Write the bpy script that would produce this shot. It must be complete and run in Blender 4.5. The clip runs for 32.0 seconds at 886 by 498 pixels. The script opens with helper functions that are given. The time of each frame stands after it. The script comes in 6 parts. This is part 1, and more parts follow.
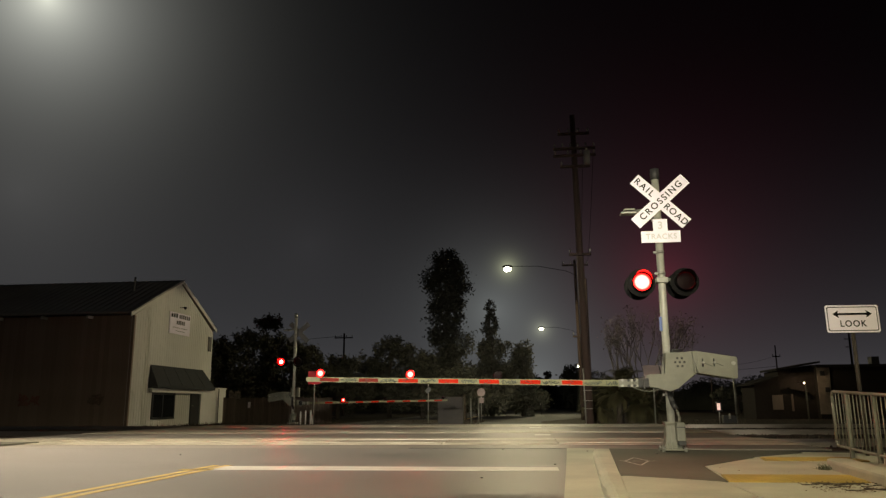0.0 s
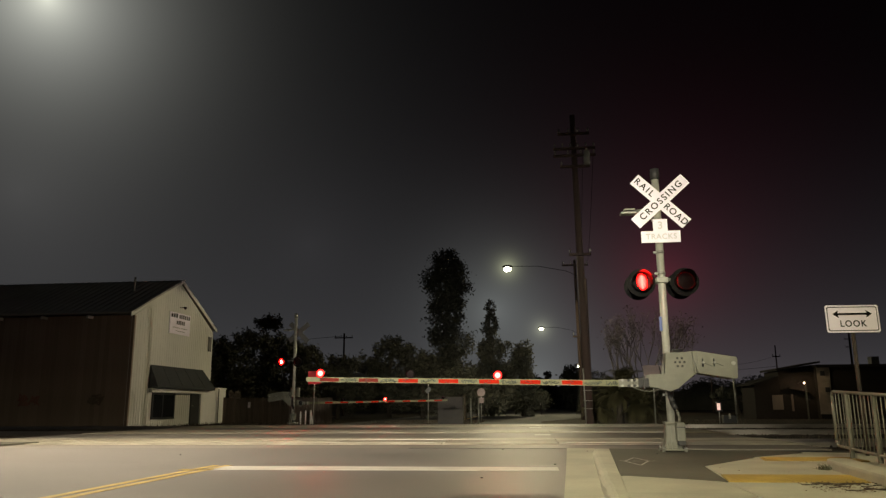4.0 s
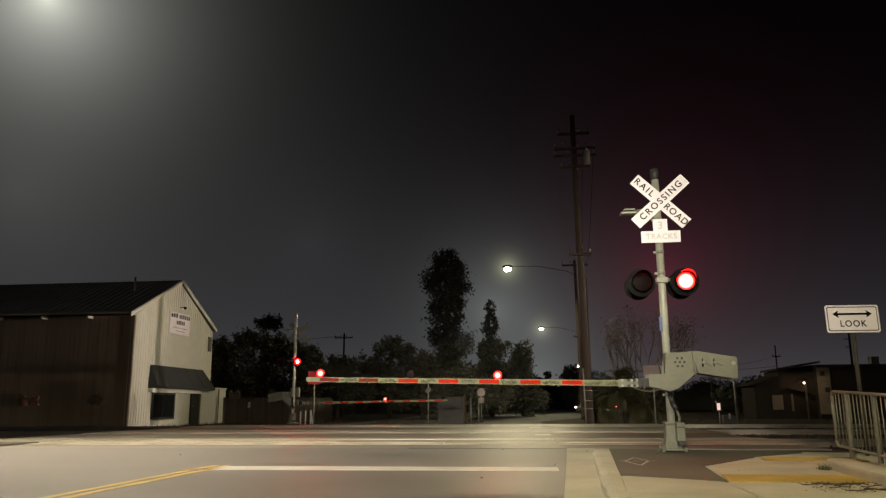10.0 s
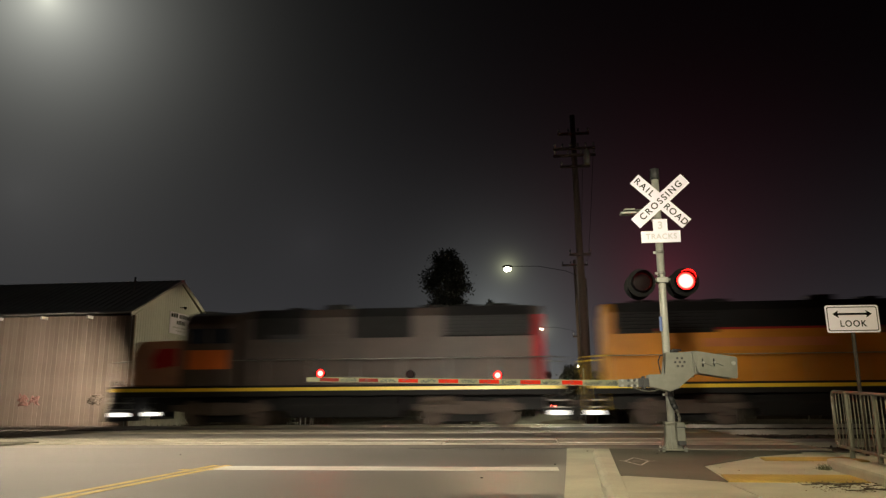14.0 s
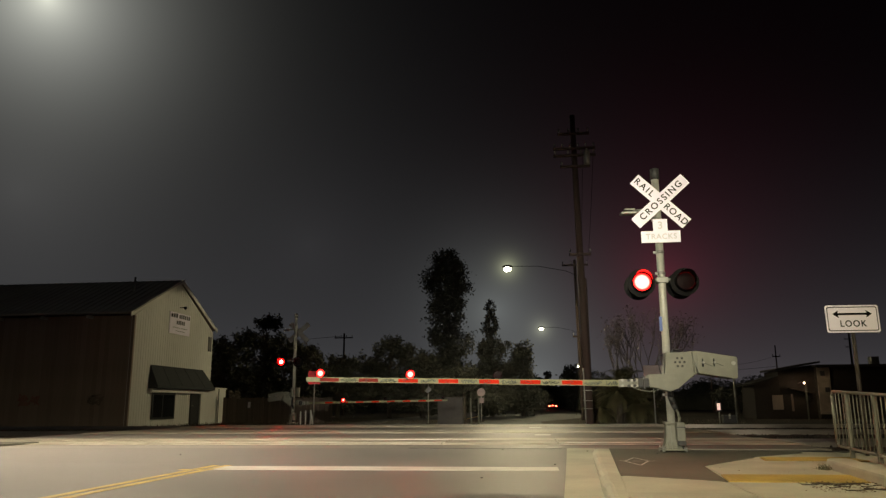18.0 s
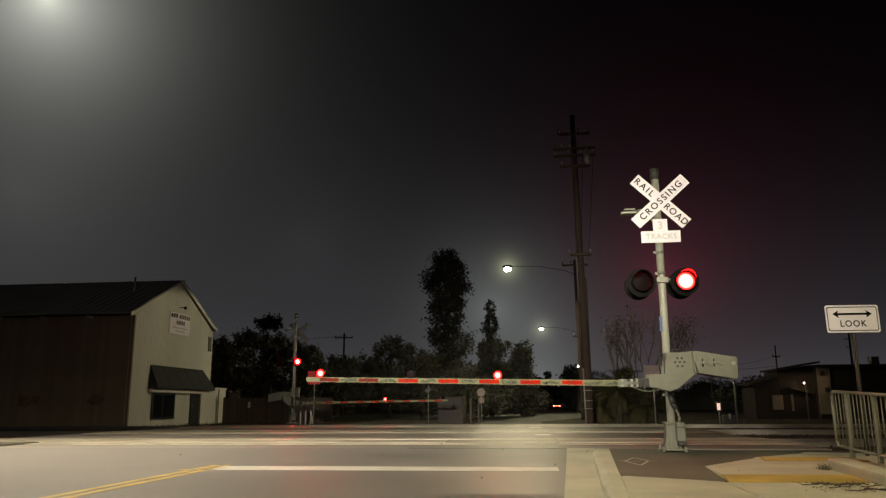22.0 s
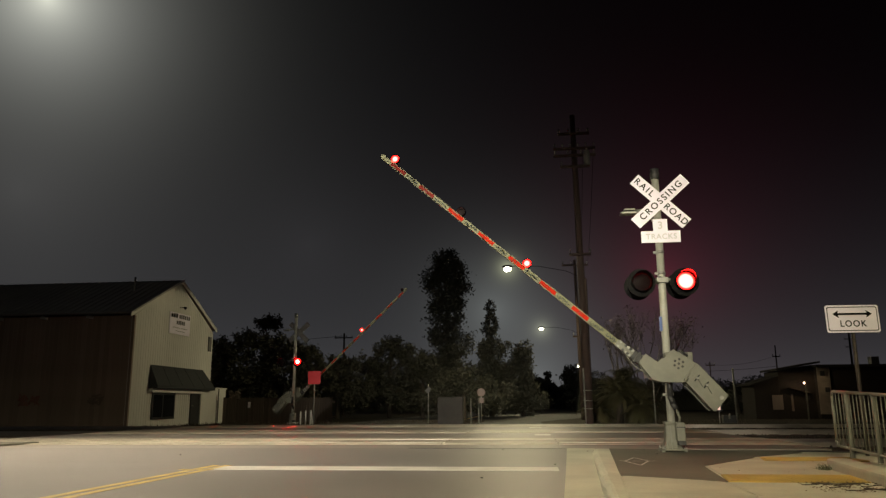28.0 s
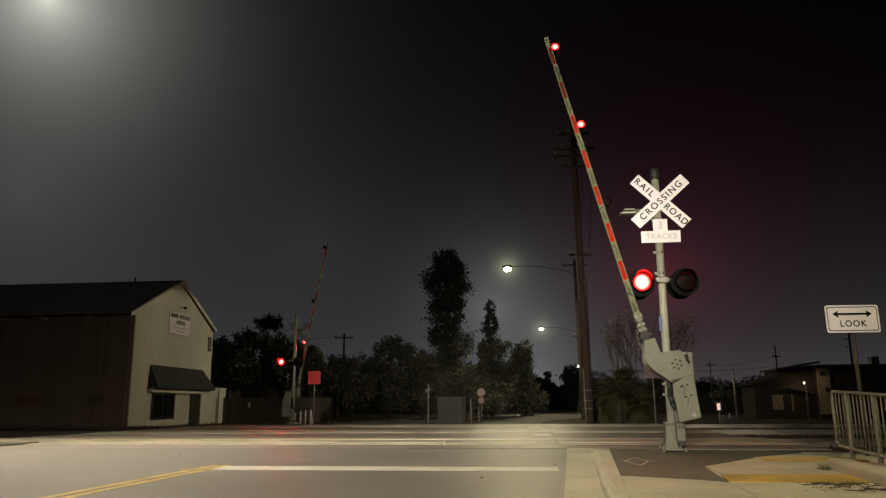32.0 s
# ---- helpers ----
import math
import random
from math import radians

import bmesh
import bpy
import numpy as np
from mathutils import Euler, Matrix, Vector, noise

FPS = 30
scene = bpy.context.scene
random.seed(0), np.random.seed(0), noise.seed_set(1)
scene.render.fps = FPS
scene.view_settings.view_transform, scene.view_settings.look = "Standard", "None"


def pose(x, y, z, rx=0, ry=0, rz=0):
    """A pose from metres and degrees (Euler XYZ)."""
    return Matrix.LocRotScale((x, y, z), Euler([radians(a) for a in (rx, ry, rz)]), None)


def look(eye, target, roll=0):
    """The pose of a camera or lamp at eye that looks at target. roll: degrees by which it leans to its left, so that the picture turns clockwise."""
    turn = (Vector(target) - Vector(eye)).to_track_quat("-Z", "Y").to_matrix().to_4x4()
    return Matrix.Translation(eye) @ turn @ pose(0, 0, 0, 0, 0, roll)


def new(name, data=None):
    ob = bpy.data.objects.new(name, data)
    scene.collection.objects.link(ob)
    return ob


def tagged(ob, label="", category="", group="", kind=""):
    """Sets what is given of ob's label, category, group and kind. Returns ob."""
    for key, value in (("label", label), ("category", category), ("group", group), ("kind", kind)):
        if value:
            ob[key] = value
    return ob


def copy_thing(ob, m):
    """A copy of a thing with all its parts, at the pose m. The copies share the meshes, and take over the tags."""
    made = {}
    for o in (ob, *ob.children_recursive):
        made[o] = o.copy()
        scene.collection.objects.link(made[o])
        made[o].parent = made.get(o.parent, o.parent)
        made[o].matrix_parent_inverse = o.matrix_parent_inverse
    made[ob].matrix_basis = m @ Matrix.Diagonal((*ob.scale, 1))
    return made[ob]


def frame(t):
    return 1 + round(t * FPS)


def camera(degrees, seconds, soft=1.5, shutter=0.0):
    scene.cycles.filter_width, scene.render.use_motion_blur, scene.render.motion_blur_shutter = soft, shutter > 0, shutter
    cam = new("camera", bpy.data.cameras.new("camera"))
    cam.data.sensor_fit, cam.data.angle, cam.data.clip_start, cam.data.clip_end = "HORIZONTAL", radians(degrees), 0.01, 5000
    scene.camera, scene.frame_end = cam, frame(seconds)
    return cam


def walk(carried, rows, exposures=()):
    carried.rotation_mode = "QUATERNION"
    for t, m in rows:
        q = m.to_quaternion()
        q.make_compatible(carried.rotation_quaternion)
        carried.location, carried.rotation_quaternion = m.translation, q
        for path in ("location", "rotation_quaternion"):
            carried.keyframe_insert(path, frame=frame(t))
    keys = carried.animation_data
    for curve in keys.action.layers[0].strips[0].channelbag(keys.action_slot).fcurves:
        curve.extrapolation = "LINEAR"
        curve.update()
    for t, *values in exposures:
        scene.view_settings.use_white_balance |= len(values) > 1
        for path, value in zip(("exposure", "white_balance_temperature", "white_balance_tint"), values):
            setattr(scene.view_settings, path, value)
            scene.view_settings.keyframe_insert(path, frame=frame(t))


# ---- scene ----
# Level crossing at night: road along +Y, tracks along X, z = 0 at the crossing.

# ---------------------------------------------------------------- camera
FOV, YAW, PITCH, ROLL, EYE = 61.8, 6.5, 11.96, -0.344, (0.0, 0.0, 0.78)
cam = camera(FOV, 32.0, soft=1.35, shutter=0.9)
aim = Vector((-math.sin(radians(YAW)) * math.cos(radians(PITCH)), math.cos(radians(YAW)) * math.cos(radians(PITCH)), math.sin(radians(PITCH))))
VIEW = look(EYE, Vector(EYE) + aim, ROLL)
walk(cam, [(0.0, VIEW), (32.0, VIEW)], exposures=[(0.0, 0.06), (22.0, 0.04), (25.0, 0.0), (32.0, -0.06)])

# ---------------------------------------------------------------- sky and lamps
world = bpy.data.worlds.new("night_sky")
scene.world = world
world.use_nodes = True
wn, wl = world.node_tree.nodes, world.node_tree.links
wn.clear()
w_out, w_bg, w_co = wn.new("ShaderNodeOutputWorld"), wn.new("ShaderNodeBackground"), wn.new("ShaderNodeTexCoord")
w_sep = wn.new("ShaderNodeSeparateXYZ")
wl.new(w_co.outputs["Generated"], w_sep.inputs[0])


def calc(op, a, b=None):
    """A maths node on an output or a number."""
    n = wn.new("ShaderNodeMath")
    n.operation = op
    for k, v in enumerate((a, b)):
        if isinstance(v, (int, float)):
            n.inputs[k].default_value = v
        elif v is not None:
            wl.new(v, n.inputs[k])
    return n.outputs[0]


def sky_sum(total, fall, colour):
    """Add a colour times a fall-off to the sky."""
    n = wn.new("ShaderNodeVectorMath")
    n.operation = "MULTIPLY_ADD"
    wl.new(fall, n.inputs[0])
    n.inputs[1].default_value = colour
    if total is None:
        n.inputs[2].default_value = (0.0003, 0.0003, 0.0004)
    else:
        wl.new(total, n.inputs[2])
    return n.outputs[0]


def around(way, degrees):
    """1 along a direction, falling off with the angle from it."""
    d = wn.new("ShaderNodeVectorMath")
    d.operation = "DOT_PRODUCT"
    d.inputs[1].default_value = Vector(way).normalized()
    wl.new(w_co.outputs["Generated"], d.inputs[0])
    return calc("EXPONENT", calc("MULTIPLY", calc("ARCCOSINE", calc("MINIMUM", d.outputs["Value"], 0.999999)), -1.0 / radians(degrees)))


# city glow in the mist at the horizon, near black overhead
height = calc("MAXIMUM", w_sep.outputs["Z"], 0.0)
sky = sky_sum(None, calc("EXPONENT", calc("MULTIPLY", height, -1 / 0.07)), (0.0505, 0.0500, 0.0520))
low = calc("MULTIPLY", height, 1 / 0.22)
sky = sky_sum(sky, calc("EXPONENT", calc("MULTIPLY", calc("MULTIPLY", low, low), -1.0)), (0.0105, 0.0108, 0.0125))
# halos of the street lamps and red crossing lights, painted into the sky
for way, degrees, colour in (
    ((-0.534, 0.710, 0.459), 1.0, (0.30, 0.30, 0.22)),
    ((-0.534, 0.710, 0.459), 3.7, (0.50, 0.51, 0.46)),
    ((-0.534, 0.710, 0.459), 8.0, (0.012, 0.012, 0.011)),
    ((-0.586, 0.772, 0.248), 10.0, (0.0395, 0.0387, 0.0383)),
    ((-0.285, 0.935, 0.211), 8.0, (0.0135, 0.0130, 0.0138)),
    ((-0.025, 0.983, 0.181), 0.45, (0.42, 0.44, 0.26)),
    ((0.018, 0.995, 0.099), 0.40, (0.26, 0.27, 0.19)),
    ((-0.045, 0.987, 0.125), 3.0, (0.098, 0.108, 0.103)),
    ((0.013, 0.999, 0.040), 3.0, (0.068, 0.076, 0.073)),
    ((0.177, 0.971, 0.162), 6.0, (0.027, 0.0022, 0.0060)),
    ((0.177, 0.971, 0.160), 1.9, (0.040, 0.0010, 0.0040)),
):
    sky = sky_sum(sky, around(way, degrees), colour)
wl.new(sky, w_bg.inputs["Color"])
wl.new(w_bg.outputs[0], w_out.inputs["Surface"])

LAMP_COLOUR = (1.0, 0.87, 0.51)


def street_light(name, at, watts, size=0.45, colour=LAMP_COLOUR, spread=180, target=None):
    """The light under a street lamp's head, or the added fill light aimed at target. A spread over 180 is a bulb open
    below its hood, 300 one set deeper in it.
    """
    if spread > 180:
        d = bpy.data.lights.new(name, "SPOT")
        d.spot_size, d.spot_blend = (radians(172), 0.05) if spread == 360 else (radians(171), 0.25)
        d.shadow_soft_size, d.energy, d.color = size / 2, watts, colour
        new(name, d).matrix_world = Matrix.Translation(at)
        return
    d = bpy.data.lights.new(name, "AREA")
    d.shape, d.size, d.energy, d.color, d.spread = "DISK", size, watts, colour, radians(spread)
    new(name, d).matrix_world = look(at, target) if target else Matrix.Translation(at)


STREET_LAMPS = [  # head, foot, watts, spread
    ((-9.67, 12.99, 9.55), (-12.4, 13.0), 2650, 126),
    # unseen lamp added behind the camera to brighten the near side
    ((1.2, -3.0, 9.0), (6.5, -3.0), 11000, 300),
    ((-1.12, 44.16, 8.95), (3.5, 44.2), 5200, 360),
    ((1.41, 78.67, 8.75), (5.6, 78.7), 9000, 360),
]
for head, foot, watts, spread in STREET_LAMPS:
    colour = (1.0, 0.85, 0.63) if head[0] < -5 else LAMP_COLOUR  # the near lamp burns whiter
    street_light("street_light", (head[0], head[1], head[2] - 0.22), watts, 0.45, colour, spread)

# an added fill light, unseen behind the camera, aimed over the crossing
FILL_AT, FILL_AIM = (-5.5, -24.0, 7.0), (-1.1, 28.0, 1.8)
street_light("flood_light", FILL_AT, 360, 1.0, (1.0, 0.93, 0.76), 25, FILL_AIM)

# ---------------------------------------------------------------- materials


def surf(name, c1, c2=None, scale=6.0, rough=0.7, metal=0.0, bump=0.15, stain=0.35, stain_scale=0.7, spec=0.5, stretch=(1, 1, 1), piece=0.0, rough_var=0.15):
    """A surface of two colours with fine grain, broad stains, bump and uneven gloss."""
    m = bpy.data.materials.new(name)
    m.use_nodes = True
    n, l = m.node_tree.nodes, m.node_tree.links
    b = n["Principled BSDF"]
    c2 = c2 or tuple(v * 0.75 for v in c1)
    co, mp = n.new("ShaderNodeTexCoord"), n.new("ShaderNodeMapping")
    mp.inputs["Scale"].default_value = stretch
    l.new(co.outputs["Object"], mp.inputs[0])
    fine, broad = n.new("ShaderNodeTexNoise"), n.new("ShaderNodeTexNoise")
    fine.inputs["Scale"].default_value, fine.inputs["Detail"].default_value = scale, 6
    broad.inputs["Scale"].default_value, broad.inputs["Detail"].default_value = stain_scale, 4
    l.new(mp.outputs[0], fine.inputs["Vector"])
    l.new(mp.outputs[0], broad.inputs["Vector"])
    mix = n.new("ShaderNodeMix")
    mix.data_type = "RGBA"
    mix.inputs[6].default_value, mix.inputs[7].default_value = (*c1, 1), (*c2, 1)
    l.new(fine.outputs["Fac"], mix.inputs[0])
    dark = n.new("ShaderNodeMapRange")
    dark.inputs["From Min"].default_value, dark.inputs["From Max"].default_value = 0.3, 0.7
    dark.inputs["To Min"].default_value, dark.inputs["To Max"].default_value = 1.0 - stain, 1.0 + stain * 0.4
    l.new(broad.outputs["Fac"], dark.inputs["Value"])
    mul = n.new("ShaderNodeVectorMath")
    mul.operation = "MULTIPLY"
    l.new(mix.outputs[2], mul.inputs[0])
    if piece:
        oi, pr, pm = n.new("ShaderNodeObjectInfo"), n.new("ShaderNodeMapRange"), n.new("ShaderNodeMath")
        pr.inputs["To Min"].default_value, pr.inputs["To Max"].default_value = 1.0 - piece, 1.0 + piece
        pm.operation = "MULTIPLY"
        l.new(oi.outputs["Random"], pr.inputs["Value"])
        l.new(pr.outputs[0], pm.inputs[0])
        l.new(dark.outputs[0], pm.inputs[1])
        l.new(pm.outputs[0], mul.inputs[1])
    else:
        l.new(dark.outputs[0], mul.inputs[1])
    l.new(mul.outputs[0], b.inputs["Base Color"])
    rr = n.new("ShaderNodeMapRange")
    rr.inputs["To Min"].default_value, rr.inputs["To Max"].default_value = max(0.02, rough - rough_var), min(1.0, rough + rough_var)
    l.new(broad.outputs["Fac"], rr.inputs["Value"])
    l.new(rr.outputs[0], b.inputs["Roughness"])
    b.inputs["Metallic"].default_value = metal
    b.inputs["Specular IOR Level"].default_value = spec
    if bump:
        bp = n.new("ShaderNodeBump")
        bp.inputs["Strength"].default_value, bp.inputs["Distance"].default_value = bump, 0.02
        l.new(fine.outputs["Fac"], bp.inputs["Height"])
        l.new(bp.outputs[0], b.inputs["Normal"])
    return m


def glow(name, colour, strength, base=(0.02, 0.02, 0.02)):
    m = bpy.data.materials.new(name)
    m.use_nodes = True
    b = m.node_tree.nodes["Principled BSDF"]
    b.inputs["Base Color"].default_value = (*base, 1)
    b.inputs["Emission Color"].default_value = (*colour, 1)
    b.inputs["Emission Strength"].default_value = strength
    b.inputs["Specular IOR Level"].default_value = 0.08
    return m


def bulb_lens(name, radius, hot, rim, core=0.35, edge=0.9):
    """A lit red lens: the bulb behind it burns hot in the middle, deep red towards the rim."""
    m = glow(name, (1.0, 0.0062, 0.0048), 1.0)
    n, l = m.node_tree.nodes, m.node_tree.links
    co, flat, ln, mr = n.new("ShaderNodeTexCoord"), n.new("ShaderNodeVectorMath"), n.new("ShaderNodeVectorMath"), n.new("ShaderNodeMapRange")
    flat.operation, ln.operation = "MULTIPLY", "LENGTH"
    flat.inputs[1].default_value = (1, 0, 1)
    l.new(co.outputs["Object"], flat.inputs[0])
    l.new(flat.outputs[0], ln.inputs[0])
    mr.inputs["From Min"].default_value, mr.inputs["From Max"].default_value = radius * core, radius * edge
    mr.inputs["To Min"].default_value, mr.inputs["To Max"].default_value = hot, rim
    mr.interpolation_type = "SMOOTHERSTEP"
    l.new(ln.outputs["Value"], mr.inputs["Value"])
    l.new(mr.outputs[0], n["Principled BSDF"].inputs["Emission Strength"])
    return m


def glassy(name, colour, rough=0.08):
    m = bpy.data.materials.new(name)
    m.use_nodes = True
    b = m.node_tree.nodes["Principled BSDF"]
    b.inputs["Base Color"].default_value = (*colour, 1)
    b.inputs["Roughness"].default_value = rough
    b.inputs["Coat Weight"].default_value = 0.2
    return m


ASPHALT = surf("asphalt", (0.195, 0.182, 0.173), (0.146, 0.136, 0.130), 55, 0.54, 0, 0.22, 0.30, 0.35, spec=0.34, rough_var=0.12)
ASPHALT_CROSSING = surf("crossing_asphalt", (0.225, 0.205, 0.178), (0.168, 0.153, 0.135), 55, 0.53, 0, 0.22, 0.35, 0.4, rough_var=0.12)
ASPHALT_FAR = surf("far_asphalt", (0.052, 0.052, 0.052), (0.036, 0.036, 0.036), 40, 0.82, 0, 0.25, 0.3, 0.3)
# steel whose colour carries the shade of the unlit LOOK sign post
DARKENED_STEEL = surf("darkened_steel", (0.085, 0.07, 0.06), (0.05, 0.042, 0.035), 20, 0.7, 0.3, 0.15, 0.3, 1.5)
ASPHALT_OLD = surf("old_asphalt", (0.160, 0.155, 0.122), (0.110, 0.106, 0.084), 60, 0.72, 0, 0.4, 0.3, 0.6, spec=0.2)
CONCRETE = surf("concrete", (0.55, 0.545, 0.418), (0.43, 0.425, 0.328), 30, 0.8, 0, 0.15, 0.25, 0.9, piece=0.06)
PANEL_CONCRETE = surf("crossing_concrete", (0.42, 0.39, 0.31), (0.30, 0.275, 0.22), 20, 0.60, 0, 0.12, 0.35, 0.8, spec=0.35, piece=0.10)
GRAVEL = surf("gravel", (0.075, 0.064, 0.052), (0.032, 0.028, 0.024), 25, 0.95, 0, 0.8, 0.4, 0.5, spec=0.15)
SOIL = surf("soil", (0.058, 0.048, 0.036), (0.028, 0.025, 0.019), 12, 0.95, 0, 0.5, 0.4, 0.2, spec=0.1)
RAIL_STEEL = surf("rail_steel", (0.44, 0.41, 0.37), (0.32, 0.29, 0.26), 40, 0.38, 1.0, 0.05, 0.2, 1.0)
RUBBER = surf("rubber", (0.03, 0.03, 0.03), None, 30, 0.6, 0, 0.2)
WHITE_LINE = surf("road_paint", (0.62, 0.60, 0.55), (0.45, 0.44, 0.41), 40, 0.6, 0, 0.1, 0.25, 2.0)
YELLOW_LINE = surf("yellow_road_paint", (0.60, 0.42, 0.10), (0.42, 0.30, 0.09), 40, 0.6, 0, 0.1, 0.3, 2.0)
DOME_YELLOW = surf("tactile_yellow", (0.56, 0.40, 0.085), (0.41, 0.295, 0.075), 20, 0.7, 0, 0.1, 0.35, 1.6)
MAST_PAINT = surf("pale_mast_paint", (0.46, 0.46, 0.40), (0.36, 0.36, 0.31), 14, 0.45, 0.1, 0.05, 0.3, 2.0)
GALV = surf("galvanised_steel", (0.34, 0.34, 0.305), (0.25, 0.25, 0.225), 18, 0.5, 0.55, 0.05, 0.25, 1.5)
ALU = surf("aluminium_paint", (0.19, 0.19, 0.15), (0.14, 0.14, 0.11), 14, 0.5, 0.1, 0.05, 0.25, 2.0)
DARK_STEEL = surf("dark_steel", (0.05, 0.05, 0.05), None, 20, 0.55, 0.4, 0.1)
BLACK = surf("black_paint", (0.007, 0.007, 0.007), None, 20, 0.85, 0, 0.05, spec=0.05)
# lilac put into the white for cool light falling on the signs
SIGN_WHITE = surf("sign_sheeting", (0.94, 0.88, 1.0), (0.90, 0.84, 0.97), 60, 0.35, 0, 0.02, 0.06, 2.0)
# ink paled in colour for the overexposed glare of the plate
GLARE_INK = surf("glare_pale_ink", (0.66, 0.64, 0.68), (0.58, 0.56, 0.60), 30, 0.5, 0, 0, 0.1)
SIGN_BACK = surf("sign_back", (0.15, 0.145, 0.14), None, 12, 0.6, 0.3, 0.03)
FADED_PINK = surf("faded_pink_sign", (0.25, 0.185, 0.175), (0.20, 0.15, 0.14), 15, 0.6, 0, 0, 0.2, 2.0)
SIGN_RED = surf("red_sign_sheeting", (0.74, 0.014, 0.03), (0.64, 0.012, 0.026), 20, 0.4, 0, 0.02, 0.15)
SIGN_BLUE = surf("blue_sign_sheeting", (0.10, 0.16, 0.42), None, 20, 0.4, 0, 0.02, 0.15)
ARM_WHITE = surf("arm_white", (0.25, 0.25, 0.155), (0.18, 0.18, 0.11), 18, 0.6, 0, 0.03, 0.3, 2.5, spec=0.12)
ARM_RED = surf("arm_red", (0.50, 0.020, 0.006), (0.38, 0.016, 0.005), 18, 0.7, 0, 0.03, 0.3, 2.5, spec=0.08)
ARM_RED_FADED = surf("arm_red_faded", (0.20, 0.022, 0.016), (0.14, 0.018, 0.014), 18, 0.7, 0, 0.03, 0.3, 2.5, spec=0.08)
SPRAY_RED = surf("faded_red_spray", (0.30, 0.085, 0.07), (0.36, 0.24, 0.20), 9, 0.8, 0, 0.1)
SPRAY_DARK = surf("faded_dark_spray", (0.13, 0.10, 0.085), (0.30, 0.235, 0.19), 9, 0.8, 0, 0.1)
SCRAWL = surf("dark_marker", (0.05, 0.06, 0.055), None, 10, 0.6, 0, 0)
RED_LIT = bulb_lens("red_lamp_lit", 0.152, 215.0, 8.0, 0.62, 0.95)
RED_LIT_FAR = bulb_lens("red_far_lamp_lit", 0.152, 3400.0, 6.0, 0.05, 0.66)
RED_LIT_BACK = bulb_lens("red_lamp_lit_trackside", 0.152, 480.0, 35.0)
RED_LIT_SMALL = bulb_lens("red_arm_lamp_lit", 0.072, 260.0, 6.0, 0.30, 0.85)
RED_DARK = surf("red_lens_unlit", (0.006, 0.0006, 0.0008), None, 20, 0.5, 0, 0, 0.1, spec=0.06)
HOOD_BLACK = surf("hood_paint", (0.0055, 0.005, 0.005), (0.004, 0.004, 0.004), 20, 0.36, 0, 0.05, 0.2, 3.0, spec=0.06)
LAMP_LIT = glow("street_lamp_lens", (1.0, 0.95, 0.66), 9.0)
DITCH_LIGHT = glow("train_ditch_light", (1.0, 0.84, 0.64), 10500.0)
HEADLIGHT = glow("train_headlight", (1.0, 0.84, 0.64), 640000.0)
# step edges glow by themselves in place of lamps lighting them
STEP_GLOW = glow("step_glow", (1.0, 0.95, 0.85), 2.2)
TAIL_RED = glow("tail_lamp", (1.0, 0.05, 0.03), 45.0)
FAR_LAMP = glow("far_lamp_glass", (1.0, 0.95, 0.85), 0.7, (0.4, 0.4, 0.4))
CAR_HEAD = glow("car_headlamp", (1.0, 0.95, 0.85), 300.0)
WALL_LAMP = glow("wall_lamp_bulb", (1.0, 0.72, 0.42), 620.0)
ENCLOSURE = surf("weathered_enclosure", (0.065, 0.058, 0.05), (0.045, 0.04, 0.035), 8, 0.8, 0, 0.15, 0.35, 1.5)
SHOP_ROOF = surf("shop_roof", (0.035, 0.032, 0.03), (0.022, 0.02, 0.019), 6, 0.9, 0, 0.1, 0.3, 0.5, spec=0.08)
PALE_STUCCO = surf("pale_stucco", (0.25, 0.215, 0.17), (0.17, 0.145, 0.12), 6, 0.85, 0, 0.2, 0.4, 1.2)
FENCE_WOOD = surf("fence_boards", (0.20, 0.16, 0.13), (0.12, 0.095, 0.08), 6, 0.85, 0, 0.3, 0.4, 0.6, stretch=(1, 1, 0.15), piece=0.2)
BARN_WHITE = surf("white_metal_siding", (0.71, 0.70, 0.66), (0.61, 0.60, 0.56), 7, 0.6, 0, 0.05, 0.12, 0.6, stretch=(1, 1, 0.25))
BARN_WOOD = surf("weathered_boards", (0.42, 0.335, 0.275), (0.31, 0.245, 0.20), 5, 0.85, 0, 0.25, 0.55, 0.8, stretch=(1, 1, 0.16), piece=0.13)
BARN_ROOF = surf("corrugated_roof", (0.38, 0.35, 0.32), (0.27, 0.25, 0.225), 4, 0.6, 0.2, 0.1, 0.3, 0.4)
AWNING = surf("dark_awning", (0.045, 0.05, 0.055), (0.03, 0.033, 0.036), 8, 0.8, 0, 0.1, 0.2)
PANE = glassy("dark_glass", (0.012, 0.014, 0.016), 0.06)
WOOD_POLE = surf("creosoted_pole", (0.062, 0.037, 0.027), (0.036, 0.022, 0.017), 9, 0.85, 0, 0.4, 0.3, 1.0, stretch=(1, 1, 0.1))
BARK = surf("bark", (0.10, 0.08, 0.06), (0.05, 0.04, 0.03), 12, 0.9, 0, 0.5)
LEAF = surf("dark_leaves", (0.118, 0.116, 0.088), (0.080, 0.080, 0.062), 0.8, 0.9, 0, 0, 0.3, 0.3, spec=0.08)


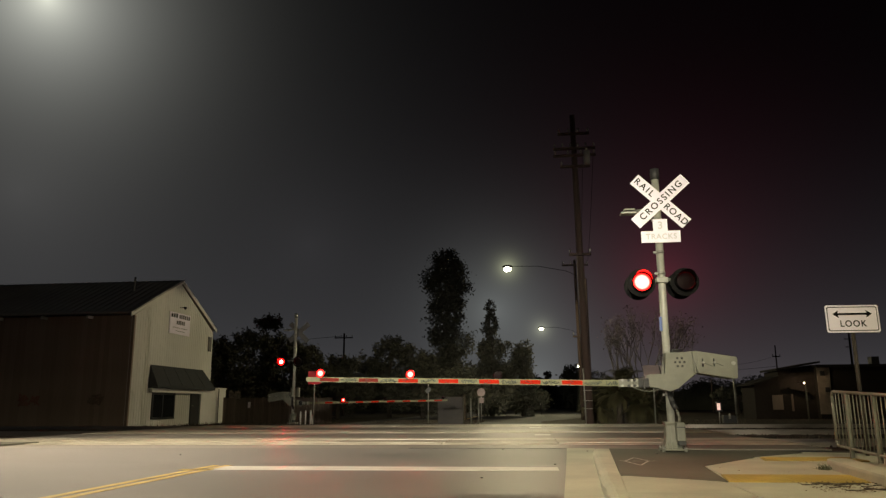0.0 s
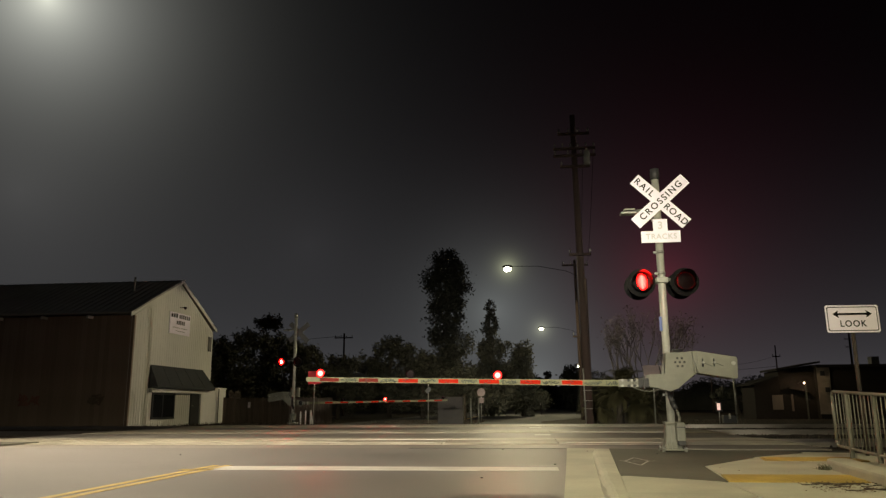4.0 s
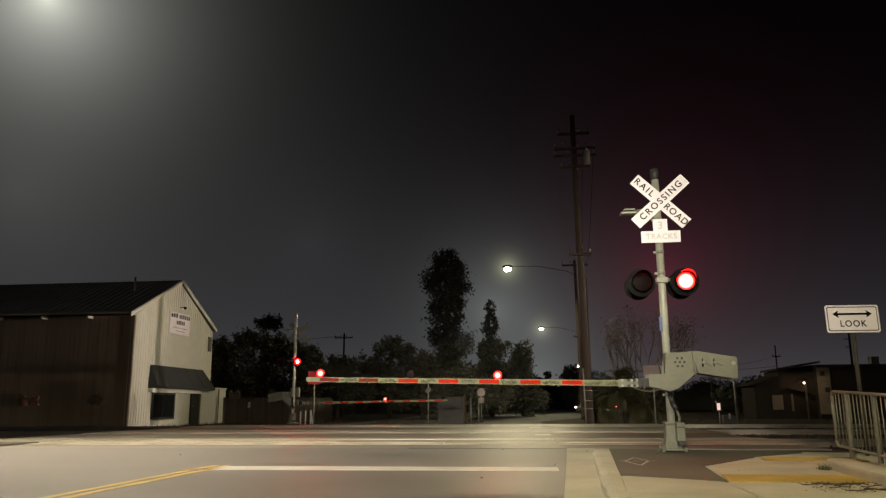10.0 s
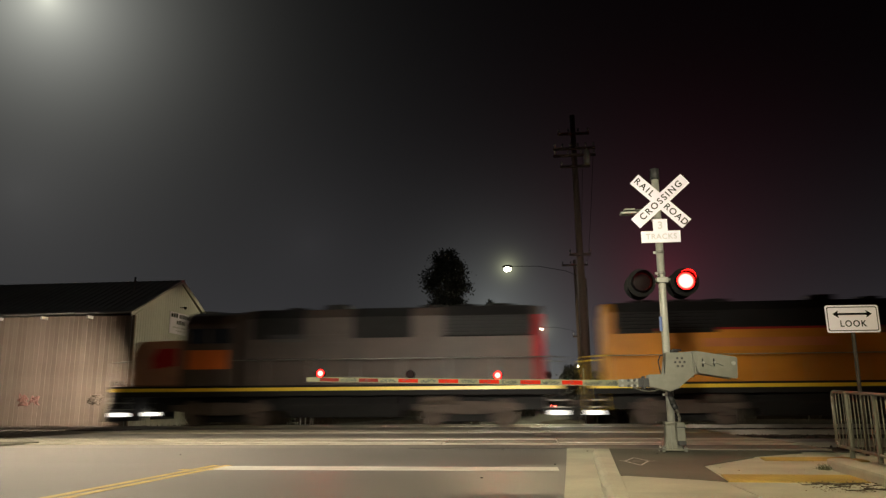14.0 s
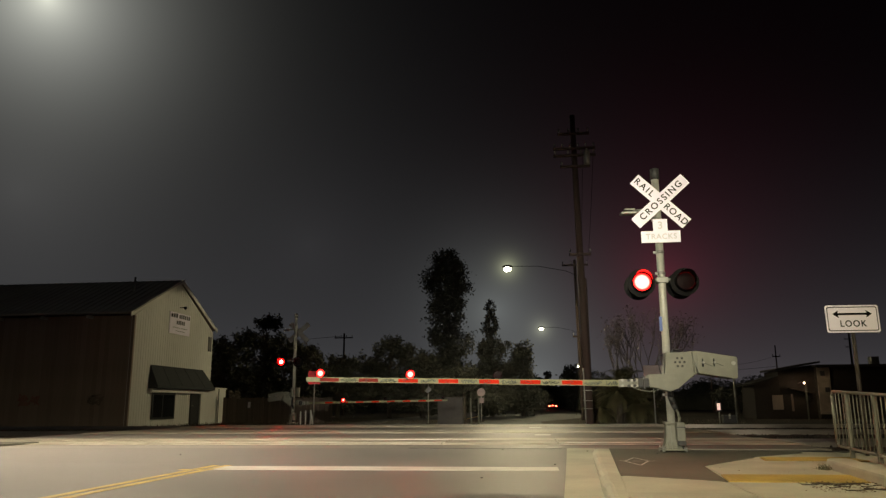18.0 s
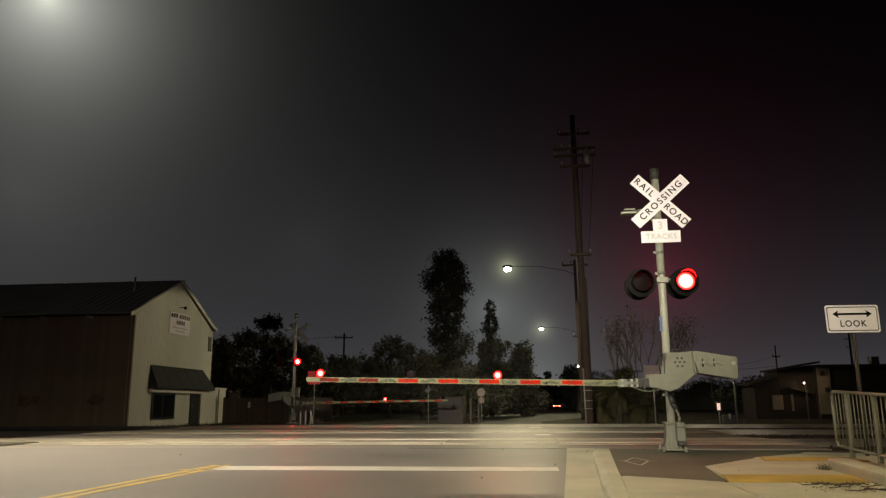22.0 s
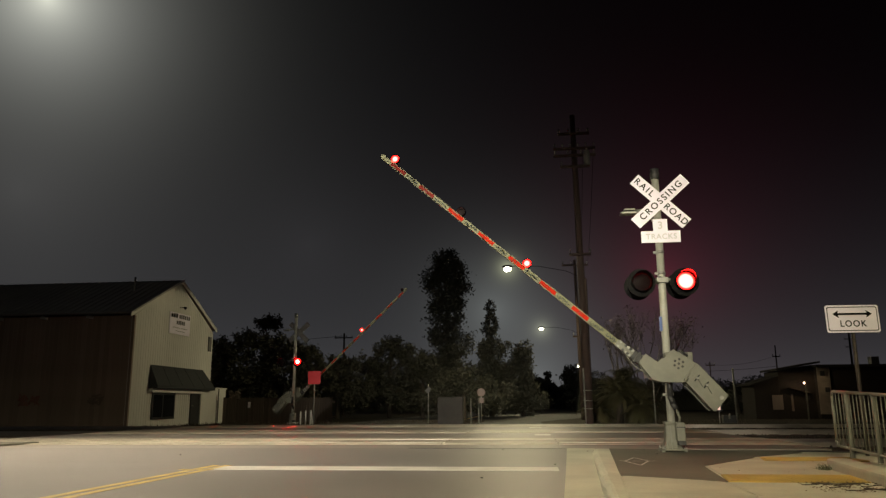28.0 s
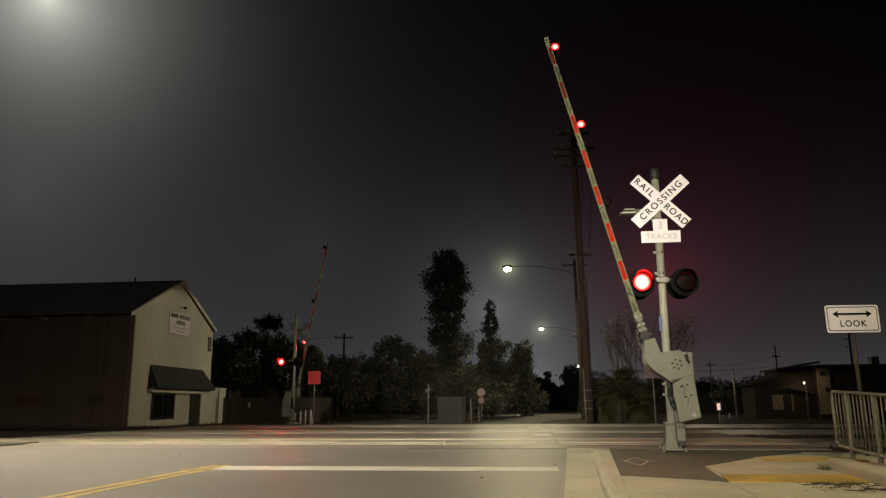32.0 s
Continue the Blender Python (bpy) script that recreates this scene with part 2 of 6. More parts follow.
def leafy(m, share=0.2):
    """Thin leaves: part of the light that falls on one side comes out on the other."""
    n, l = m.node_tree.nodes, m.node_tree.links
    b, out = n["Principled BSDF"], n["Material Output"]
    thin, both = n.new("ShaderNodeBsdfTranslucent"), n.new("ShaderNodeMixShader")
    l.new(b.inputs["Base Color"].links[0].from_socket, thin.inputs["Color"])
    both.inputs[0].default_value = share
    l.new(b.outputs[0], both.inputs[1])
    l.new(thin.outputs[0], both.inputs[2])
    l.new(both.outputs[0], out.inputs["Surface"])
    return m


LEAF = leafy(LEAF)
LEAF_DRY = surf("reddish_leaves", (0.11, 0.065, 0.045), (0.06, 0.04, 0.03), 0.8, 0.7, 0, 0, 0.4, 0.3)
PALM = surf("palm_fronds", (0.085, 0.078, 0.036), (0.05, 0.046, 0.024), 2, 0.8, 0, 0, 0.4, 0.5, spec=0.08)
WEED_GREEN = surf("weed_green", (0.115, 0.115, 0.06), (0.07, 0.075, 0.04), 8, 0.7, 0, 0, 0.3, 2.0)
RAILING_STEEL = surf("railing_steel", (0.21, 0.21, 0.17), (0.15, 0.15, 0.12), 18, 0.5, 0.25, 0.05, 0.3, 1.5)
BRICKISH = surf("dark_stucco", (0.034, 0.028, 0.024), (0.022, 0.018, 0.016), 8, 0.9, 0, 0.2, 0.3, 0.4, spec=0.08)
LITTER = surf("leaf_litter", (0.20, 0.145, 0.085), (0.12, 0.085, 0.05), 4, 0.8, 0, 0, 0.4, 0.3)
NOSE_TAN = surf("loco_nose", (0.40, 0.205, 0.115), (0.31, 0.15, 0.085), 3, 0.5, 0, 0.03, 0.3, 0.6)
LETTER_SALMON = surf("faded_letters", (0.62, 0.20, 0.08), (0.5, 0.15, 0.06), 6, 0.5, 0, 0, 0.3, 1.0)
NUMBER_GLOW = glow("number_board_glow", (1.0, 0.66, 0.36), 2.2, (0.3, 0.3, 0.3))
LOCO_GREY = surf("loco_grey", (0.100, 0.074, 0.062), (0.064, 0.048, 0.041), 3, 0.55, 0, 0.03, 0.35, 0.5, spec=0.3)
LOCO_BLACK = surf("loco_black", (0.020, 0.019, 0.019), (0.012, 0.0115, 0.011), 4, 0.75, 0, 0.05, 0.4, 0.6, spec=0.2)
LOCO_RED = surf("loco_red", (0.42, 0.022, 0.026), (0.32, 0.018, 0.022), 3, 0.75, 0, 0.03, 0.3, spec=0.15)
LOCO_YELLOW = surf("loco_yellow", (0.62, 0.245, 0.012), (0.50, 0.185, 0.010), 3, 0.5, 0, 0.03, 0.3, 0.5, spec=0.3)
LOCO_ORANGE = surf("loco_orange", (0.72, 0.17, 0.015), (0.60, 0.13, 0.015), 3, 0.4, 0, 0.03, 0.2)
SILL_YELLOW = surf("sill_reflective_yellow", (0.95, 0.66, 0.03), (0.86, 0.58, 0.03), 6, 0.35, 0, 0, 0.1)
TRUCK_GRIME = surf("truck_grime", (0.13, 0.095, 0.075), (0.06, 0.046, 0.038), 10, 0.8, 0.2, 0.2)
TANK_GREY = surf("tank_paint", (0.20, 0.19, 0.165), (0.13, 0.125, 0.11), 3, 0.5, 0, 0.03, 0.45, 0.5)
CAR_PAINT = surf("car_paint", (0.05, 0.05, 0.055), None, 5, 0.3, 0.3, 0, 0.1)

# ---------------------------------------------------------------- mesh tools


def box(bm, lo, hi, mi=0, bevel=0.0):
    """A box between two corners."""
    m = Matrix.LocRotScale([(a + b) / 2 for a, b in zip(lo, hi)], None, [max(abs(b - a), 1e-4) for a, b in zip(lo, hi)])
    vs = bmesh.ops.create_cube(bm, size=1, matrix=m)["verts"]
    fs = {f for v in vs for f in v.link_faces}
    for f in fs:
        f.material_index = mi
    if bevel:
        es = list({e for v in vs for e in v.link_edges})
        bmesh.ops.bevel(bm, geom=es, offset=bevel, segments=2, affect="EDGES", profile=0.6)
    return vs


def rod(bm, a, b, r1, r2=None, seg=10, mi=0, caps=True):
    """A round bar from a to b."""
    a, b = Vector(a), Vector(b)
    m = Matrix.Translation((a + b) / 2) @ (b - a).to_track_quat("Z", "Y").to_matrix().to_4x4()
    vs = bmesh.ops.create_cone(bm, cap_ends=caps, segments=seg, radius1=r1, radius2=r1 if r2 is None else r2, depth=(b - a).length, matrix=m)["verts"]
    for f in {f for v in vs for f in v.link_faces}:
        f.material_index, f.smooth = mi, len(f.verts) == 4
    return vs


def pipe(bm, pts, r, seg=8, mi=0):
    for a, b in zip(pts, pts[1:]):
        rod(bm, a, b, r, seg=seg, mi=mi)
    for p in pts[1:-1]:
        vs = bmesh.ops.create_uvsphere(bm, u_segments=seg, v_segments=4, radius=r, matrix=Matrix.Translation(p))["verts"]
        for f in {f for v in vs for f in v.link_faces}:
            f.material_index = mi


def slab(bm, pts, axis, lo, hi, mi=0, bevel=0.0):
    """A flat outline given in the other two axes, carried along axis from lo to hi."""
    def place(p, d):
        q = list(p)
        q.insert("xyz".index(axis), d)
        return bm.verts.new(q)
    a, b = [place(p, lo) for p in pts], [place(p, hi) for p in pts]
    fs = [bm.faces.new(a), bm.faces.new(b[::-1])]
    for i in range(len(pts)):
        j = (i + 1) % len(pts)
        fs.append(bm.faces.new((a[j], a[i], b[i], b[j])))
    for f in fs:
        f.material_index = mi
    bmesh.ops.recalc_face_normals(bm, faces=fs)
    if bevel:
        bmesh.ops.bevel(bm, geom=list({e for f in fs for e in f.edges}), offset=bevel, segments=2, affect="EDGES", profile=0.6)


def ball(bm, at, r, seg=14, mi=0, squash=(1, 1, 1)):
    vs = bmesh.ops.create_uvsphere(bm, u_segments=seg, v_segments=seg // 2, radius=r, matrix=Matrix.LocRotScale(at, None, squash))["verts"]
    for f in {f for v in vs for f in v.link_faces}:
        f.material_index, f.smooth = mi, True


def mesh_of(bm, name, materials):
    me = bpy.data.meshes.new(name)
    bm.to_mesh(me)
    bm.free()
    for m in materials if isinstance(materials, (list, tuple)) else [materials]:
        me.materials.append(m)
    return me


def part(name, bm, material, parent, label="", at=None):
    """One mesh object under a thing or a part."""
    ob = new(name, mesh_of(bm, name, material))
    ob.parent = parent
    if at is not None:
        ob.matrix_basis = at if isinstance(at, Matrix) else Matrix.Translation(at)
    return tagged(ob, label)


def thing(name, label, category, at=(0, 0, 0), group="", kind=""):
    ob = new(name)
    ob.empty_display_size = 0.2
    ob.matrix_basis = at if isinstance(at, Matrix) else Matrix.Translation(at)
    return tagged(ob, label, category, group, kind)


def solid(name, bm, material, label, category, kind="", at=(0, 0, 0), group=""):
    """A thing that is one mesh."""
    ob = new(name, mesh_of(bm, name, material))
    ob.matrix_basis = at if isinstance(at, Matrix) else Matrix.Translation(at)
    return tagged(ob, label, category, group, kind)


def quads(name, verts, faces, material):
    me = bpy.data.meshes.new(name)
    me.from_pydata(verts, [], faces)
    me.materials.append(material)
    me.update()
    return me


def lettering(name, text, size, m, material, parent, label="", thick=0.002, space=1.0):
    """Raised letters, centred, facing -Y of the pose m."""
    cu = bpy.data.curves.new(name, "FONT")
    cu.body, cu.size, cu.align_x, cu.align_y, cu.extrude = text, size, "CENTER", "CENTER", thick
    cu.offset, cu.space_character = size * 0.012, space
    tmp = bpy.data.objects.new(name, cu)
    scene.collection.objects.link(tmp)
    me = bpy.data.meshes.new_from_object(tmp.evaluated_get(bpy.context.evaluated_depsgraph_get()))
    bpy.data.objects.remove(tmp)
    me.materials.clear()
    me.materials.append(material)
    ob = new(name, me)
    ob.parent = parent
    ob.matrix_basis = m @ pose(0, 0, 0, 90, 0, 0)
    return tagged(ob, label)


def bms():
    return bmesh.new()

# ---------------------------------------------------------------- ground, road, crossing
TRACKS = (17.3, 23.8, 30.2)
GAUGE = 1.435


def grade(y):
    """Height of the roadway along the road: it climbs a little to the tracks."""
    pts = ((-60, -0.10), (11.8, -0.10), (14.3, 0.0), (33.0, 0.0), (36.5, -0.15), (40, -0.188), (600, -0.188))
    for (a, za), (b, zb) in zip(pts, pts[1:]):
        if y <= b:
            return za + (zb - za) * (y - a) / (b - a)
    return -0.188


bm = bms()
bmesh.ops.create_grid(bm, x_segments=24, y_segments=24, size=2500, matrix=Matrix.Translation((0, 0, -0.2)))
solid("ground", bm, SOIL, "dark bare soil and weeds beside the tracks", "ground", "structure")


def ribbon(name, x0, x1, ys, lift, material, label, category, thick=0.12):
    """A strip of roadway that follows the grade; x0 and x1 are numbers or functions of y."""
    bm = bms()
    fx0, fx1 = (x0 if callable(x0) else lambda y: x0), (x1 if callable(x1) else lambda y: x1)
    rows = [[bm.verts.new((x, y, grade(y) + lift - d)) for d in (0, thick) for x in (fx0(y), fx1(y))] for y in ys]
    for a, b in zip(rows, rows[1:]):
        bm.faces.new((a[0], a[1], b[1], b[0]))
        bm.faces.new((a[2], a[0], b[0], b[2]))
        bm.faces.new((a[1], a[3], b[3], b[1]))
    bm.faces.new((rows[0][2], rows[0][3], rows[0][1], rows[0][0]))
    bm.faces.new((rows[-1][0], rows[-1][1], rows[-1][3], rows[-1][2]))
    return solid(name, bm, material, label, category, "structure")


ribbon("road", -11.2, 0.9, (-60, -20, 5, 11.8, 12.6, 13.5, 14.3), 0.0, ASPHALT, "worn grey asphalt road before the crossing", "road")
ribbon("crossing_paving", -14.0, 5.3, (14.304, 20, 26, 33.0), -0.012, ASPHALT_CROSSING, "asphalt between the tracks of the crossing", "road")
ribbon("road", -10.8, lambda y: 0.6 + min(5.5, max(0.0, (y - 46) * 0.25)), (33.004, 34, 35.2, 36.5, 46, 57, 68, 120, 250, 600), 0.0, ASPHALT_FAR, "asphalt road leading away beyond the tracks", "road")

# paint on the road
ribbon("stop_line", -4.62, 0.37, (10.62, 11.22), 0.005, WHITE_LINE, "broad white stop line across the lane", "road marking", 0.004)
for x in (-4.90, -4.70):
    ribbon("yellow_line", x, x + 0.11, (-60, -10, 5, 11.4), 0.005, YELLOW_LINE, "double yellow centre line on the asphalt", "road marking", 0.004)
    ribbon("yellow_line", x, x + 0.11, (36.8, 60, 120, 250), 0.005, YELLOW_LINE, "double yellow centre line beyond the tracks", "road marking", 0.004)
ribbon("yellow_line", -5.05, -4.55, (10.55, 10.66), 0.005, YELLOW_LINE, "yellow end tick of the centre line", "road marking", 0.004)
for y, x in ((20.4, 0.10), (27.0, -0.05), (33.6, -0.15)):
    ribbon("edge_dash", x, x + 0.42, (y, y + 0.55), 0.004, WHITE_LINE, "short white edge mark between the tracks", "road marking", 0.004)
ribbon("tar_seam", -2.3, 0.75, (14.22, 14.30), 0.004, RUBBER, "dark tar seam where the road meets the crossing", "road marking", 0.004)
ribbon("pavement_left", -19.0, -11.25, (-60, 5, 13.2, 14.3, 16.4), 0.03, ASPHALT_OLD, "worn grey pavement across the road", "pavement", 0.25)

# apron, kerb and pavement beside the near signal


def kerb_x(y):
    return 0.69 + (y - 6.75) * 0.063


ribbon("apron", lambda y: 0.27 + (y - 7) * 0.052, lambda y: kerb_x(y) - 0.01, (-20, 5, 8, 10, 11.8, 13, 14.25), 0.006, CONCRETE, "pale concrete gutter apron beside the road", "pavement", 0.02)
bm = bms()
# a worn kerb with a broken inner edge that sinks towards the crossing
rk = random.Random(9)
rows, chip = [], 0.0
for i in range(150):
    y = 14.06 - i * 0.10 if i < 110 else 3.06 - (i - 110) * 0.3
    x, xr = kerb_x(y), (0.826 + (y - 6.75) * 0.078 if y > 6.75 else kerb_x(y) + 0.12)
    chip = max(-0.035, min(0.06, chip + rk.uniform(-0.016, 0.016)))
    h = 0.022 - max(0.0, y - 9.2) * 0.003 + rk.uniform(-0.003, 0.003)
    nose = min(1.0, 0.35 + i * 0.2)
    g = grade(y) - 0.05
    rows.append([bm.verts.new(p) for p in ((x - 0.06, y, g), (x - 0.035 + chip, y, h * nose - 0.035), (x + chip + rk.uniform(-0.008, 0.008), y, h * nose - 0.006), (x + 0.035 + chip * 0.6, y, h * nose + rk.uniform(-0.004, 0.006)), (xr - 0.008, y, h * nose * 0.4 + 0.004), (xr - 0.004, y, g))])
for a, b in zip(rows, rows[1:]):
    for i in range(5):
        bm.faces.new((a[i], a[i + 1], b[i + 1], b[i]))
bm.faces.new(rows[-1])
bm.faces.new(rows[0][::-1])
bmesh.ops.recalc_face_normals(bm, faces=bm.faces)
solid("kerb", bm, CONCRETE, "worn concrete kerb sinking towards the crossing", "kerb", "structure")

# the base under the pavement, then its slabs
bm = bms()
slab(bm, [(0.78, -30), (14, -30), (14, 11.0), (5.4, 13.2), (1.46, 14.2), (0.98, 8.8), (0.80, 6.5), (0.0, -8)], "z", -0.25, -0.012)
base = solid("pavement_right", bm, CONCRETE, "concrete pavement with an asphalt patch and yellow tactile strips", "pavement", "structure")


def paving(name, pts, z, material, label=""):
    bm = bms()
    slab(bm, pts, "z", -0.02, z)
    return part(name, bm, material, base, label)


paving("asphalt_patch", [(1.40, 14.15), (0.995, 8.86), (2.00, 8.22), (2.20, 10.25), (3.25, 11.87), (4.35, 12.95), (4.4, 13.42), (2.6, 13.88)], 0.004, ASPHALT_OLD, "rough dark asphalt patch")
paving("slab", [(0.99, 8.82), (0.86, 7.2), (1.93, 7.2), (1.96, 8.2), (1.25, 8.82)], 0.0, CONCRETE)
paving("slab", [(0.85, 7.18), (0.70, 4.8), (1.93, 4.8), (1.93, 7.18)], 0.002, CONCRETE)
paving("slab", [(1.96, 8.16), (1.95, 4.8), (4.05, 4.8), (4.05, 8.16)], -0.001, CONCRETE)
paving("slab", [(2.13, 9.02), (4.05, 9.02), (4.05, 11.16), (3.22, 11.16), (3.0, 11.4), (2.22, 10.24)], 0.0, CONCRETE)
paving("slab", [(3.30, 11.92), (4.7, 11.92), (4.9, 12.6), (4.38, 12.93)], 0.001, CONCRETE)
for x0, x1, y0, y1 in ((2.0, 3.5, 8.18, 9.0), (3.26, 4.62, 11.18, 11.9)):
    bm = bms()
    slab(bm, [(x0, y0), (x1, y0), (x1 + 0.02, y1), (x0 + 0.12, y1)], "z", -0.02, 0.006)
    strip = part("tactile_strip", bm, DOME_YELLOW, base, "yellow tactile strip of raised domes")
    vs, fs = [], []
    for i in range(int((x1 - x0) / 0.075)):
        for j in range(int((y1 - y0) / 0.075)):
            cx, cy = x0 + 0.14 + i * 0.07, y0 + 0.05 + j * 0.075
            k = len(vs)
            vs += [(cx + 0.018 * math.cos(a * 1.0472), cy + 0.018 * math.sin(a * 1.0472), 0.006) for a in range(6)] + [(cx, cy, 0.013)]
            fs += [(k + a, k + (a + 1) % 6, k + 6) for a in range(6)]
    d = new("domes", quads("domes", vs, fs, DOME_YELLOW))
    d.parent = strip
    d["kind"] = "stuff"
# a flat dark strip between the pavement and the ballast
bm = bms()
slab(bm, [(2.55, 13.93), (4.45, 13.50), (5.45, 13.22), (9.0, 12.2), (9.0, 12.75), (5.5, 13.66), (4.5, 13.80), (2.6, 14.02)], "z", -0.24, -0.008)
solid("drain_slot", bm, RUBBER, "dark strip along the pavement's end", "drain", "structure")
# a survey mark sprayed on the asphalt
bm = bms()
for a, b in (((0.06, 0.72), (0.17, 0.05)), ((0.17, 0.05), (-0.04, -0.72)), ((-0.04, -0.72), (-0.16, 0.0)), ((-0.16, 0.0), (0.06, 0.72)), ((-0.05, 0.05), (0.06, 0.03)), ((0.16, 0.0), (0.27, 0.06)), ((-0.15, 0.03), (-0.22, 0.12))):
    a, b = Vector((*a, 0)), Vector((*b, 0))
    side = (b - a).normalized().cross(Vector((0, 0, 1))) * 0.013
    bm.faces.new([bm.verts.new(p) for p in (a + side, a - side, b - side, b + side)])
solid("spray_mark", bm, WHITE_LINE, "white sprayed diamond mark on asphalt", "marking", "structure", (1.45, 10.95, 0.009))

# concrete upstand under the railing
bm = bms()
slab(bm, [(3.60, 9.92), (3.66, 10.06), (3.86, 10.07), (3.92, 9.95), (3.56, 7.6), (2.92, 2.0), (2.62, 2.0), (3.30, 7.6)], "z", -0.1, 0.115, bevel=0.035)
solid("railing_kerb", bm, CONCRETE, "pale concrete upstand below the railing", "kerb", "structure")

# the line bends away very slightly beyond X = 30
BEND_X, BEND_R, BEND_S = 30.0, 9000.0, 110.0


def along(x):
    """A place on the line's axis and its turn: straight to BEND_X, then a bend, then straight on."""
    d = x - BEND_X
    if d <= 0:
        return x, 0.0, 0.0
    a = min(d, BEND_S) / BEND_R
    px_, py_, rest = BEND_X + BEND_R * math.sin(a), -BEND_R * (1 - math.cos(a)), max(0.0, d - BEND_S)
    return px_ + rest * math.cos(a), py_ - rest * math.sin(a), a


def sweep(bm, profile, x0, x1, ty=0.0):
    """Carry a profile of (offset, height) along the line."""
    xs = [x0] + [x for x in range(30, 141, 5) if x0 < x < x1] + [x1]
    rows = []
    for x in xs:
        cx, cy, a = along(x)
        rows.append([bm.verts.new((cx + o * math.sin(a), ty + cy + o * math.cos(a), z)) for o, z in profile])
    for a, b in zip(rows, rows[1:]):
        for i in range(len(profile)):
            j = (i + 1) % len(profile)
            bm.faces.new((a[i], a[j], b[j], b[i]))
    bm.faces.new(rows[0])
    bm.faces.new(rows[-1][::-1])
    bmesh.ops.recalc_face_normals(bm, faces=bm.faces)


# tracks: rails, flangeways, concrete panels, ballast
for n, ty in enumerate(TRACKS):
    for a, b in ((-430, -14.01), (5.31, 330)):
        bm = bms()
        sweep(bm, [(-2.3, -0.22), (-1.5, -0.10), (1.5, -0.10), (2.3, -0.22)], a, b, ty)
        solid("ballast", bm, GRAVEL, "dark stone ballast under the rails", "ballast", "structure")
    trk = thing("railway_track", "shiny steel rails crossing the road flush with its surface", "railway track", (0, ty, 0), "railway tracks", "structure")
    for s in (-1, 1):
        y = s * (GAUGE / 2 + 0.036)
        bm = bms()
        sweep(bm, [(y - 0.036, -0.10), (y + 0.036, -0.10), (y + 0.036, 0.004), (y - 0.036, 0.004)], -430, 330)
        part("rail", bm, RAIL_STEEL, trk, "worn bright steel rail")
        bm = bms()
        box(bm, (-14, y - 0.036 - 0.07, -0.05), (5.3, y - 0.0365, -0.004))
        box(bm, (-14, y + 0.0365, -0.05), (5.3, y + 0.036 + 0.07, -0.004))
        part("flangeway", bm, RUBBER, trk, "black rubber flangeway")
    bm = bms()
    for x in np.arange(5.6, 29.5, 0.62):
        box(bm, (x, -1.3, -0.14), (x + 0.22, 1.3, -0.085))
    for x in np.arange(-60, -14.3, 0.62):
        box(bm, (x, -1.3, -0.14), (x + 0.22, 1.3, -0.085))
    ties = part("ties", bm, WOOD_POLE, trk, "dark timber ties")
    ties["kind"] = "stuff"
    pm = {}
    for lo, hi in ((-GAUGE / 2 + 0.075, GAUGE / 2 - 0.075), (GAUGE / 2 + 0.15, GAUGE / 2 + 0.68), (-GAUGE / 2 - 0.68, -GAUGE / 2 - 0.15)):
        bm = bms()
        box(bm, (-1.2, lo, -0.08), (1.2, hi, 0.0), bevel=0.012)
        pm[lo] = mesh_of(bm, "crossing_panel", PANEL_CONCRETE)
    for i in range(8):
        for lo in pm:
            ob = new("crossing_panel", pm[lo])
            ob.parent = trk
            ob.location = (-12.75 + i * 2.42, 0, 0.003 + random.uniform(-0.004, 0.004))

# loose stones along the paving's edge
vs, fs = [], []
for i in range(2600):
    x, y = random.uniform(5.2, 16), random.uniform(13.2, 33)
    if random.random() < 0.4:
        x = 5.2 + random.random() ** 2 * 2
    r, k = random.uniform(0.012, 0.04), len(vs)
    z = -0.19 if min(abs(y - t) for t in TRACKS) > 2 else -0.1
    vs += [(x + r * random.uniform(0.6, 1.2) * math.cos(a), y + r * random.uniform(0.6, 1.2) * math.sin(a), z) for a in (0, 1.6, 3.1, 4.7)] + [(x, y, z + r * 1.3)]
    fs += [(k + a, k + (a + 1) % 4, k + 4) for a in range(4)]
tagged(new("loose_stones", quads("loose_stones", vs, fs, GRAVEL)), "loose grey ballast stones beside the crossing", "stones", "", "stuff")

# ---------------------------------------------------------------- crossing signals
LENS_PIVOTS = []  # (object, side, lag)


def lens_mesh(r, lit, name):
    """A lens unit: one face lit, the other dark glass."""
    bm = bms()
    rings = 6
    for s, mi in ((-1, 0), (1, 1)):
        prev = None
        for k in range(rings + 1):
            a = k / rings
            ring = [bm.verts.new((r * a * math.cos(t), s * 0.07 * r * (1 - a * a), r * a * math.sin(t))) for t in np.linspace(0, 2 * math.pi, 25)[:-1]] if k else [bm.verts.new((0, s * 0.07 * r, 0))]
            if prev:
                for i in range(24):
                    j = (i + 1) % 24
                    f = bm.faces.new((prev[0], ring[i], ring[j]) if len(prev) == 1 else (prev[i], ring[i], ring[j], prev[j]))
                    f.material_index, f.smooth = mi, True
            prev = ring
    bmesh.ops.recalc_face_normals(bm, faces=bm.faces)
    for f in bm.faces:
        c = f.calc_center_median()
        if f.normal.y * c.y < 0:
            f.normal_flip()
    return mesh_of(bm, name, [lit, RED_DARK])


LENS_BIG = lens_mesh(0.152, RED_LIT, "lens")
LENS_FAR = lens_mesh(0.152, RED_LIT_FAR, "lens")
LENS_BACK = lens_mesh(0.152, RED_LIT_BACK, "lens")
LENS_SMALL = lens_mesh(0.072, RED_LIT_SMALL, "lens")


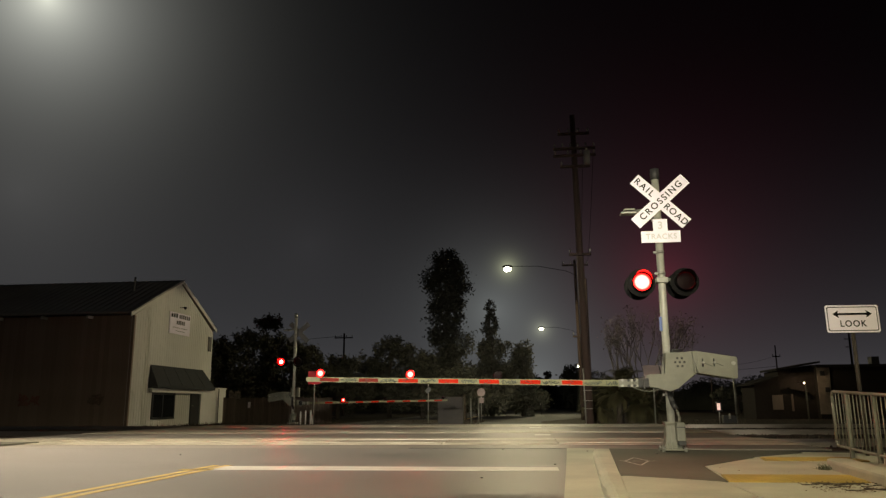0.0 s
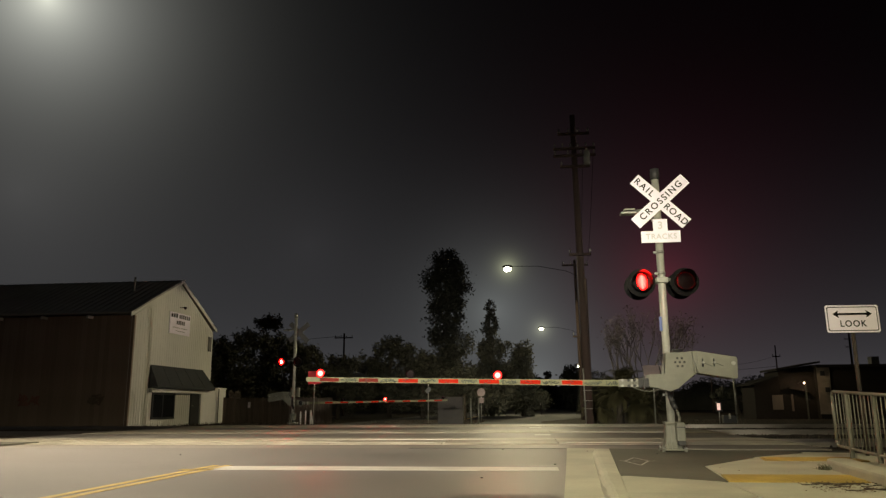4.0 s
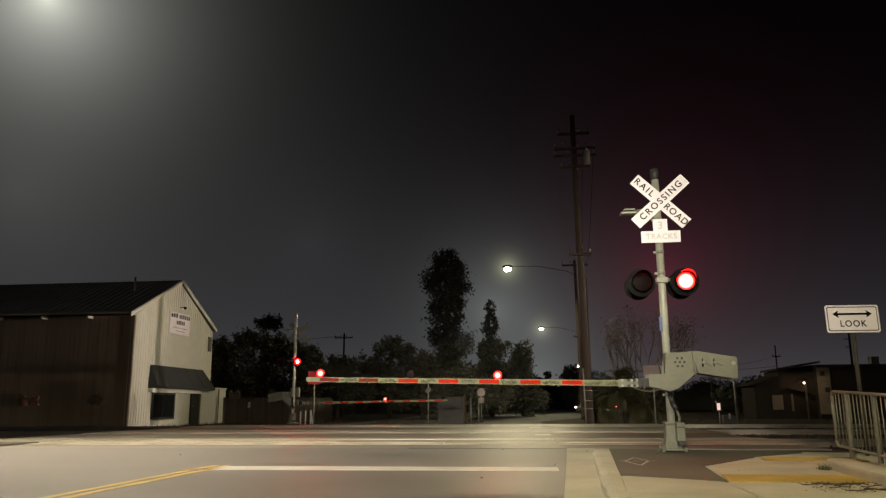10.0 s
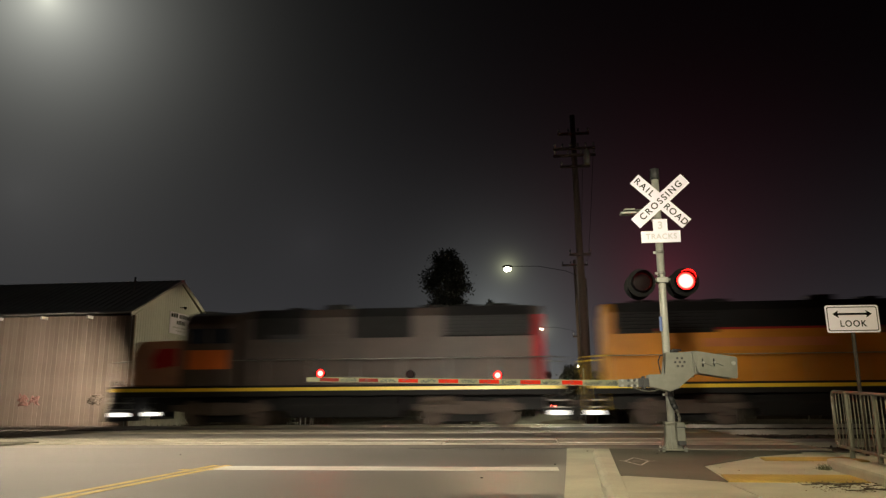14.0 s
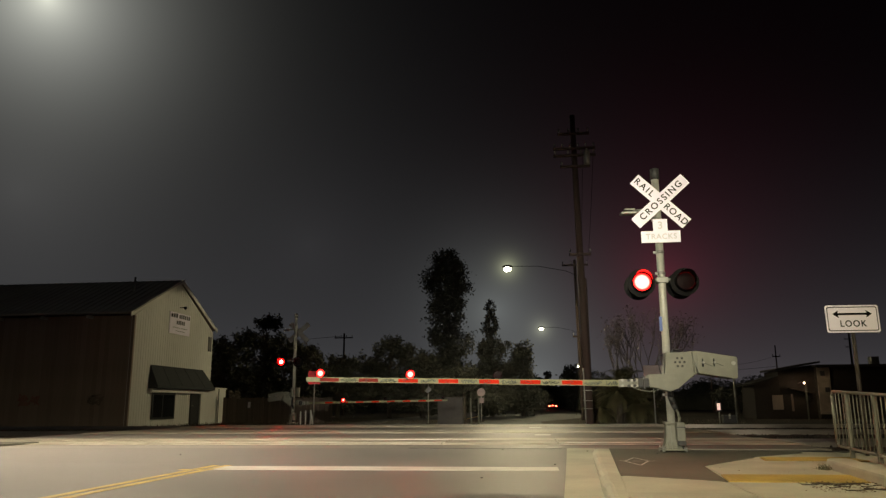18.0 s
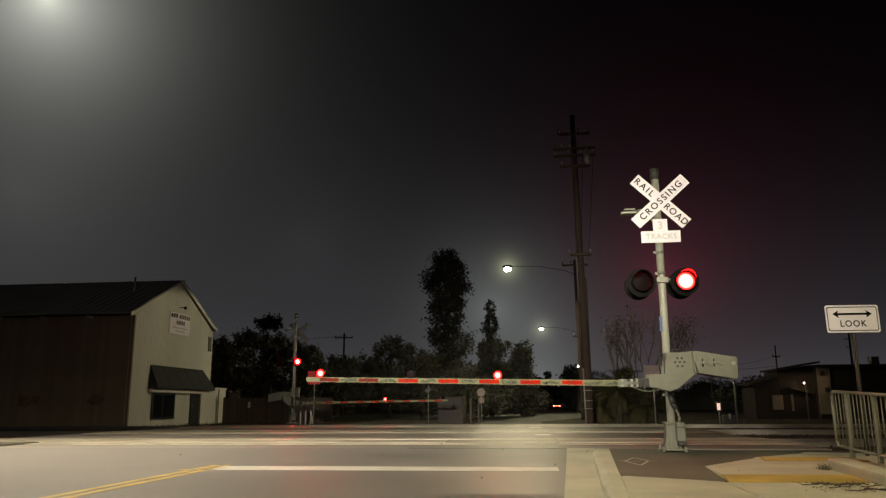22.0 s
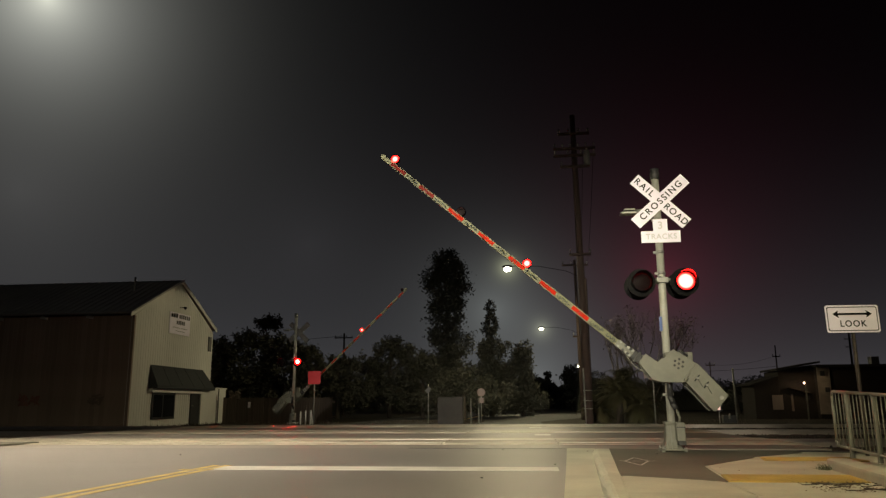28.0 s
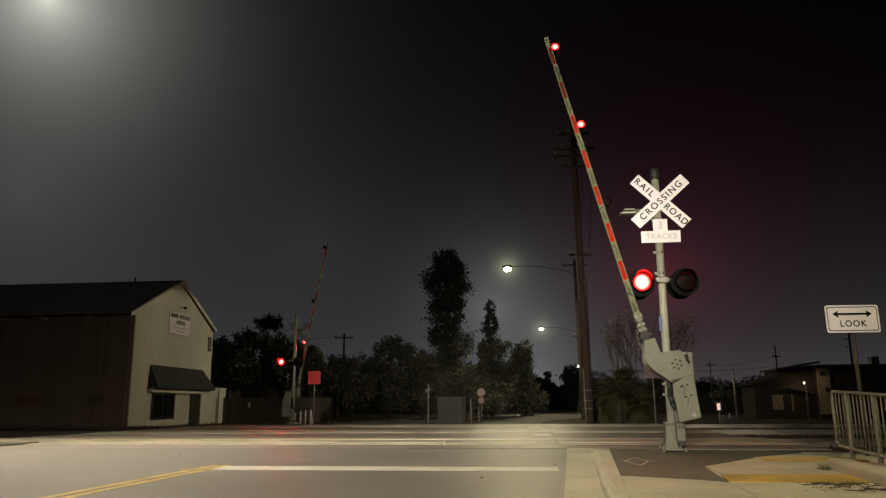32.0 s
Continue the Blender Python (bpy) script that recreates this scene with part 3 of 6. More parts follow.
def lens(mesh, parent, at, side, lag, label="round red lamp lens"):
    ob = new("lens", mesh)
    ob.parent = parent
    ob.location = at
    LENS_PIVOTS.append((ob, Vector(at), side, lag))
    return tagged(ob, label)


def hooded_lamp(parent, x, y, z, side, back=False, mesh=None):
    """A round black background with a hood, and the lens unit in it."""
    bm = bms()
    rod(bm, (0, 0.02, 0), (0, 0.035, 0), 0.245, seg=36)
    rod(bm, (0, 0.035, 0), (0, 0.24, 0), 0.175, 0.10, seg=24)
    rod(bm, (0, -0.085, 0), (0, 0.03, 0), 0.155, seg=32, caps=False)
    rod(bm, (0, -0.085, 0), (0, 0.03, 0), 0.171, seg=32, caps=False)
    unit = part("flashing_light", bm, HOOD_BLACK, parent, "black round background with a hood", Matrix.Translation((x, y, z)) @ pose(0, 0, 0, 0, 0, 180 if back else 0))
    bm = bms()
    n, r, deep = 20, 0.172, 0.30
    ring = []
    for i in range(n + 1):
        a = math.pi * (-0.12 + 1.24 * i / n)
        ln = deep * (0.35 + 0.65 * max(0.0, math.sin(a)))
        ring.append([bm.verts.new((rr * math.cos(a), yy, rr * math.sin(a))) for rr in (r, r + 0.006) for yy in (0.02, -ln)])
    for a, b in zip(ring, ring[1:]):
        for i, j in ((0, 1), (3, 2), (1, 3), (2, 0)):
            bm.faces.new((a[i], a[j], b[j], b[i]))
    bmesh.ops.recalc_face_normals(bm, faces=bm.faces)
    part("hood", bm, HOOD_BLACK, unit, "black visor hood")
    lens(LENS_BACK if back else mesh or LENS_BIG, unit, (0, -0.06, 0), side, 0.0)
    return unit


GATE_ARM_OBJECTS = {}


def gate(parent, s, pivot, key, length=6.40, drop=-0.295, graffiti=True, lamps=(6.15, 4.54, 3.02), band=0.352, sides=("on", "L", "R")):
    """The moving arm: crank plates, counterweight, tapering striped boom and lamps. s = -1 points to -x, 1 to +x. Its origin is the pivot."""
    bm = bms()
    plate = [(0.50, -0.17), (0.24, -0.16), (0.19, 0.17), (-0.24, 0.21), (-0.28, -0.15), (0.03, -0.40), (0.17, -0.45), (0.50, -0.36)]
    for y in (-0.10, 0.20):
        slab(bm, [(s * x, z) for x, z in plate], "y", y - 0.014, y + 0.014, bevel=0.004)
    arm = part("gate_arm", bm, ALU, parent, "grey metal crank plates of the barrier arm", pivot)
    bm = bms()
    weight = [(-0.21, 0.205), (-0.29, 0.21), (-0.92, 0.105), (-0.94, 0.08), (-0.925, -0.235), (-0.895, -0.255), (-0.30, -0.155)]
    slab(bm, [(s * x, z) for x, z in weight], "y", -0.15, -0.118, bevel=0.006)
    slab(bm, [(s * x, z) for x, z in weight], "y", 0.215, 0.245, bevel=0.006)
    part("counterweight", bm, ALU, arm, "grey steel counterweight plates")
    for i in range(7):
        a = i * 1.0472
        r = 0.0 if i == 6 else 0.075
        cx, cz = -s * 0.02 + r * math.cos(a), 0.03 + r * math.sin(a)
        bm = bms()
        rod(bm, (cx, -0.112, cz), (cx, -0.120, cz), 0.020, seg=12, mi=1)
        rod(bm, (cx, -0.120, cz), (cx, -0.145, cz), 0.014, seg=6)
        rod(bm, (cx, -0.145, cz), (cx, -0.165, cz), 0.008, seg=8)
        part("hub_bolt", bm, [DARK_STEEL, DARKENED_STEEL], arm)
    bm = bms()
    for x in (-0.38, -0.56):
        rod(bm, (s * x, -0.155, 0.02), (s * (x - 0.15), -0.158, -0.045), 0.0045, seg=6)
        rod(bm, (s * x, -0.155, 0.08), (s * x, -0.165, -0.05), 0.011, seg=6)
        rod(bm, (s * x, -0.15, 0.015), (s * x, -0.20, 0.015), 0.018, seg=6)
    part("weight_bolts", bm, DARK_STEEL, arm, "dark bolts and nuts on the weights")
    for x in (-0.38, -0.56):
        bm = bms()
        rod(bm, (s * x, -0.15, 0.015), (s * x, -0.215, 0.015), 0.019, seg=6)
        part("weight_nut", bm, GALV, arm, "bright nut")
    bm = bms()
    rod(bm, (s * -0.87, -0.15, 0.0), (s * -0.87, -0.17, 0.0), 0.034, seg=12)
    rod(bm, (s * -0.87, -0.17, 0.0), (s * -0.87, -0.195, 0.0), 0.018, seg=6)
    part("weight_eye", bm, GALV, arm, "bright bolt at the weight's end")
    for x in (-0.235, -0.30):
        bm = bms()
        slab(bm, [(s * x, -0.14), (s * (x - 0.018), -0.14), (s * (x - 0.012), 0.19), (s * (x + 0.006), 0.19)], "y", -0.162, -0.114, bevel=0.003)
        part("weight_flange", bm, ALU, arm)
    bm = bms()
    box(bm, (-0.10, -0.09, 0.20), (0.02, 0.03, 0.245), bevel=0.006)
    rod(bm, (-0.08, -0.10, 0.235), (0.06, -0.10, 0.225), 0.018, seg=8)
    part("stop_bracket", bm, DARK_STEEL, arm, "dark stop bracket on the crank")
    # root clamp
    bm = bms()
    box(bm, (min(s * 0.48, s * 0.66), -0.07, drop - 0.085), (max(s * 0.48, s * 0.66), 0.10, drop + 0.07), bevel=0.006)
    box(bm, (min(s * 0.56, s * 0.59), -0.11, drop - 0.12), (max(s * 0.56, s * 0.59), 0.13, drop + 0.10), bevel=0.004)
    for x in (0.52, 0.62, 0.72):
        rod(bm, (s * x, -0.13, drop + 0.04), (s * x, 0.13, drop + 0.04), 0.012, seg=6)
        rod(bm, (s * x, -0.13, drop - 0.05), (s * x, 0.13, drop - 0.05), 0.012, seg=6)
    part("root_clamp", bm, DARK_STEEL, arm, "bolted galvanised root clamp")
    bm = bms()
    for a, b, t, h in ((0.665, 0.725, 0.062, 0.075), (0.745, 0.80, 0.055, 0.068), (0.815, 0.985, 0.047, 0.064)):
        box(bm, (min(s * a, s * b), -t, drop - 0.01 - h), (max(s * a, s * b), t, drop - 0.01 + h), bevel=0.006)
    box(bm, (min(s * 0.66, s * 0.96), -0.038, drop - 0.058), (max(s * 0.66, s * 0.96), 0.038, drop + 0.04))
    sleeve = part("arm_sleeve", bm, ALU, arm, "galvanised arm sleeve and clamps")
    for k, x in enumerate((0.695, 0.735, 0.772, 0.83, 0.93)):
        bm = bms()
        for z in (0.035, -0.055):
            rod(bm, (s * x, -0.085, drop + z), (s * x, 0.085, drop + z), 0.013, seg=6)
            rod(bm, (s * x, -0.078, drop + z), (s * x, -0.066, drop + z), 0.024, seg=6)
        part("clamp_bolt", bm, DARK_STEEL if k % 2 else GALV, sleeve)
    # striped boom, tapering a little; bands counted from the tip
    tilt = 0.021 if s < 0 else 0.013
    cuts = [length, length - 0.24]
    while cuts[-1] - band > 1.2:
        cuts.append(cuts[-1] - band)
    cuts.append(0.96)
    for i, (x2, x) in enumerate(zip(cuts, cuts[1:])):
        h1, h2 = 0.052 - 0.0018 * x, 0.052 - 0.0018 * x2
        z1, z2 = drop - 0.01 + tilt * (x - 0.9), drop - 0.01 + tilt * (x2 - 0.9)
        bm = bms()
        slab(bm, [(s * x, z1 - h1), (s * x2, z2 - h2), (s * x2, z2 + h2), (s * x, z1 + h1)], "y", -0.035 + 0.002 * x, 0.035 - 0.002 * x)
        white = i % 2 == 0 or x < 1.3
        part("arm_panel", bm, ARM_WHITE, arm, "dull white arm panel")
        if not white:  # red sheeting that leaves a pale edge above and below
            faded = graffiti and i < 4
            for y in (-0.037 + 0.002 * x, 0.037 - 0.002 * x):
                bm = bms()
                slab(bm, [(s * (x + 0.004), z1 - h1 * 0.74), (s * (x2 - 0.004), z2 - h2 * 0.74), (s * (x2 - 0.004), z2 + h2 * 0.70), (s * (x + 0.004), z1 + h1 * 0.70)], "y", y - 0.0015, y + 0.0015)
                part("red_sheeting", bm, ARM_RED_FADED if faded else ARM_RED, arm, "faded maroon sheeting" if faded else "bright red reflective sheeting")
        if graffiti and i > 1:
            rnd = random.Random(i)
            bm = bms()
            for stroke in range(2 if white else 1):
                a, b = (0.04, x2 - x - 0.04) if white else (0.15, 0.26)
                px_, pz_ = s * (x + a), z1
                for k in range(15 if white else 5):
                    qx = s * (x + a + (b - a) * (k + 1) / (15 if white else 5) + rnd.uniform(-0.02, 0.02))
                    qz = z1 + rnd.uniform(-0.036, 0.036)
                    rod(bm, (px_, -0.0385 + 0.002 * x, pz_), (qx, -0.0385 + 0.002 * x, qz), 0.0042, seg=4)
                    px_, pz_ = qx, qz
            part("scrawl", bm, SCRAWL, arm, "dark scrawled marker lines")
    for n, lx in enumerate(lamps):
        z = drop - 0.01 + tilt * (lx - 0.9) + 0.108
        bm = bms()
        rod(bm, (0, -0.068, 0), (0, 0.03, 0), 0.0735, seg=20, caps=False)
        rod(bm, (0, -0.068, 0), (0, 0.03, 0), 0.082, seg=20, caps=False)
        rod(bm, (0, 0.028, 0), (0, 0.034, 0), 0.082, seg=20)
        rod(bm, (0, 0, -0.12), (0, 0, -0.06), 0.022, seg=8)
        part("lamp_case", bm, RED_DARK, arm, "small red arm lamp case", (s * lx, 0.03, z))
        ob = lens(LENS_SMALL, arm, (s * lx, -0.020, z), sides[n], -0.085)
    # cable along the root
    bm = bms()
    pts = [Vector((s * (0.80 - 0.10 * k), -0.06, drop - 0.06 - 0.09 * math.sin(k / 6 * math.pi))) for k in range(7)]
    pipe(bm, pts, 0.010, 6)
    part("cable", bm, ALU, arm, "slack pale lamp cable")
    GATE_ARM_OBJECTS[key] = (arm, Vector(pivot), s)
    return arm


def crossbuck(parent, at, back=False):
    """Two crossed boards lettered on the face."""
    for name, turn, words, y in (("crossbuck_blade", 44.8, ("RAIL", "ROAD"), -0.004), ("crossbuck_blade", -41.5, ("CROSSING",), -0.012)):
        bm = bms()
        box(bm, (-0.61, -0.003, -0.114), (0.61, 0.003, 0.114), bevel=0.002)
        blade = part(name, bm, SIGN_BACK if back else SIGN_WHITE, parent, "white crossbuck board with black letters" if not back else "grey metal back of a crossbuck board", Matrix.Translation(Vector(at) + Vector((0, y, 0))) @ pose(0, 0, 0, 0, turn, 0))
        if back:
            continue
        if len(words) == 2:
            lettering("letters", "RAIL", 0.165, pose(-0.375, -0.0045, 0), BLACK, blade, "black letters", space=1.35)
            lettering("letters", "ROAD", 0.165, pose(0.360, -0.0045, 0), BLACK, blade, "black letters", space=1.15)
        else:
            lettering("letters", "CROSSING", 0.165, pose(0.015, -0.0045, 0), BLACK, blade, "black letters", space=1.32)


def signal(key, x, y, s, pivot, near=True):
    top = 4.97 if near else 5.02
    sig = thing("crossing_signal", "grey crossing signal mast with red lights and striped barrier arm", "crossing signal", (x, y, 0.0), "crossing signals")
    bm = bms()
    rod(bm, (0, 0, 0.05), (0, 0, top - 0.06), 0.066, seg=20)
    mast = part("mast", bm, MAST_PAINT, sig, "galvanised round mast")
    bm = bms()
    rod(bm, (0, 0, top - 0.20), (0, 0, top), 0.085, 0.080, seg=20)
    part("cap", bm, DARK_STEEL if near else GALV, sig, "rusty pipe cap")
    # cast base
    bm = bms()
    box(bm, (-0.205, -0.20, 0.030), (0.205, 0.20, 0.056), bevel=0.008)
    vs = []
    for z, w0, w1, d in ((0.05, -0.175, 0.135, 0.16), (0.10, -0.150, 0.105, 0.135), (0.18, -0.125, 0.080, 0.115), (0.43, -0.105, 0.060, 0.100), (0.465, -0.125, 0.08, 0.12), (0.495, -0.125, 0.08, 0.12)):
        q = 1.0 if near else 0.6
        vs.append([bm.verts.new(p) for p in ((w0 * q, -d * q, z), (w1 * q, -d * q, z), (w1 * q, d * q, z), (w0 * q, d * q, z))])
    for a, b in zip(vs, vs[1:]):
        for i in range(4):
            j = (i + 1) % 4
            bm.faces.new((a[i], a[j], b[j], b[i]))
    bm.faces.new(vs[-1])
    for x in (-0.100, -0.025, 0.050):
        slab(bm, [(-0.19, 0.055), (-0.140, 0.16), (-0.112, 0.45), (-0.09, 0.45), (-0.10, 0.055)], "x", x - 0.012, x + 0.012)
    base_part = part("base", bm, ALU, sig, "pale cast metal base")
    for a, b in ((-0.18, -0.16), (0.18, -0.16), (-0.18, 0.16), (0.18, 0.16)):
        bm = bms()
        rod(bm, (a, b, 0.0), (a, b, 0.10), 0.016, seg=6)
        rod(bm, (a, b, 0.0), (a, b, 0.030), 0.030, seg=6)
        rod(bm, (a, b, 0.056), (a, b, 0.080), 0.032, seg=6)
        part("anchor_bolt", bm, GALV, base_part)
    bm = bms()
    box(bm, (0.035, -0.27, 0.19), (0.17, -0.08, 0.485), bevel=0.014)
    jb = part("junction_box", bm, ALU, sig, "pale junction box on the base")
    bm = bms()
    box(bm, (0.05, -0.265, 0.115), (0.175, -0.10, 0.19), bevel=0.01)
    part("dark_plate", bm, DARK_STEEL, jb, "dark block under the box")
    bm = bms()
    box(bm, (0.03, -0.278, 0.40), (0.175, -0.271, 0.415))
    part("box_lid_joint", bm, DARK_STEEL, jb)
    bm = bms()
    pipe(bm, [(0.105, -0.16, 0.485), (0.11, -0.16, 0.56), (0.085, -0.15, 0.66), (0.05, -0.14, 0.74)], 0.022, 8)
    part("conduit", bm, ALU, sig, "pale flexible conduit")
    # black tube put where the barrier mechanism's shadow falls on the mast
    bm = bms()
    pipe(bm, [(0.07, -0.15, 0.70), (0.02, -0.14, 0.80), (-0.01, -0.13, 0.92), (-0.01, -0.12, 1.22)], 0.048, 10)
    part("hose", bm, RUBBER, sig, "thick black tube in place of the mechanism's shadow")
    bm = bms()
    pipe(bm, [(-0.02, -0.09, 1.62), (-0.13, -0.10, 1.60), (-0.17, -0.10, 1.50), (-0.14, -0.10, 1.32), (-0.09, -0.10, 1.16)], 0.010, 6)
    part("cable", bm, RUBBER, sig, "looped black cable")
    # light bar
    lz = 2.87 if near else 2.79
    bm = bms()
    rod(bm, (-0.36 if near else -0.56, -0.02, lz + 0.06), (0.36, -0.02, lz + 0.06), 0.024, seg=10)
    box(bm, (-0.10, -0.10, lz - 0.0), (0.10, 0.10, lz + 0.10), bevel=0.015)
    part("light_bar", bm, GALV, sig, "cross bar carrying the lights")
    for side, dx in (("L", -0.37), ("R", 0.37)) if near else (("L", -0.57), ("R", 0.20)):
        hooded_lamp(sig, dx, -0.14, lz, side, False, LENS_BIG if near else LENS_FAR)
        if near:
            hooded_lamp(sig, dx, 0.36, lz, side, True)
    # bell or bracket near the top
    bm = bms()
    rod(bm, (0, 0, top - 0.73), (-0.45, 0.25, top - 0.72), 0.026, seg=8)
    box(bm, (-0.62, 0.12, top - 0.78), (-0.34, 0.30, top - 0.74), bevel=0.01)
    box(bm, (-0.56, 0.14, top - 0.71), (-0.36, 0.28, top - 0.68), bevel=0.01)
    part("top_bracket", bm, GALV, sig, "side bracket with a flat lamp plate")
    if near:
        crossbuck(sig, (0.05, -0.10, 4.34))
        bm = bms()
        slab(bm, [(-0.34, -0.105), (0.34, -0.105), (0.34, 0.105), (0.125, 0.105), (0.125, 0.32), (-0.125, 0.32), (-0.125, 0.105), (-0.34, 0.105)], "y", -0.003, 0.003)
        plate = part("track_count_plate", bm, SIGN_WHITE, sig, "white track count plate", (0.02, -0.10, 3.69))
        faint = GLARE_INK
        lettering("letters", "3", 0.19, pose(0, -0.0045, 0.20), faint, plate, "pale grey figure with painted glare")
        lettering("letters", "TRACKS", 0.135, pose(0.01, -0.0045, 0.0), faint, plate, "pale grey letters with painted glare", space=1.12)
        bm = bms()
        box(bm, (-0.105, -0.12, 2.02), (-0.06, -0.08, 2.27), bevel=0.006)
        part("notice_plate", bm, SIGN_BLUE, sig, "small blue and white notice plate")
    else:
        crossbuck(sig, (0.12, 0.14, 4.15), back=True)
    # clamps on the mast
    for z in (1.10, 0.92, lz + 0.15, 3.4, 4.0):
        bm = bms()
        rod(bm, (0, 0, z), (0, 0, z + 0.05), 0.075, seg=16)
        box(bm, (-0.11, -0.03, z + 0.005), (-0.06, 0.03, z + 0.045))
        part("mast_clamp", bm, GALV, sig)
    # the gate mechanism case
    gy = pivot[1]
    bm = bms()
    box(bm, (-0.09 if near else -0.28, gy - 0.06, 1.22), (0.36 if near else 0.12, gy + 0.17, 1.64), bevel=0.02)
    part("mechanism_case", bm, ALU, sig, "grey barrier mechanism case")
    if near:
        gate(sig, s, pivot, key)
    else:
        gate(sig, s, pivot, key, 7.36, -0.30, False, (7.16, 2.57, 4.52), 0.36, ("off", "L", "R"))
    return sig


def shift_pivot(key, d):
    """Move the arm's axle by d without moving what it carries."""
    arm, at, s = GATE_ARM_OBJECTS[key]
    d, back = Vector(d), Matrix.Translation(-Vector(d))
    arm.data.transform(back)
    for ob in arm.children:
        ob.matrix_basis = back @ ob.matrix_basis
    for i, (ob, p, side, lag) in enumerate(LENS_PIVOTS):
        if ob.parent is arm:
            LENS_PIVOTS[i] = (ob, p - d, side, lag)
    arm.matrix_basis = Matrix.Translation(at + d)
    GATE_ARM_OBJECTS[key] = (arm, at + d, s)


# ---- near and far signals
signal("near", 2.37, 13.25, -1, (0.11, -0.30, 1.44), True)
signal("far", -10.69, 33.35, 1, (-0.36, 0.45, 1.25), False)
shift_pivot("near", (-0.025, 0, 0.043))
# ---------------------------------------------------------------- signs, posts, railing


def post_sign(name, label, category, x, y, z0, ztop, r=0.03, metal=None):
    t = thing(name, label, category, (x, y, z0))
    bm = bms()
    rod(bm, (0, 0, 0), (0, 0, ztop - z0), r, seg=10)
    part("post", bm, metal or GALV, t, "slim steel sign post")
    return t


def rounded(w, h, r, n=5):
    pts = []
    for cx, cz, a0 in ((w - r, h - r, 0), (-w + r, h - r, 90), (-w + r, -h + r, 180), (w - r, -h + r, 270)):
        pts += [(cx + r * math.cos(radians(a0 + 90 * k / n)), cz + r * math.sin(radians(a0 + 90 * k / n))) for k in range(n + 1)]
    return pts


look_sign = post_sign("look_sign", "white LOOK sign with double black arrow on steel post", "traffic sign", 5.15, 12.5, -0.02, 2.32, 0.03, DARKENED_STEEL)
face = Matrix.Translation((0, -0.045, 2.12)) @ pose(0, 0, 0, 0, -0.8, 9) @ Matrix.Scale(0.955, 4)
bm = bms()
slab(bm, rounded(0.458, 0.229, 0.04), "y", -0.003, 0.003)
board = part("sign_board", bm, SIGN_WHITE, look_sign, "white reflective sign board", face)
bm = bms()
outer, inner = rounded(0.432, 0.203, 0.032), rounded(0.418, 0.189, 0.026)
for i in range(len(outer)):
    j = (i + 1) % len(outer)
    bm.faces.new([bm.verts.new((p[0], -0.0048, p[1])) for p in (outer[i], outer[j], inner[j], inner[i])])
part("sign_border", bm, BLACK, board, "thin black border")
bm = bms()
slab(bm, [(-0.34, 0.08), (-0.235, 0.145), (-0.25, 0.098), (0.25, 0.098), (0.235, 0.145), (0.34, 0.08), (0.235, 0.015), (0.25, 0.062), (-0.25, 0.062), (-0.235, 0.015)], "y", -0.006, -0.004)
part("arrow", bm, BLACK, board, "double-headed black arrow")
lettering("letters", "LOOK", 0.15, pose(0, -0.0055, -0.085), BLACK, board, "black letters", space=1.18)

for x, y, z, w, h, paint, words in ((-9.66, 33.12, 2.06, 0.29, 0.29, SIGN_RED, "plain red square sign"), (5.56, 34.85, 2.23, 0.41, 0.29, FADED_PINK, "weathered pale rectangular sign")):
    t = post_sign("trackside_sign", words + " on a thin post beyond the tracks", "traffic sign", x, y, -0.1, z + h)
    bm = bms()
    slab(bm, rounded(w, h, 0.03), "y", -0.004, 0.004)
    part("sign_board", bm, paint, t, "red sign board" if paint is SIGN_RED else "weathered pale board", (0, -0.045, z + 0.1))

t = post_sign("round_sign", "round pale sign on a short post by the far road", "traffic sign", -2.95, 45.96, -0.15, 1.8)
bm = bms()
rod(bm, (0, -0.02, 0), (0, -0.026, 0), 0.26, seg=8)
part("sign_board", bm, FADED_PINK, t, "pinkish grey octagonal board", (0, -0.03, 1.72))
bm = bms()
slab(bm, rounded(0.16, 0.16, 0.02), "y", -0.004, 0.004)
part("sub_plate", bm, FADED_PINK, t, "small faded plate below", (0, -0.045, 1.24))
t = post_sign("diamond_sign", "small tilted grey diamond sign by the far verge", "traffic sign", -5.35, 39.65, -0.2, 1.9)
bm = bms()
slab(bm, [(0.03, 0.19), (0.18, 0.03), (-0.03, -0.19), (-0.18, -0.03)], "y", -0.04, -0.034)
part("sign_board", bm, SIGN_BACK, t, "grey diamond board", (0, 0, 1.8))

for x, h, lean in ((-10.28, 0.56, 0), (-10.05, 0.60, 0), (-9.82, 0.62, 0), (-9.72, 0.62, -8)):
    bm = bms()
    rod(bm, (0, 0, 0), (0, 0, h), 0.032, seg=10)
    ball(bm, (0, 0, h), 0.032, 8)
    solid("bollard", bm, WHITE_LINE, "slim white painted bollard beside the far signal", "bollard", "", Matrix.Translation((x, 33.2, -0.02)) @ pose(0, 0, 0, 0, lean, 0), "bollards")

# railing by the pavement: sloping panels of round tube
RAIL_X = 4.30


def rail_z(y):
    return 0.045 * (y - 10.35)


railing = thing("railing", "grey galvanised tube railing with thin upright bars", "railing", (RAIL_X, 0, 0.0))
ends = (11.38, 10.90, 10.08, 9.20, 8.35, 7.50, 6.65)
for y in ends[1:]:
    bm = bms()
    box(bm, (-0.025, y - 0.025, 0.05 + rail_z(y) * 0.2), (0.025, y + 0.025, 0.895 + rail_z(y)), bevel=0.004)
    part("post", bm, RAILING_STEEL, railing, "square railing post")
bm = bms()
top = [Vector((0, y, 0.905 + rail_z(y))) for y in (5.9, 11.31)]
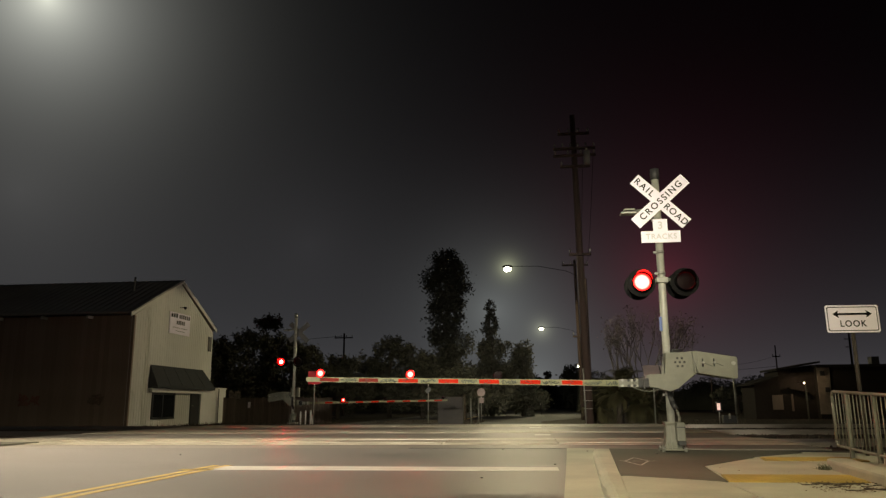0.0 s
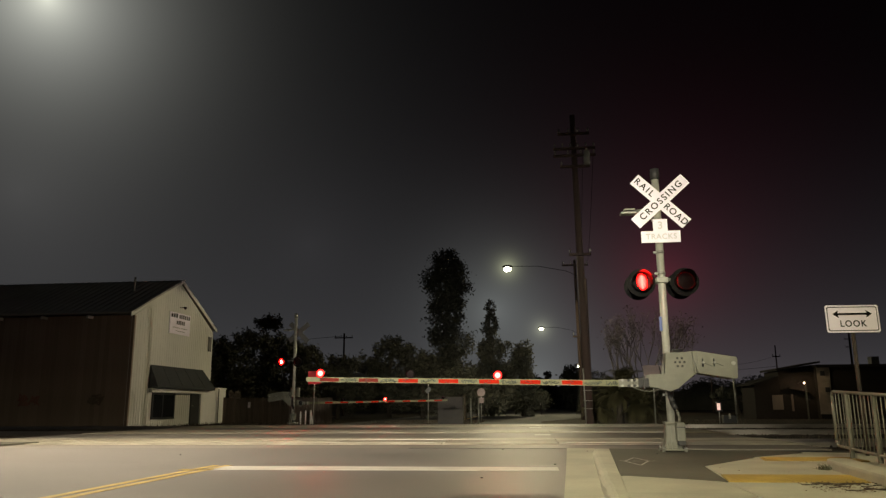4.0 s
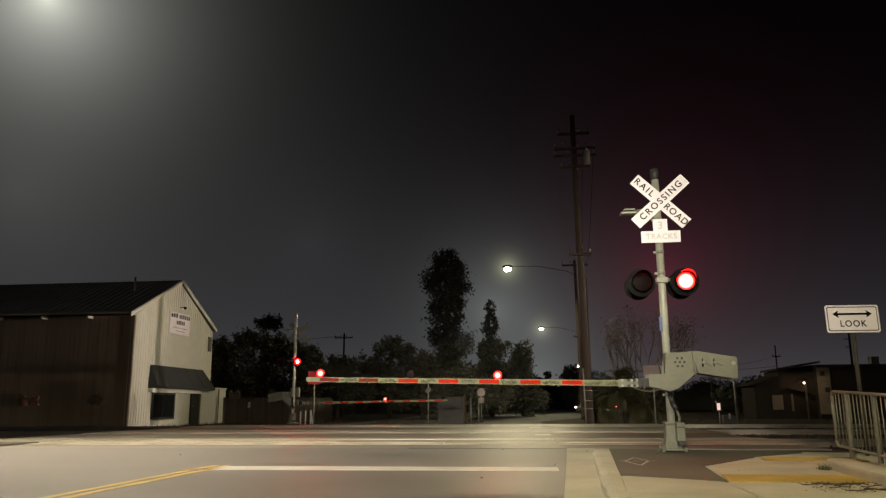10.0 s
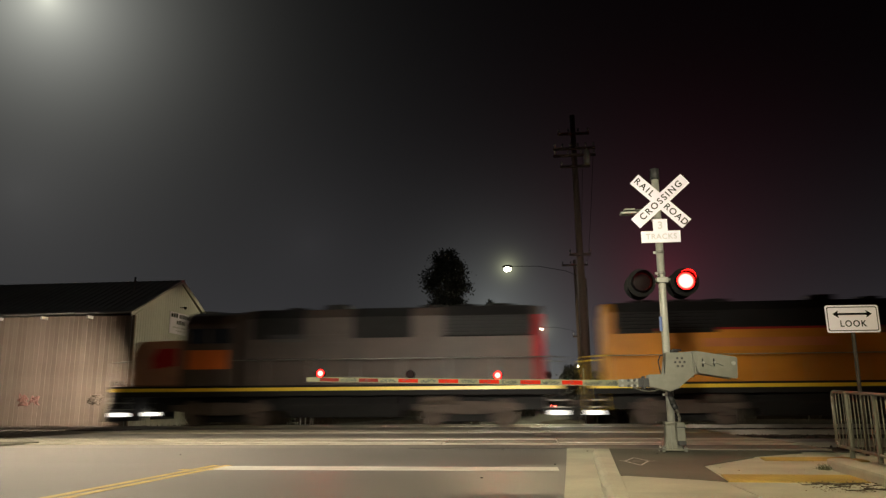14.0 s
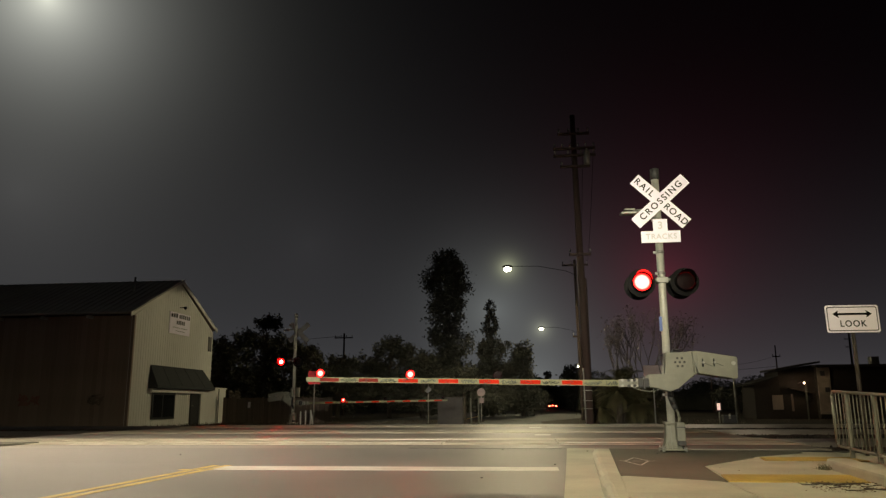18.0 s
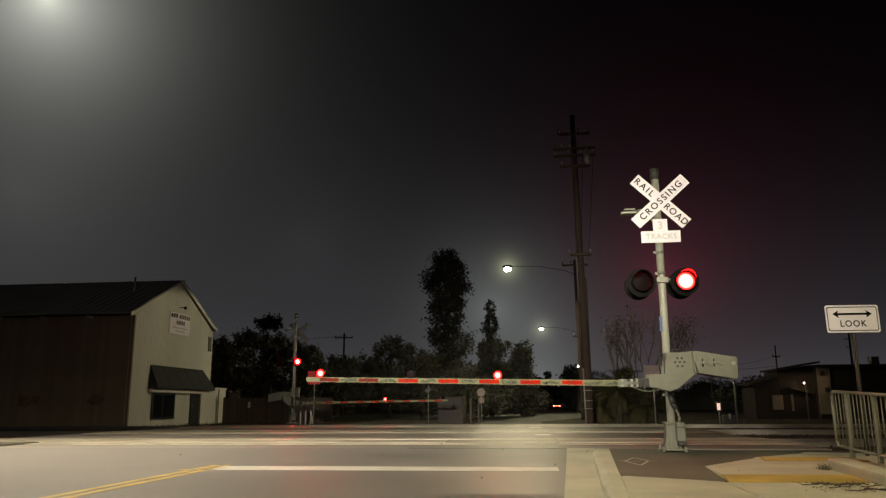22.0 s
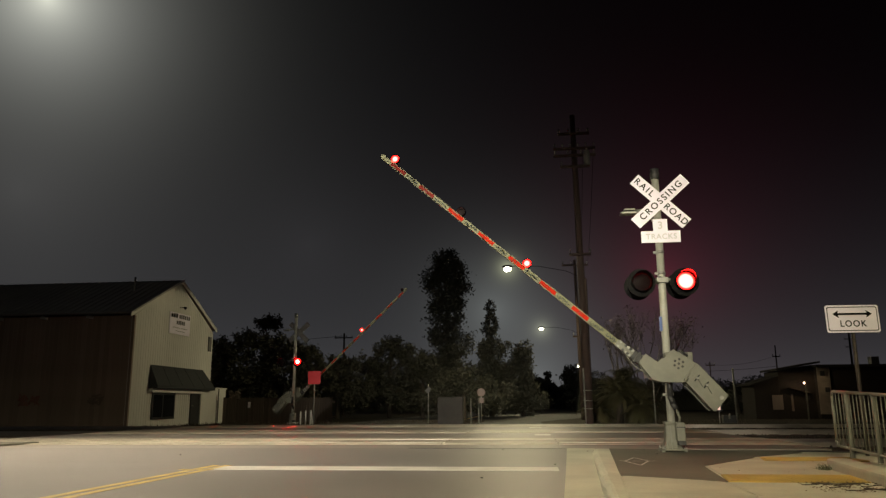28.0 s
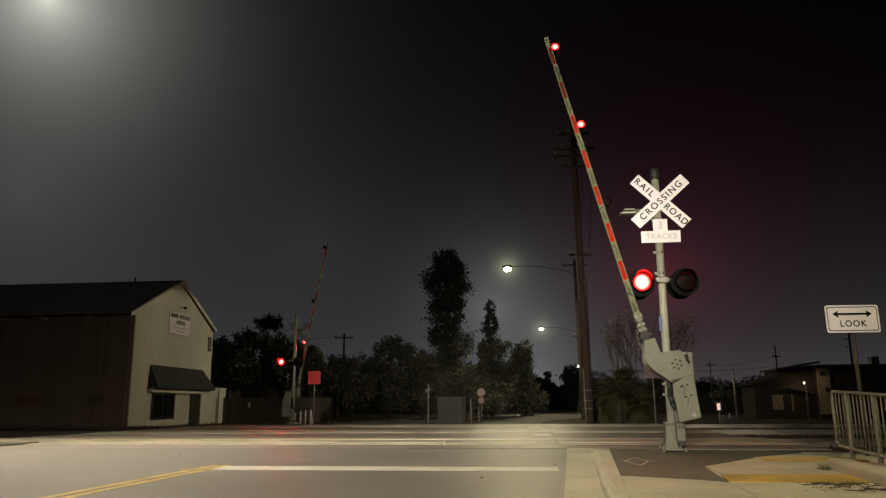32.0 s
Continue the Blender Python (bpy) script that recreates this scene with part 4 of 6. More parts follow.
pipe(bm, [top[0], top[1], top[1] + Vector((0, 0.05, -0.015)), top[1] + Vector((0, 0.07, -0.06)), Vector((0, 11.38, 0.22 + rail_z(11.38))), Vector((0, 11.36, 0.17 + rail_z(11.38))), Vector((0, 11.31, 0.155 + rail_z(11.31)))], 0.021, 10)
part("top_rail", bm, RAILING_STEEL, railing, "bent top rail of round tube")
bm = bms()
rod(bm, (0, 5.9, 0.155 + rail_z(5.9)), (0, 11.31, 0.155 + rail_z(11.31)), 0.021, seg=10)
part("bottom_rail", bm, RAILING_STEEL, railing, "bottom rail of round tube")
bm = bms()
rod(bm, (0, 0, 0), (0, 0, 0.75), 0.0075, seg=6)
bar_mesh = mesh_of(bm, "baluster", RAILING_STEEL)
for k in range(46):
    y = 11.26 - k * 0.115
    if min(abs(y - e) for e in ends) < 0.03:
        continue
    ob = new("baluster", bar_mesh)
    ob.parent, ob.location = railing, (0, y, 0.155 + rail_z(y))

# small lit box and posts by the tracks
t = thing("signal_box", "small box on a post with a dim pinkish lamp", "signal box", (9.9, 41.4, -0.2))
bm = bms()
rod(bm, (0, 0, 0), (0, 0, 0.75), 0.035, seg=8)
part("post", bm, GALV, t)
bm = bms()
box(bm, (-0.075, -0.1, 0.68), (0.075, 0.1, 1.03), bevel=0.03)
part("lamp_box", bm, glow("pink_box_lamp", (1.0, 0.62, 0.50), 0.8, (0.5, 0.4, 0.4)), t, "dimly glowing pinkish box")
bm = bms()
box(bm, (0.15, -0.25, 0), (0.8, 0.25, 0.42), bevel=0.03)
part("cabinet", bm, DARK_STEEL, t, "dark trackside cabinet")
bm = bms()
slab(bm, [(-0.15, 1.04), (0.14, 1.04), (0.08, 1.12), (-0.10, 1.12)], "y", -0.13, 0.12)
box(bm, (-0.13, -0.11, 0.60), (0.16, 0.11, 0.66))
box(bm, (0.06, -0.12, 0.64), (0.15, 0.11, 1.05))
part("lamp_hood", bm, DARK_STEEL, t, "dark hood round the lamp")
bm = bms()
rod(bm, (0.45, -0.28, 0.22), (0.45, -0.28, 0.50), 0.05, seg=8)
part("marker", bm, GALV, t, "short pale marker")
for x, y, h in ((10.8, 41.5, 2.8), (16.86, 48.5, 2.3)):
    bm = bms()
    rod(bm, (0, 0, 0), (0, 0, h), 0.045, seg=10)
    ball(bm, (0, 0, h), 0.055, 8)
    solid("steel_post", bm, RAILING_STEEL, "thin bare steel post beside the tracks", "post", "", (x, y, -0.2), "trackside posts")

# grey enclosure beyond the tracks
t = thing("utility_enclosure", "weathered grey panelled utility enclosure beyond the tracks", "enclosure", (-3.97, 38.0, -0.2))
bm = bms()
box(bm, (-0.63, -0.4, 0.0), (0.63, 0.4, 1.36), bevel=0.02)
part("body", bm, ENCLOSURE, t)
for i in range(4):
    bm = bms()
    box(bm, (-0.60 + i * 0.30, -0.415, 0.08), (-0.60 + i * 0.30 + 0.285, -0.395, 1.28), bevel=0.006)
    part("panel", bm, ENCLOSURE, t)
bm = bms()
box(bm, (-0.68, -0.45, 1.36), (0.68, 0.45, 1.41), bevel=0.01)
part("lid", bm, ENCLOSURE, t, "flat metal lid")
for x in (-3.0, -2.6):
    bm = bms()
    rod(bm, (0, 0, 0), (0, 0, 1.35), 0.04, seg=8)
    solid("steel_post", bm, RAILING_STEEL, "thin bare steel post beside the far road", "post", "", (x, 38.4, -0.2), "roadside posts")


# chain fence of pickets and rails along the far side of the tracks
def far_fence(x0, x1, y, h):
    t = thing("fence", "dark wooden fence behind the tracks", "fence", (0, y, -0.2))
    n = int((x1 - x0) / 2.4)
    for i in range(n + 1):
        bm = bms()
        box(bm, (x0 + i * 2.4 - 0.05, -0.05, 0), (x0 + i * 2.4 + 0.05, 0.05, h + 0.05))
        part("post", bm, FENCE_WOOD, t)
    bm = bms()
    box(bm, (-0.07, -0.085, 0.05), (0.07, -0.06, h))
    me = mesh_of(bm, "picket", FENCE_WOOD)
    for i in range(int((x1 - x0) / 0.155)):
        ob = new("picket", me)
        ob.parent, ob.location = t, (x0 + 0.07 + i * 0.155, 0, random.uniform(-0.02, 0.02))
    for z in (0.35, h - 0.3):
        bm = bms()
        box(bm, (x0, -0.058, z), (x1, 0.0, z + 0.08))
        part("fence_rail", bm, FENCE_WOOD, t)


far_fence(-18.2, -11.4, 43.5, 1.5)
bm = bms()
box(bm, (-0.08, -0.01, -0.17), (0.08, 0.01, 0.17), bevel=0.004)
solid("notice", bm, SIGN_WHITE, "small white notice fixed to the dark fence", "notice", "", (-16.61, 43.40, 0.9))
# pale tarpaulin heaped over the end of the fence
rt = random.Random(5)
bm = bms()
sheet = []
for i in range(13):
    top = 0.10 + 0.14 * math.sin(i * 0.9) + rt.uniform(-0.08, 0.08)
    sheet.append([bm.verts.new((-0.36 + i * 0.06 + rt.uniform(-0.02, 0.02), rt.uniform(-0.07, 0.05) - 0.05, -0.32 + (top + 0.32) * k / 7 + rt.uniform(-0.02, 0.02))) for k in range(8)] + [bm.verts.new((-0.36 + i * 0.06, 0.12, -0.2))])
for a, b in zip(sheet, sheet[1:]):
    for k in range(8):
        bm.faces.new((a[k], b[k], b[k + 1], a[k + 1]))
solid("tarpaulin", bm, PALE_STUCCO, "crumpled pale tarpaulin heaped over the fence's end", "tarpaulin", "", (-17.55, 43.48, 1.58))

# ---------------------------------------------------------------- utility poles and street lamps


def utility_pole(x, y, h, arms, lean=(0, 0), r=0.17, label="tall dark wooden utility pole with crossarms"):
    t = thing("utility_pole", label, "utility pole", (x, y, -0.2), "utility poles")
    bm = bms()
    rod(bm, (0, 0, 0), (lean[0], lean[1], h), r, r * 0.62, seg=14)
    part("pole", bm, WOOD_POLE, t, "tapering wooden pole")
    for z, w, ins in arms:
        f = z / h
        cx = lean[0] * f
        bm = bms()
        box(bm, (cx - w, -0.22, z - 0.06), (cx + w, -0.11, z + 0.06), bevel=0.01)
        arm = part("crossarm", bm, WOOD_POLE, t, "wooden crossarm")
        for k in range(ins):
            ix = cx - w * 0.92 + 1.84 * w * k / max(1, ins - 1)
            if abs(ix - cx) < 0.12:
                ix += 0.2
            bm = bms()
            rod(bm, (ix, -0.165, z + 0.06), (ix, -0.165, z + 0.14), 0.018, seg=6)
            rod(bm, (ix, -0.165, z + 0.14), (ix, -0.165, z + 0.26), 0.055, 0.035, seg=10)
            part("insulator", bm, GALV, arm, "pale insulator")
    return t


main_pole = utility_pole(2.62, 34.5, 14.8, ((13.8, 0.75, 4), (13.05, 1.00, 6), (12.70, 1.0, 4), (12.15, 0.7, 2), (7.85, 0.50, 2)), (-0.18, 0), 0.20)
for dx, z0, z1 in ((0.42, 12.20, 12.9),):
    bm = bms()
    rod(bm, (dx, -0.2, z0), (dx, -0.2, z1), 0.15, seg=14)
    rod(bm, (dx, -0.2, z1), (dx, -0.2, z1 + 0.12), 0.05, seg=8)
    part("transformer_can", bm, GALV if dx > 0 else DARK_STEEL, main_pole, "grey transformer can")
for z in (1.15, 0.8, 1.6):
    bm = bms()
    rod(bm, (-0.02, 0, z), (-0.02, 0, z + 0.035), 0.206, seg=14)
    part("band", bm, GALV, main_pole, "pale metal band")
bm = bms()
rod(bm, (-0.16, -0.12, 0), (-0.18, -0.10, 2.6), 0.035, seg=8)
part("riser_pipe", bm, GALV, main_pole, "pale riser pipe")
second_pole = utility_pole(3.55, 52.0, 11.0, ((10.6, 0.9, 4), (5.6, 0.4, 2)), (-0.15, 0), 0.15)
bm = bms()
rod(bm, (-0.1, -0.1, 3.6), (-0.22, -0.3, 3.75), 0.02, seg=6)
rod(bm, (-0.22, -0.3, 3.6), (-0.22, -0.3, 3.78), 0.07, 0.03, seg=10)
pole_lamp = part("pole_lamp", bm, GALV, second_pole, "small lamp on the pole")
bm = bms()
ball(bm, (-0.22, -0.3, 3.56), 0.06, 8)
part("bulb", bm, LAMP_LIT, pole_lamp, "glowing bulb")
utility_pole(-19.7, 78.3, 8.7, ((8.2, 1.0, 4),), (0, 0), 0.14)
utility_pole(29.58, 93.9, 7.9, ((6.55, 0.45, 2),), (0, 0), 0.11)
utility_pole(22.07, 95.0, 6.1, ((5.65, 0.55, 4),), (0, 0), 0.09)
utility_pole(48.8, 120.0, 11.7, ((10.6, 0.8, 3), (9.4, 0.7, 2)), (0, 0), 0.22)


def street_lamp(head, foot, wooden=False):
    hx, hy, hz = head
    t = thing("street_lamp", "lit cobra-head street lamp on a tall pole", "street lamp", (foot[0], foot[1], -0.2), "street lamps")
    s = 1 if hx > foot[0] else -1
    d = abs(hx - foot[0])
    bm = bms()
    rod(bm, (0, 0, 0), (0, 0, hz - 0.6), 0.10, 0.065, seg=14)
    rod(bm, (0, 0, 0), (0, 0, 0.5), 0.16, 0.13, seg=14)
    part("pole", bm, WOOD_POLE if wooden else GALV, t, "tapering pole")
    bm = bms()
    pipe(bm, [(0, 0, hz - 0.65), (s * d * 0.25, 0, hz - 0.1), (s * d * 0.6, 0, hz + 0.22), (s * (d - 0.30), 0, hz + 0.26)], 0.016 if wooden else 0.025, 8)
    part("arm", bm, BLACK if wooden else GALV, t, "curved lamp arm")
    bm = bms()
    ball(bm, (s * d, 0, hz + 0.24), 0.32, 16, 0, (1.0, 0.6, 0.36))
    hd = part("lamp_head", bm, DARK_STEEL if wooden else GALV, t, "cobra lamp head")
    bm = bms()
    ball(bm, (s * d, 0, hz + 0.12), 0.24, 16, 0, (1.0, 0.85, 0.85))
    part("lamp_lens", bm, LAMP_LIT, hd, "glowing lamp lens")


# the second one is the added lamp, out of view
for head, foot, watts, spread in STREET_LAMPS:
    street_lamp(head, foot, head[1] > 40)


# body and pole of the added fill light, out of view
t = thing("flood_light", "unseen fill light on a tall pole, added behind the camera", "flood light", look(FILL_AT, FILL_AIM))
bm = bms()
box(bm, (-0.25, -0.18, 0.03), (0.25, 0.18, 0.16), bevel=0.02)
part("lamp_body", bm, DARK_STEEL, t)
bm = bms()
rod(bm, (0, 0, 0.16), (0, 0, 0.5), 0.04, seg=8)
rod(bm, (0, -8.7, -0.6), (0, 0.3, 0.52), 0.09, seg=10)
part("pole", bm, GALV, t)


# wires between the poles
def wire(a, b, sag, r=0.012):
    bm = bms()
    a, b = Vector(a), Vector(b)
    pts = [a.lerp(b, k / 10) - Vector((0, 0, sag * 4 * (k / 10) * (1 - k / 10))) for k in range(11)]
    side = (b - a).cross(Vector((0, 0, 1))).normalized()
    rings = [[bm.verts.new(p + side * r * math.cos(k * 1.2566) + Vector((0, 0, r * math.sin(k * 1.2566)))) for k in range(5)] for p in pts]
    for u, v in zip(rings, rings[1:]):
        for k in range(5):
            bm.faces.new((u[k], u[(k + 1) % 5], v[(k + 1) % 5], v[k]))
    solid("overhead_wire", bm, BLACK, "thin sagging black overhead wire", "wire", "", (0, 0, 0), "overhead wires")


for dx in (0.4, 0.9):
    wire((2.45 + dx, 34.33, 12.65), (3.4 + dx, 51.8, 10.65), 0.5)
wire((29.5, 93.8, 5.2), (12.5, 94.9, 4.9), 0.35, 0.02)
wire((29.5, 93.8, 6.4), (22.0, 94.9, 5.5), 0.4, 0.014)
wire((-19.7, 78.2, 8.2), (-60, 80.2, 8.2), 0.7, 0.02)

# ---------------------------------------------------------------- the barn and other buildings
BX, BY0, BY1, BEAVE, BRIDGE, BLEN = -18.75, 33.62, 42.65, 5.15, 7.40, 42.0
barn = thing("barn", "old barn with timber side, white gable and dark roof", "building", (BX, BY0, -0.2))
W = BY1 - BY0
h_e, h_r = BEAVE + 0.2, BRIDGE + 0.2
bm = bms()
slab(bm, [(0, 0), (W, 0), (W, h_e), (W / 2, h_r), (0, h_e)], "x", -0.18, -0.03)
gable = part("gable_wall", bm, BARN_WHITE, barn, "white gable wall")
bm = bms()
box(bm, (-BLEN, 0.03, 0), (-0.18, 0.18, h_e))
side = part("side_wall", bm, BARN_WOOD, barn, "dark timber side wall")
bm = bms()
box(bm, (-BLEN, W - 0.18, 0), (-0.18, W - 0.03, h_e))
slab(bm, [(0.18, 0), (W - 0.18, 0), (W - 0.18, h_e), (W / 2, h_r), (0.18, h_e)], "x", -BLEN, -BLEN + 0.15)
part("rear_wall", bm, BARN_WOOD, barn)
# roof slopes with an overhang
for sgn in (0, 1):
    bm = bms()
    y_e, y_r = (-0.55, W / 2 + 0.02) if sgn == 0 else (W + 0.30, W / 2 - 0.02)
    z_e = h_e + 0.28 - (0.55 if sgn == 0 else 0.30) * (h_r - h_e) / (W / 2)
    slab(bm, [(y_e, z_e + 0.0), (y_r, h_r + 0.11), (y_r, h_r + 0.19), (y_e, z_e + 0.09)], "x", -BLEN - 0.3, 0.06)
    roof = part("roof_slope", bm, BARN_ROOF, barn, "dark corrugated metal roof")
    if sgn == 0:
        # ribs of the sheets
        vs, fs = [], []
        for i in range(int(BLEN / 0.4)):
            x = 0.2 - i * 0.4
            k = len(vs)
            for yy, zz in ((y_e, z_e + 0.092), (y_r, h_r + 0.202)):
                vs += [(x - 0.03, yy, zz), (x, yy, zz + 0.025), (x + 0.03, yy, zz)]
            fs += [(k, k + 1, k + 4, k + 3), (k + 1, k + 2, k + 5, k + 4)]
        ribs = new("roof_ribs", quads("roof_ribs", vs, fs, BARN_ROOF))
        ribs.parent = roof
        ribs["kind"] = "stuff"
    # white barge board
    bm = bms()
    slab(bm, [(y_e, z_e - 0.14), (W / 2, h_r - 0.02), (W / 2, h_r + 0.20), (y_e, z_e + 0.085)], "x", 0.062, 0.10)
    part("barge_board", bm, BARN_WHITE, barn, "white barge board")
# ribs of the gable siding
n_rib = 38
for i in range(n_rib):
    y = 0.12 + i * (W - 0.24) / (n_rib - 1)
    z = h_e + (h_r - h_e) * (1 - abs(y - W / 2) / (W / 2)) - 0.10
    bm = bms()
    slab(bm, [(y - 0.035, 0.02), (y + 0.035, 0.02), (y + 0.035, z), (y - 0.035, z)], "x", -0.03, -0.017, bevel=0.005)
    part("siding_rib", bm, BARN_WHITE, gable)
# boards of the long side
bw = 0.24
bm = bms()
box(bm, (-bw / 2 + 0.0015, 0.0, 0.0), (bw / 2 - 0.0015, 0.03, h_e - 0.02), bevel=0.002)
board_me = mesh_of(bm, "board", BARN_WOOD)
for i in range(int((BLEN - 0.2) / bw)):
    ob = new("board", board_me)
    ob.parent = side
    ob.location = (-0.14 - i * bw, random.uniform(-0.003, 0.002), random.uniform(-0.03, 0.02))
    ob.rotation_euler = (0, 0, radians(random.uniform(-0.5, 0.5)))
bm = bms()
box(bm, (-0.12, -0.03, 0), (0.0, 0.09, h_e - 0.02), bevel=0.004)
part("corner_board", bm, BARN_WOOD, barn, "dark corner board")
# rafter tails under the eaves
for i in range(18):
    x = -2.2 - i * 2.35
    bm = bms()
    box(bm, (x - 0.05, -0.45, h_e - 0.16), (x + 0.05, 0.0, h_e - 0.02), bevel=0.01)
    part("rafter_tail", bm, BARN_WHITE, barn, "pale rafter tail")
bm = bms()
rod(bm, (-1.75, W / 2 - 1.7, h_r - 0.9), (-1.75, W / 2 - 1.7, h_r + 0.12), 0.05, seg=10)
part("vent_pipe", bm, GALV, barn, "pale vent pipe on the roof")
# painted wall sign: a white board and bars
bm = bms()
box(bm, (0.0, 3.42, 4.82), (0.035, 5.78, 5.96), bevel=0.006)
sgn_board = part("wall_sign", bm, SIGN_WHITE, barn, "white painted sign board with dark lettering")
for y0, y1, z0, z1 in ((3.50, 4.30, 5.66, 5.90), (4.42, 5.72, 5.66, 5.90), (4.15, 5.15, 5.32, 5.56), (3.75, 4.6, 5.12, 5.18), (4.7, 5.5, 5.12, 5.18), (4.1, 5.2, 4.95, 5.01)):
    n = max(2, int((y1 - y0) / 0.2))
    for k in range(n):
        a = y0 + (y1 - y0) * k / n
        bm = bms()
        zo = 0.0 if z1 - z0 < 0.1 else 0.03 * ((k * 7) % 3 - 1)
        box(bm, (0.036, a + 0.03, z0 + 0.03), (0.042, a + (y1 - y0) / n - 0.05, z1 + zo * 0.5))
        part("lettering_bar", bm, BLACK if z1 > 5.3 else SIGN_BACK, sgn_board)
bm = bms()
rod(bm, (0.0, 4.55, 6.28), (0.28, 4.6, 6.30), 0.02, seg=6)
rod(bm, (0.20, 4.6, 6.31), (0.30, 4.6, 6.24), 0.04, 0.08, seg=12)
part("gable_lamp", bm, BLACK, barn, "small dark unlit gable lamp")
bm = bms()
box(bm, (-0.01, W - 0.65, 4.2), (0.03, W - 0.25, 5.05))
part("vent", bm, SIGN_BACK, barn, "grey louvred vent")
# awning over the front
bm = bms()
ring = [bm.verts.new(p) for p in ((0.0, 1.78, 3.08), (0.0, 7.85, 3.08), (0.42, 8.75, 2.06), (0.42, 1.86, 2.06), (0.0, 1.70, 2.06), (0.0, 8.79, 2.06), (0.42, 8.75, 1.93), (0.42, 1.86, 1.93), (0.0, 1.70, 1.93), (0.0, 8.79, 1.93))]
for f in ((0, 3, 2, 1), (0, 4, 3), (1, 2, 5), (3, 7, 6, 2), (4, 8, 7, 3), (2, 6, 9, 5), (7, 8, 9, 6)):
    bm.faces.new([ring[i] for i in f])
bmesh.ops.recalc_face_normals(bm, faces=bm.faces)
part("awning", bm, AWNING, barn, "dark sloping awning with hipped ends")
for i in range(1, 5):
    bm = bms()
    k = i / 5
    ya, yb = 1.78 + k * 6.07, 1.86 + k * 6.89
    rod(bm, (0.004, ya, 3.085), (0.425, yb, 2.065), 0.012, seg=5)
    part("awning_seam", bm, AWNING, barn)
for y in (1.78, 3.8, 5.8, 7.86):
    bm = bms()
    rod(bm, (0.0, y, 1.99), (0.40, y, 1.97), 0.025, seg=6)
    part("awning_bracket", bm, DARK_STEEL, barn)
bm = bms()
box(bm, (0.0, 1.78, 1.72), (0.20, 7.6, 1.93), bevel=0.01)
part("fascia", bm, BARN_WHITE, barn, "pale fascia below the awning")
bm = bms()
for lo, hi in (((0.0, 2.15, 0.40), (0.05, 4.58, 0.50)), ((0.0, 2.15, 1.62), (0.05, 4.58, 1.72)), ((0.0, 2.15, 0.50), (0.05, 2.25, 1.62)), ((0.0, 4.48, 0.50), (0.05, 4.58, 1.62)), ((0.0, 3.22, 0.50), (0.04, 3.30, 1.62))):
    box(bm, lo, hi)
wf = part("window", bm, DARK_STEEL, barn, "dark window under the awning")
for a, b in ((2.25, 3.22), (3.30, 4.48)):
    bm = bms()
    box(bm, (0.0, a, 0.5), (0.02, b, 1.62))
    part("pane", bm, PANE, wf)
bm = bms()
box(bm, (0.0, 6.45, 0.02), (0.05, 7.55, 1.72), bevel=0.01)
dr = part("door", bm, DARK_STEEL, barn, "dark closed door")
bm = bms()
ball(bm, (0.09, 6.6, 1.05), 0.045, 8)
part("door_knob", bm, GALV, dr)
# low white annex wall
bm = bms()
box(bm, (-0.02, 7.60, 0.0), (0.10, 11.1, 2.05), bevel=0.01)
ann = part("annex_wall", bm, BARN_WHITE, barn, "low white boarded side wall")
bm = bms()
box(bm, (0.10, 10.0, 0.0), (0.125, 10.07, 2.05))
part("annex_joint", bm, DARK_STEEL, ann)
bm = bms()
box(bm, (-0.08, 7.58, 2.05), (0.16, 11.15, 2.12), bevel=0.01)
part("annex_coping", bm, BARN_WHITE, ann)
# shapes sprayed on the timber side
for x, z, w, h in ((-5.35, 1.38, 0.30, 0.5), (-4.75, 1.34, 0.28, 0.4), (-1.65, 1.35, 0.42, 0.42)):
    rnd = random.Random(int(-x * 10))
    bm = bms()
    p = Vector((x, -0.016, z))
    for k in range(26):
        q = Vector((x + rnd.uniform(-w, w), -0.016, z + rnd.uniform(-h, h) * 0.6))
        rod(bm, p, q, 0.03, seg=4)
        p = q
    part("graffiti", bm, SPRAY_RED if x < -4 else SPRAY_DARK, barn, "faded sprayed scrawl")

# low workshop on the far right with a wall lamp
shop = thing("workshop", "low dark workshop building with a lit wall lamp", "building", (18.5, 52.0, -0.2))
bm = bms()
slab(bm, [(-2.1, 0), (0.17, 0), (0.17, 3.5), (-2.1, 3.12)], "y", 0.0, 3.0)
part("wall", bm, BRICKISH, shop)
bm = bms()
slab(bm, [(-3.7, 0), (-2.104, 0), (-2.104, 2.72), (-3.7, 2.26)], "y", 0.02, 3.0)
part("lean_to_wall", bm, BRICKISH, shop)
bm = bms()
slab(bm, [(-4.0, 2.18), (-2.104, 2.73), (-2.104, 2.81), (-4.0, 2.27)], "y", -0.3, 3.2)
part("lean_to_roof", bm, SHOP_ROOF, shop, "dark lean-to roof")
bm = bms()
box(bm, (0.17, -0.6, 0), (22, 9, 3.30))
part("wall", bm, BRICKISH, shop)
bm = bms()
slab(bm, [(-2.3, 3.12), (0.50, 3.60), (0.50, 3.72), (-2.3, 3.25)], "y", -0.35, 3.2)
part("roof", bm, SHOP_ROOF, shop, "dark sloping roof")
bm = bms()
box(bm, (0.04, -0.9, 3.30), (22.2, 9.2, 3.46))
part("roof", bm, SHOP_ROOF, shop, "dark flat roof")
for x in (4.3, 6.1, 9.5):
    bm = bms()
    box(bm, (x, 1, 3.46), (x + 0.5, 1.6, 4.05), bevel=0.03)
    part("roof_vent", bm, DARK_STEEL, shop)
bm = bms()
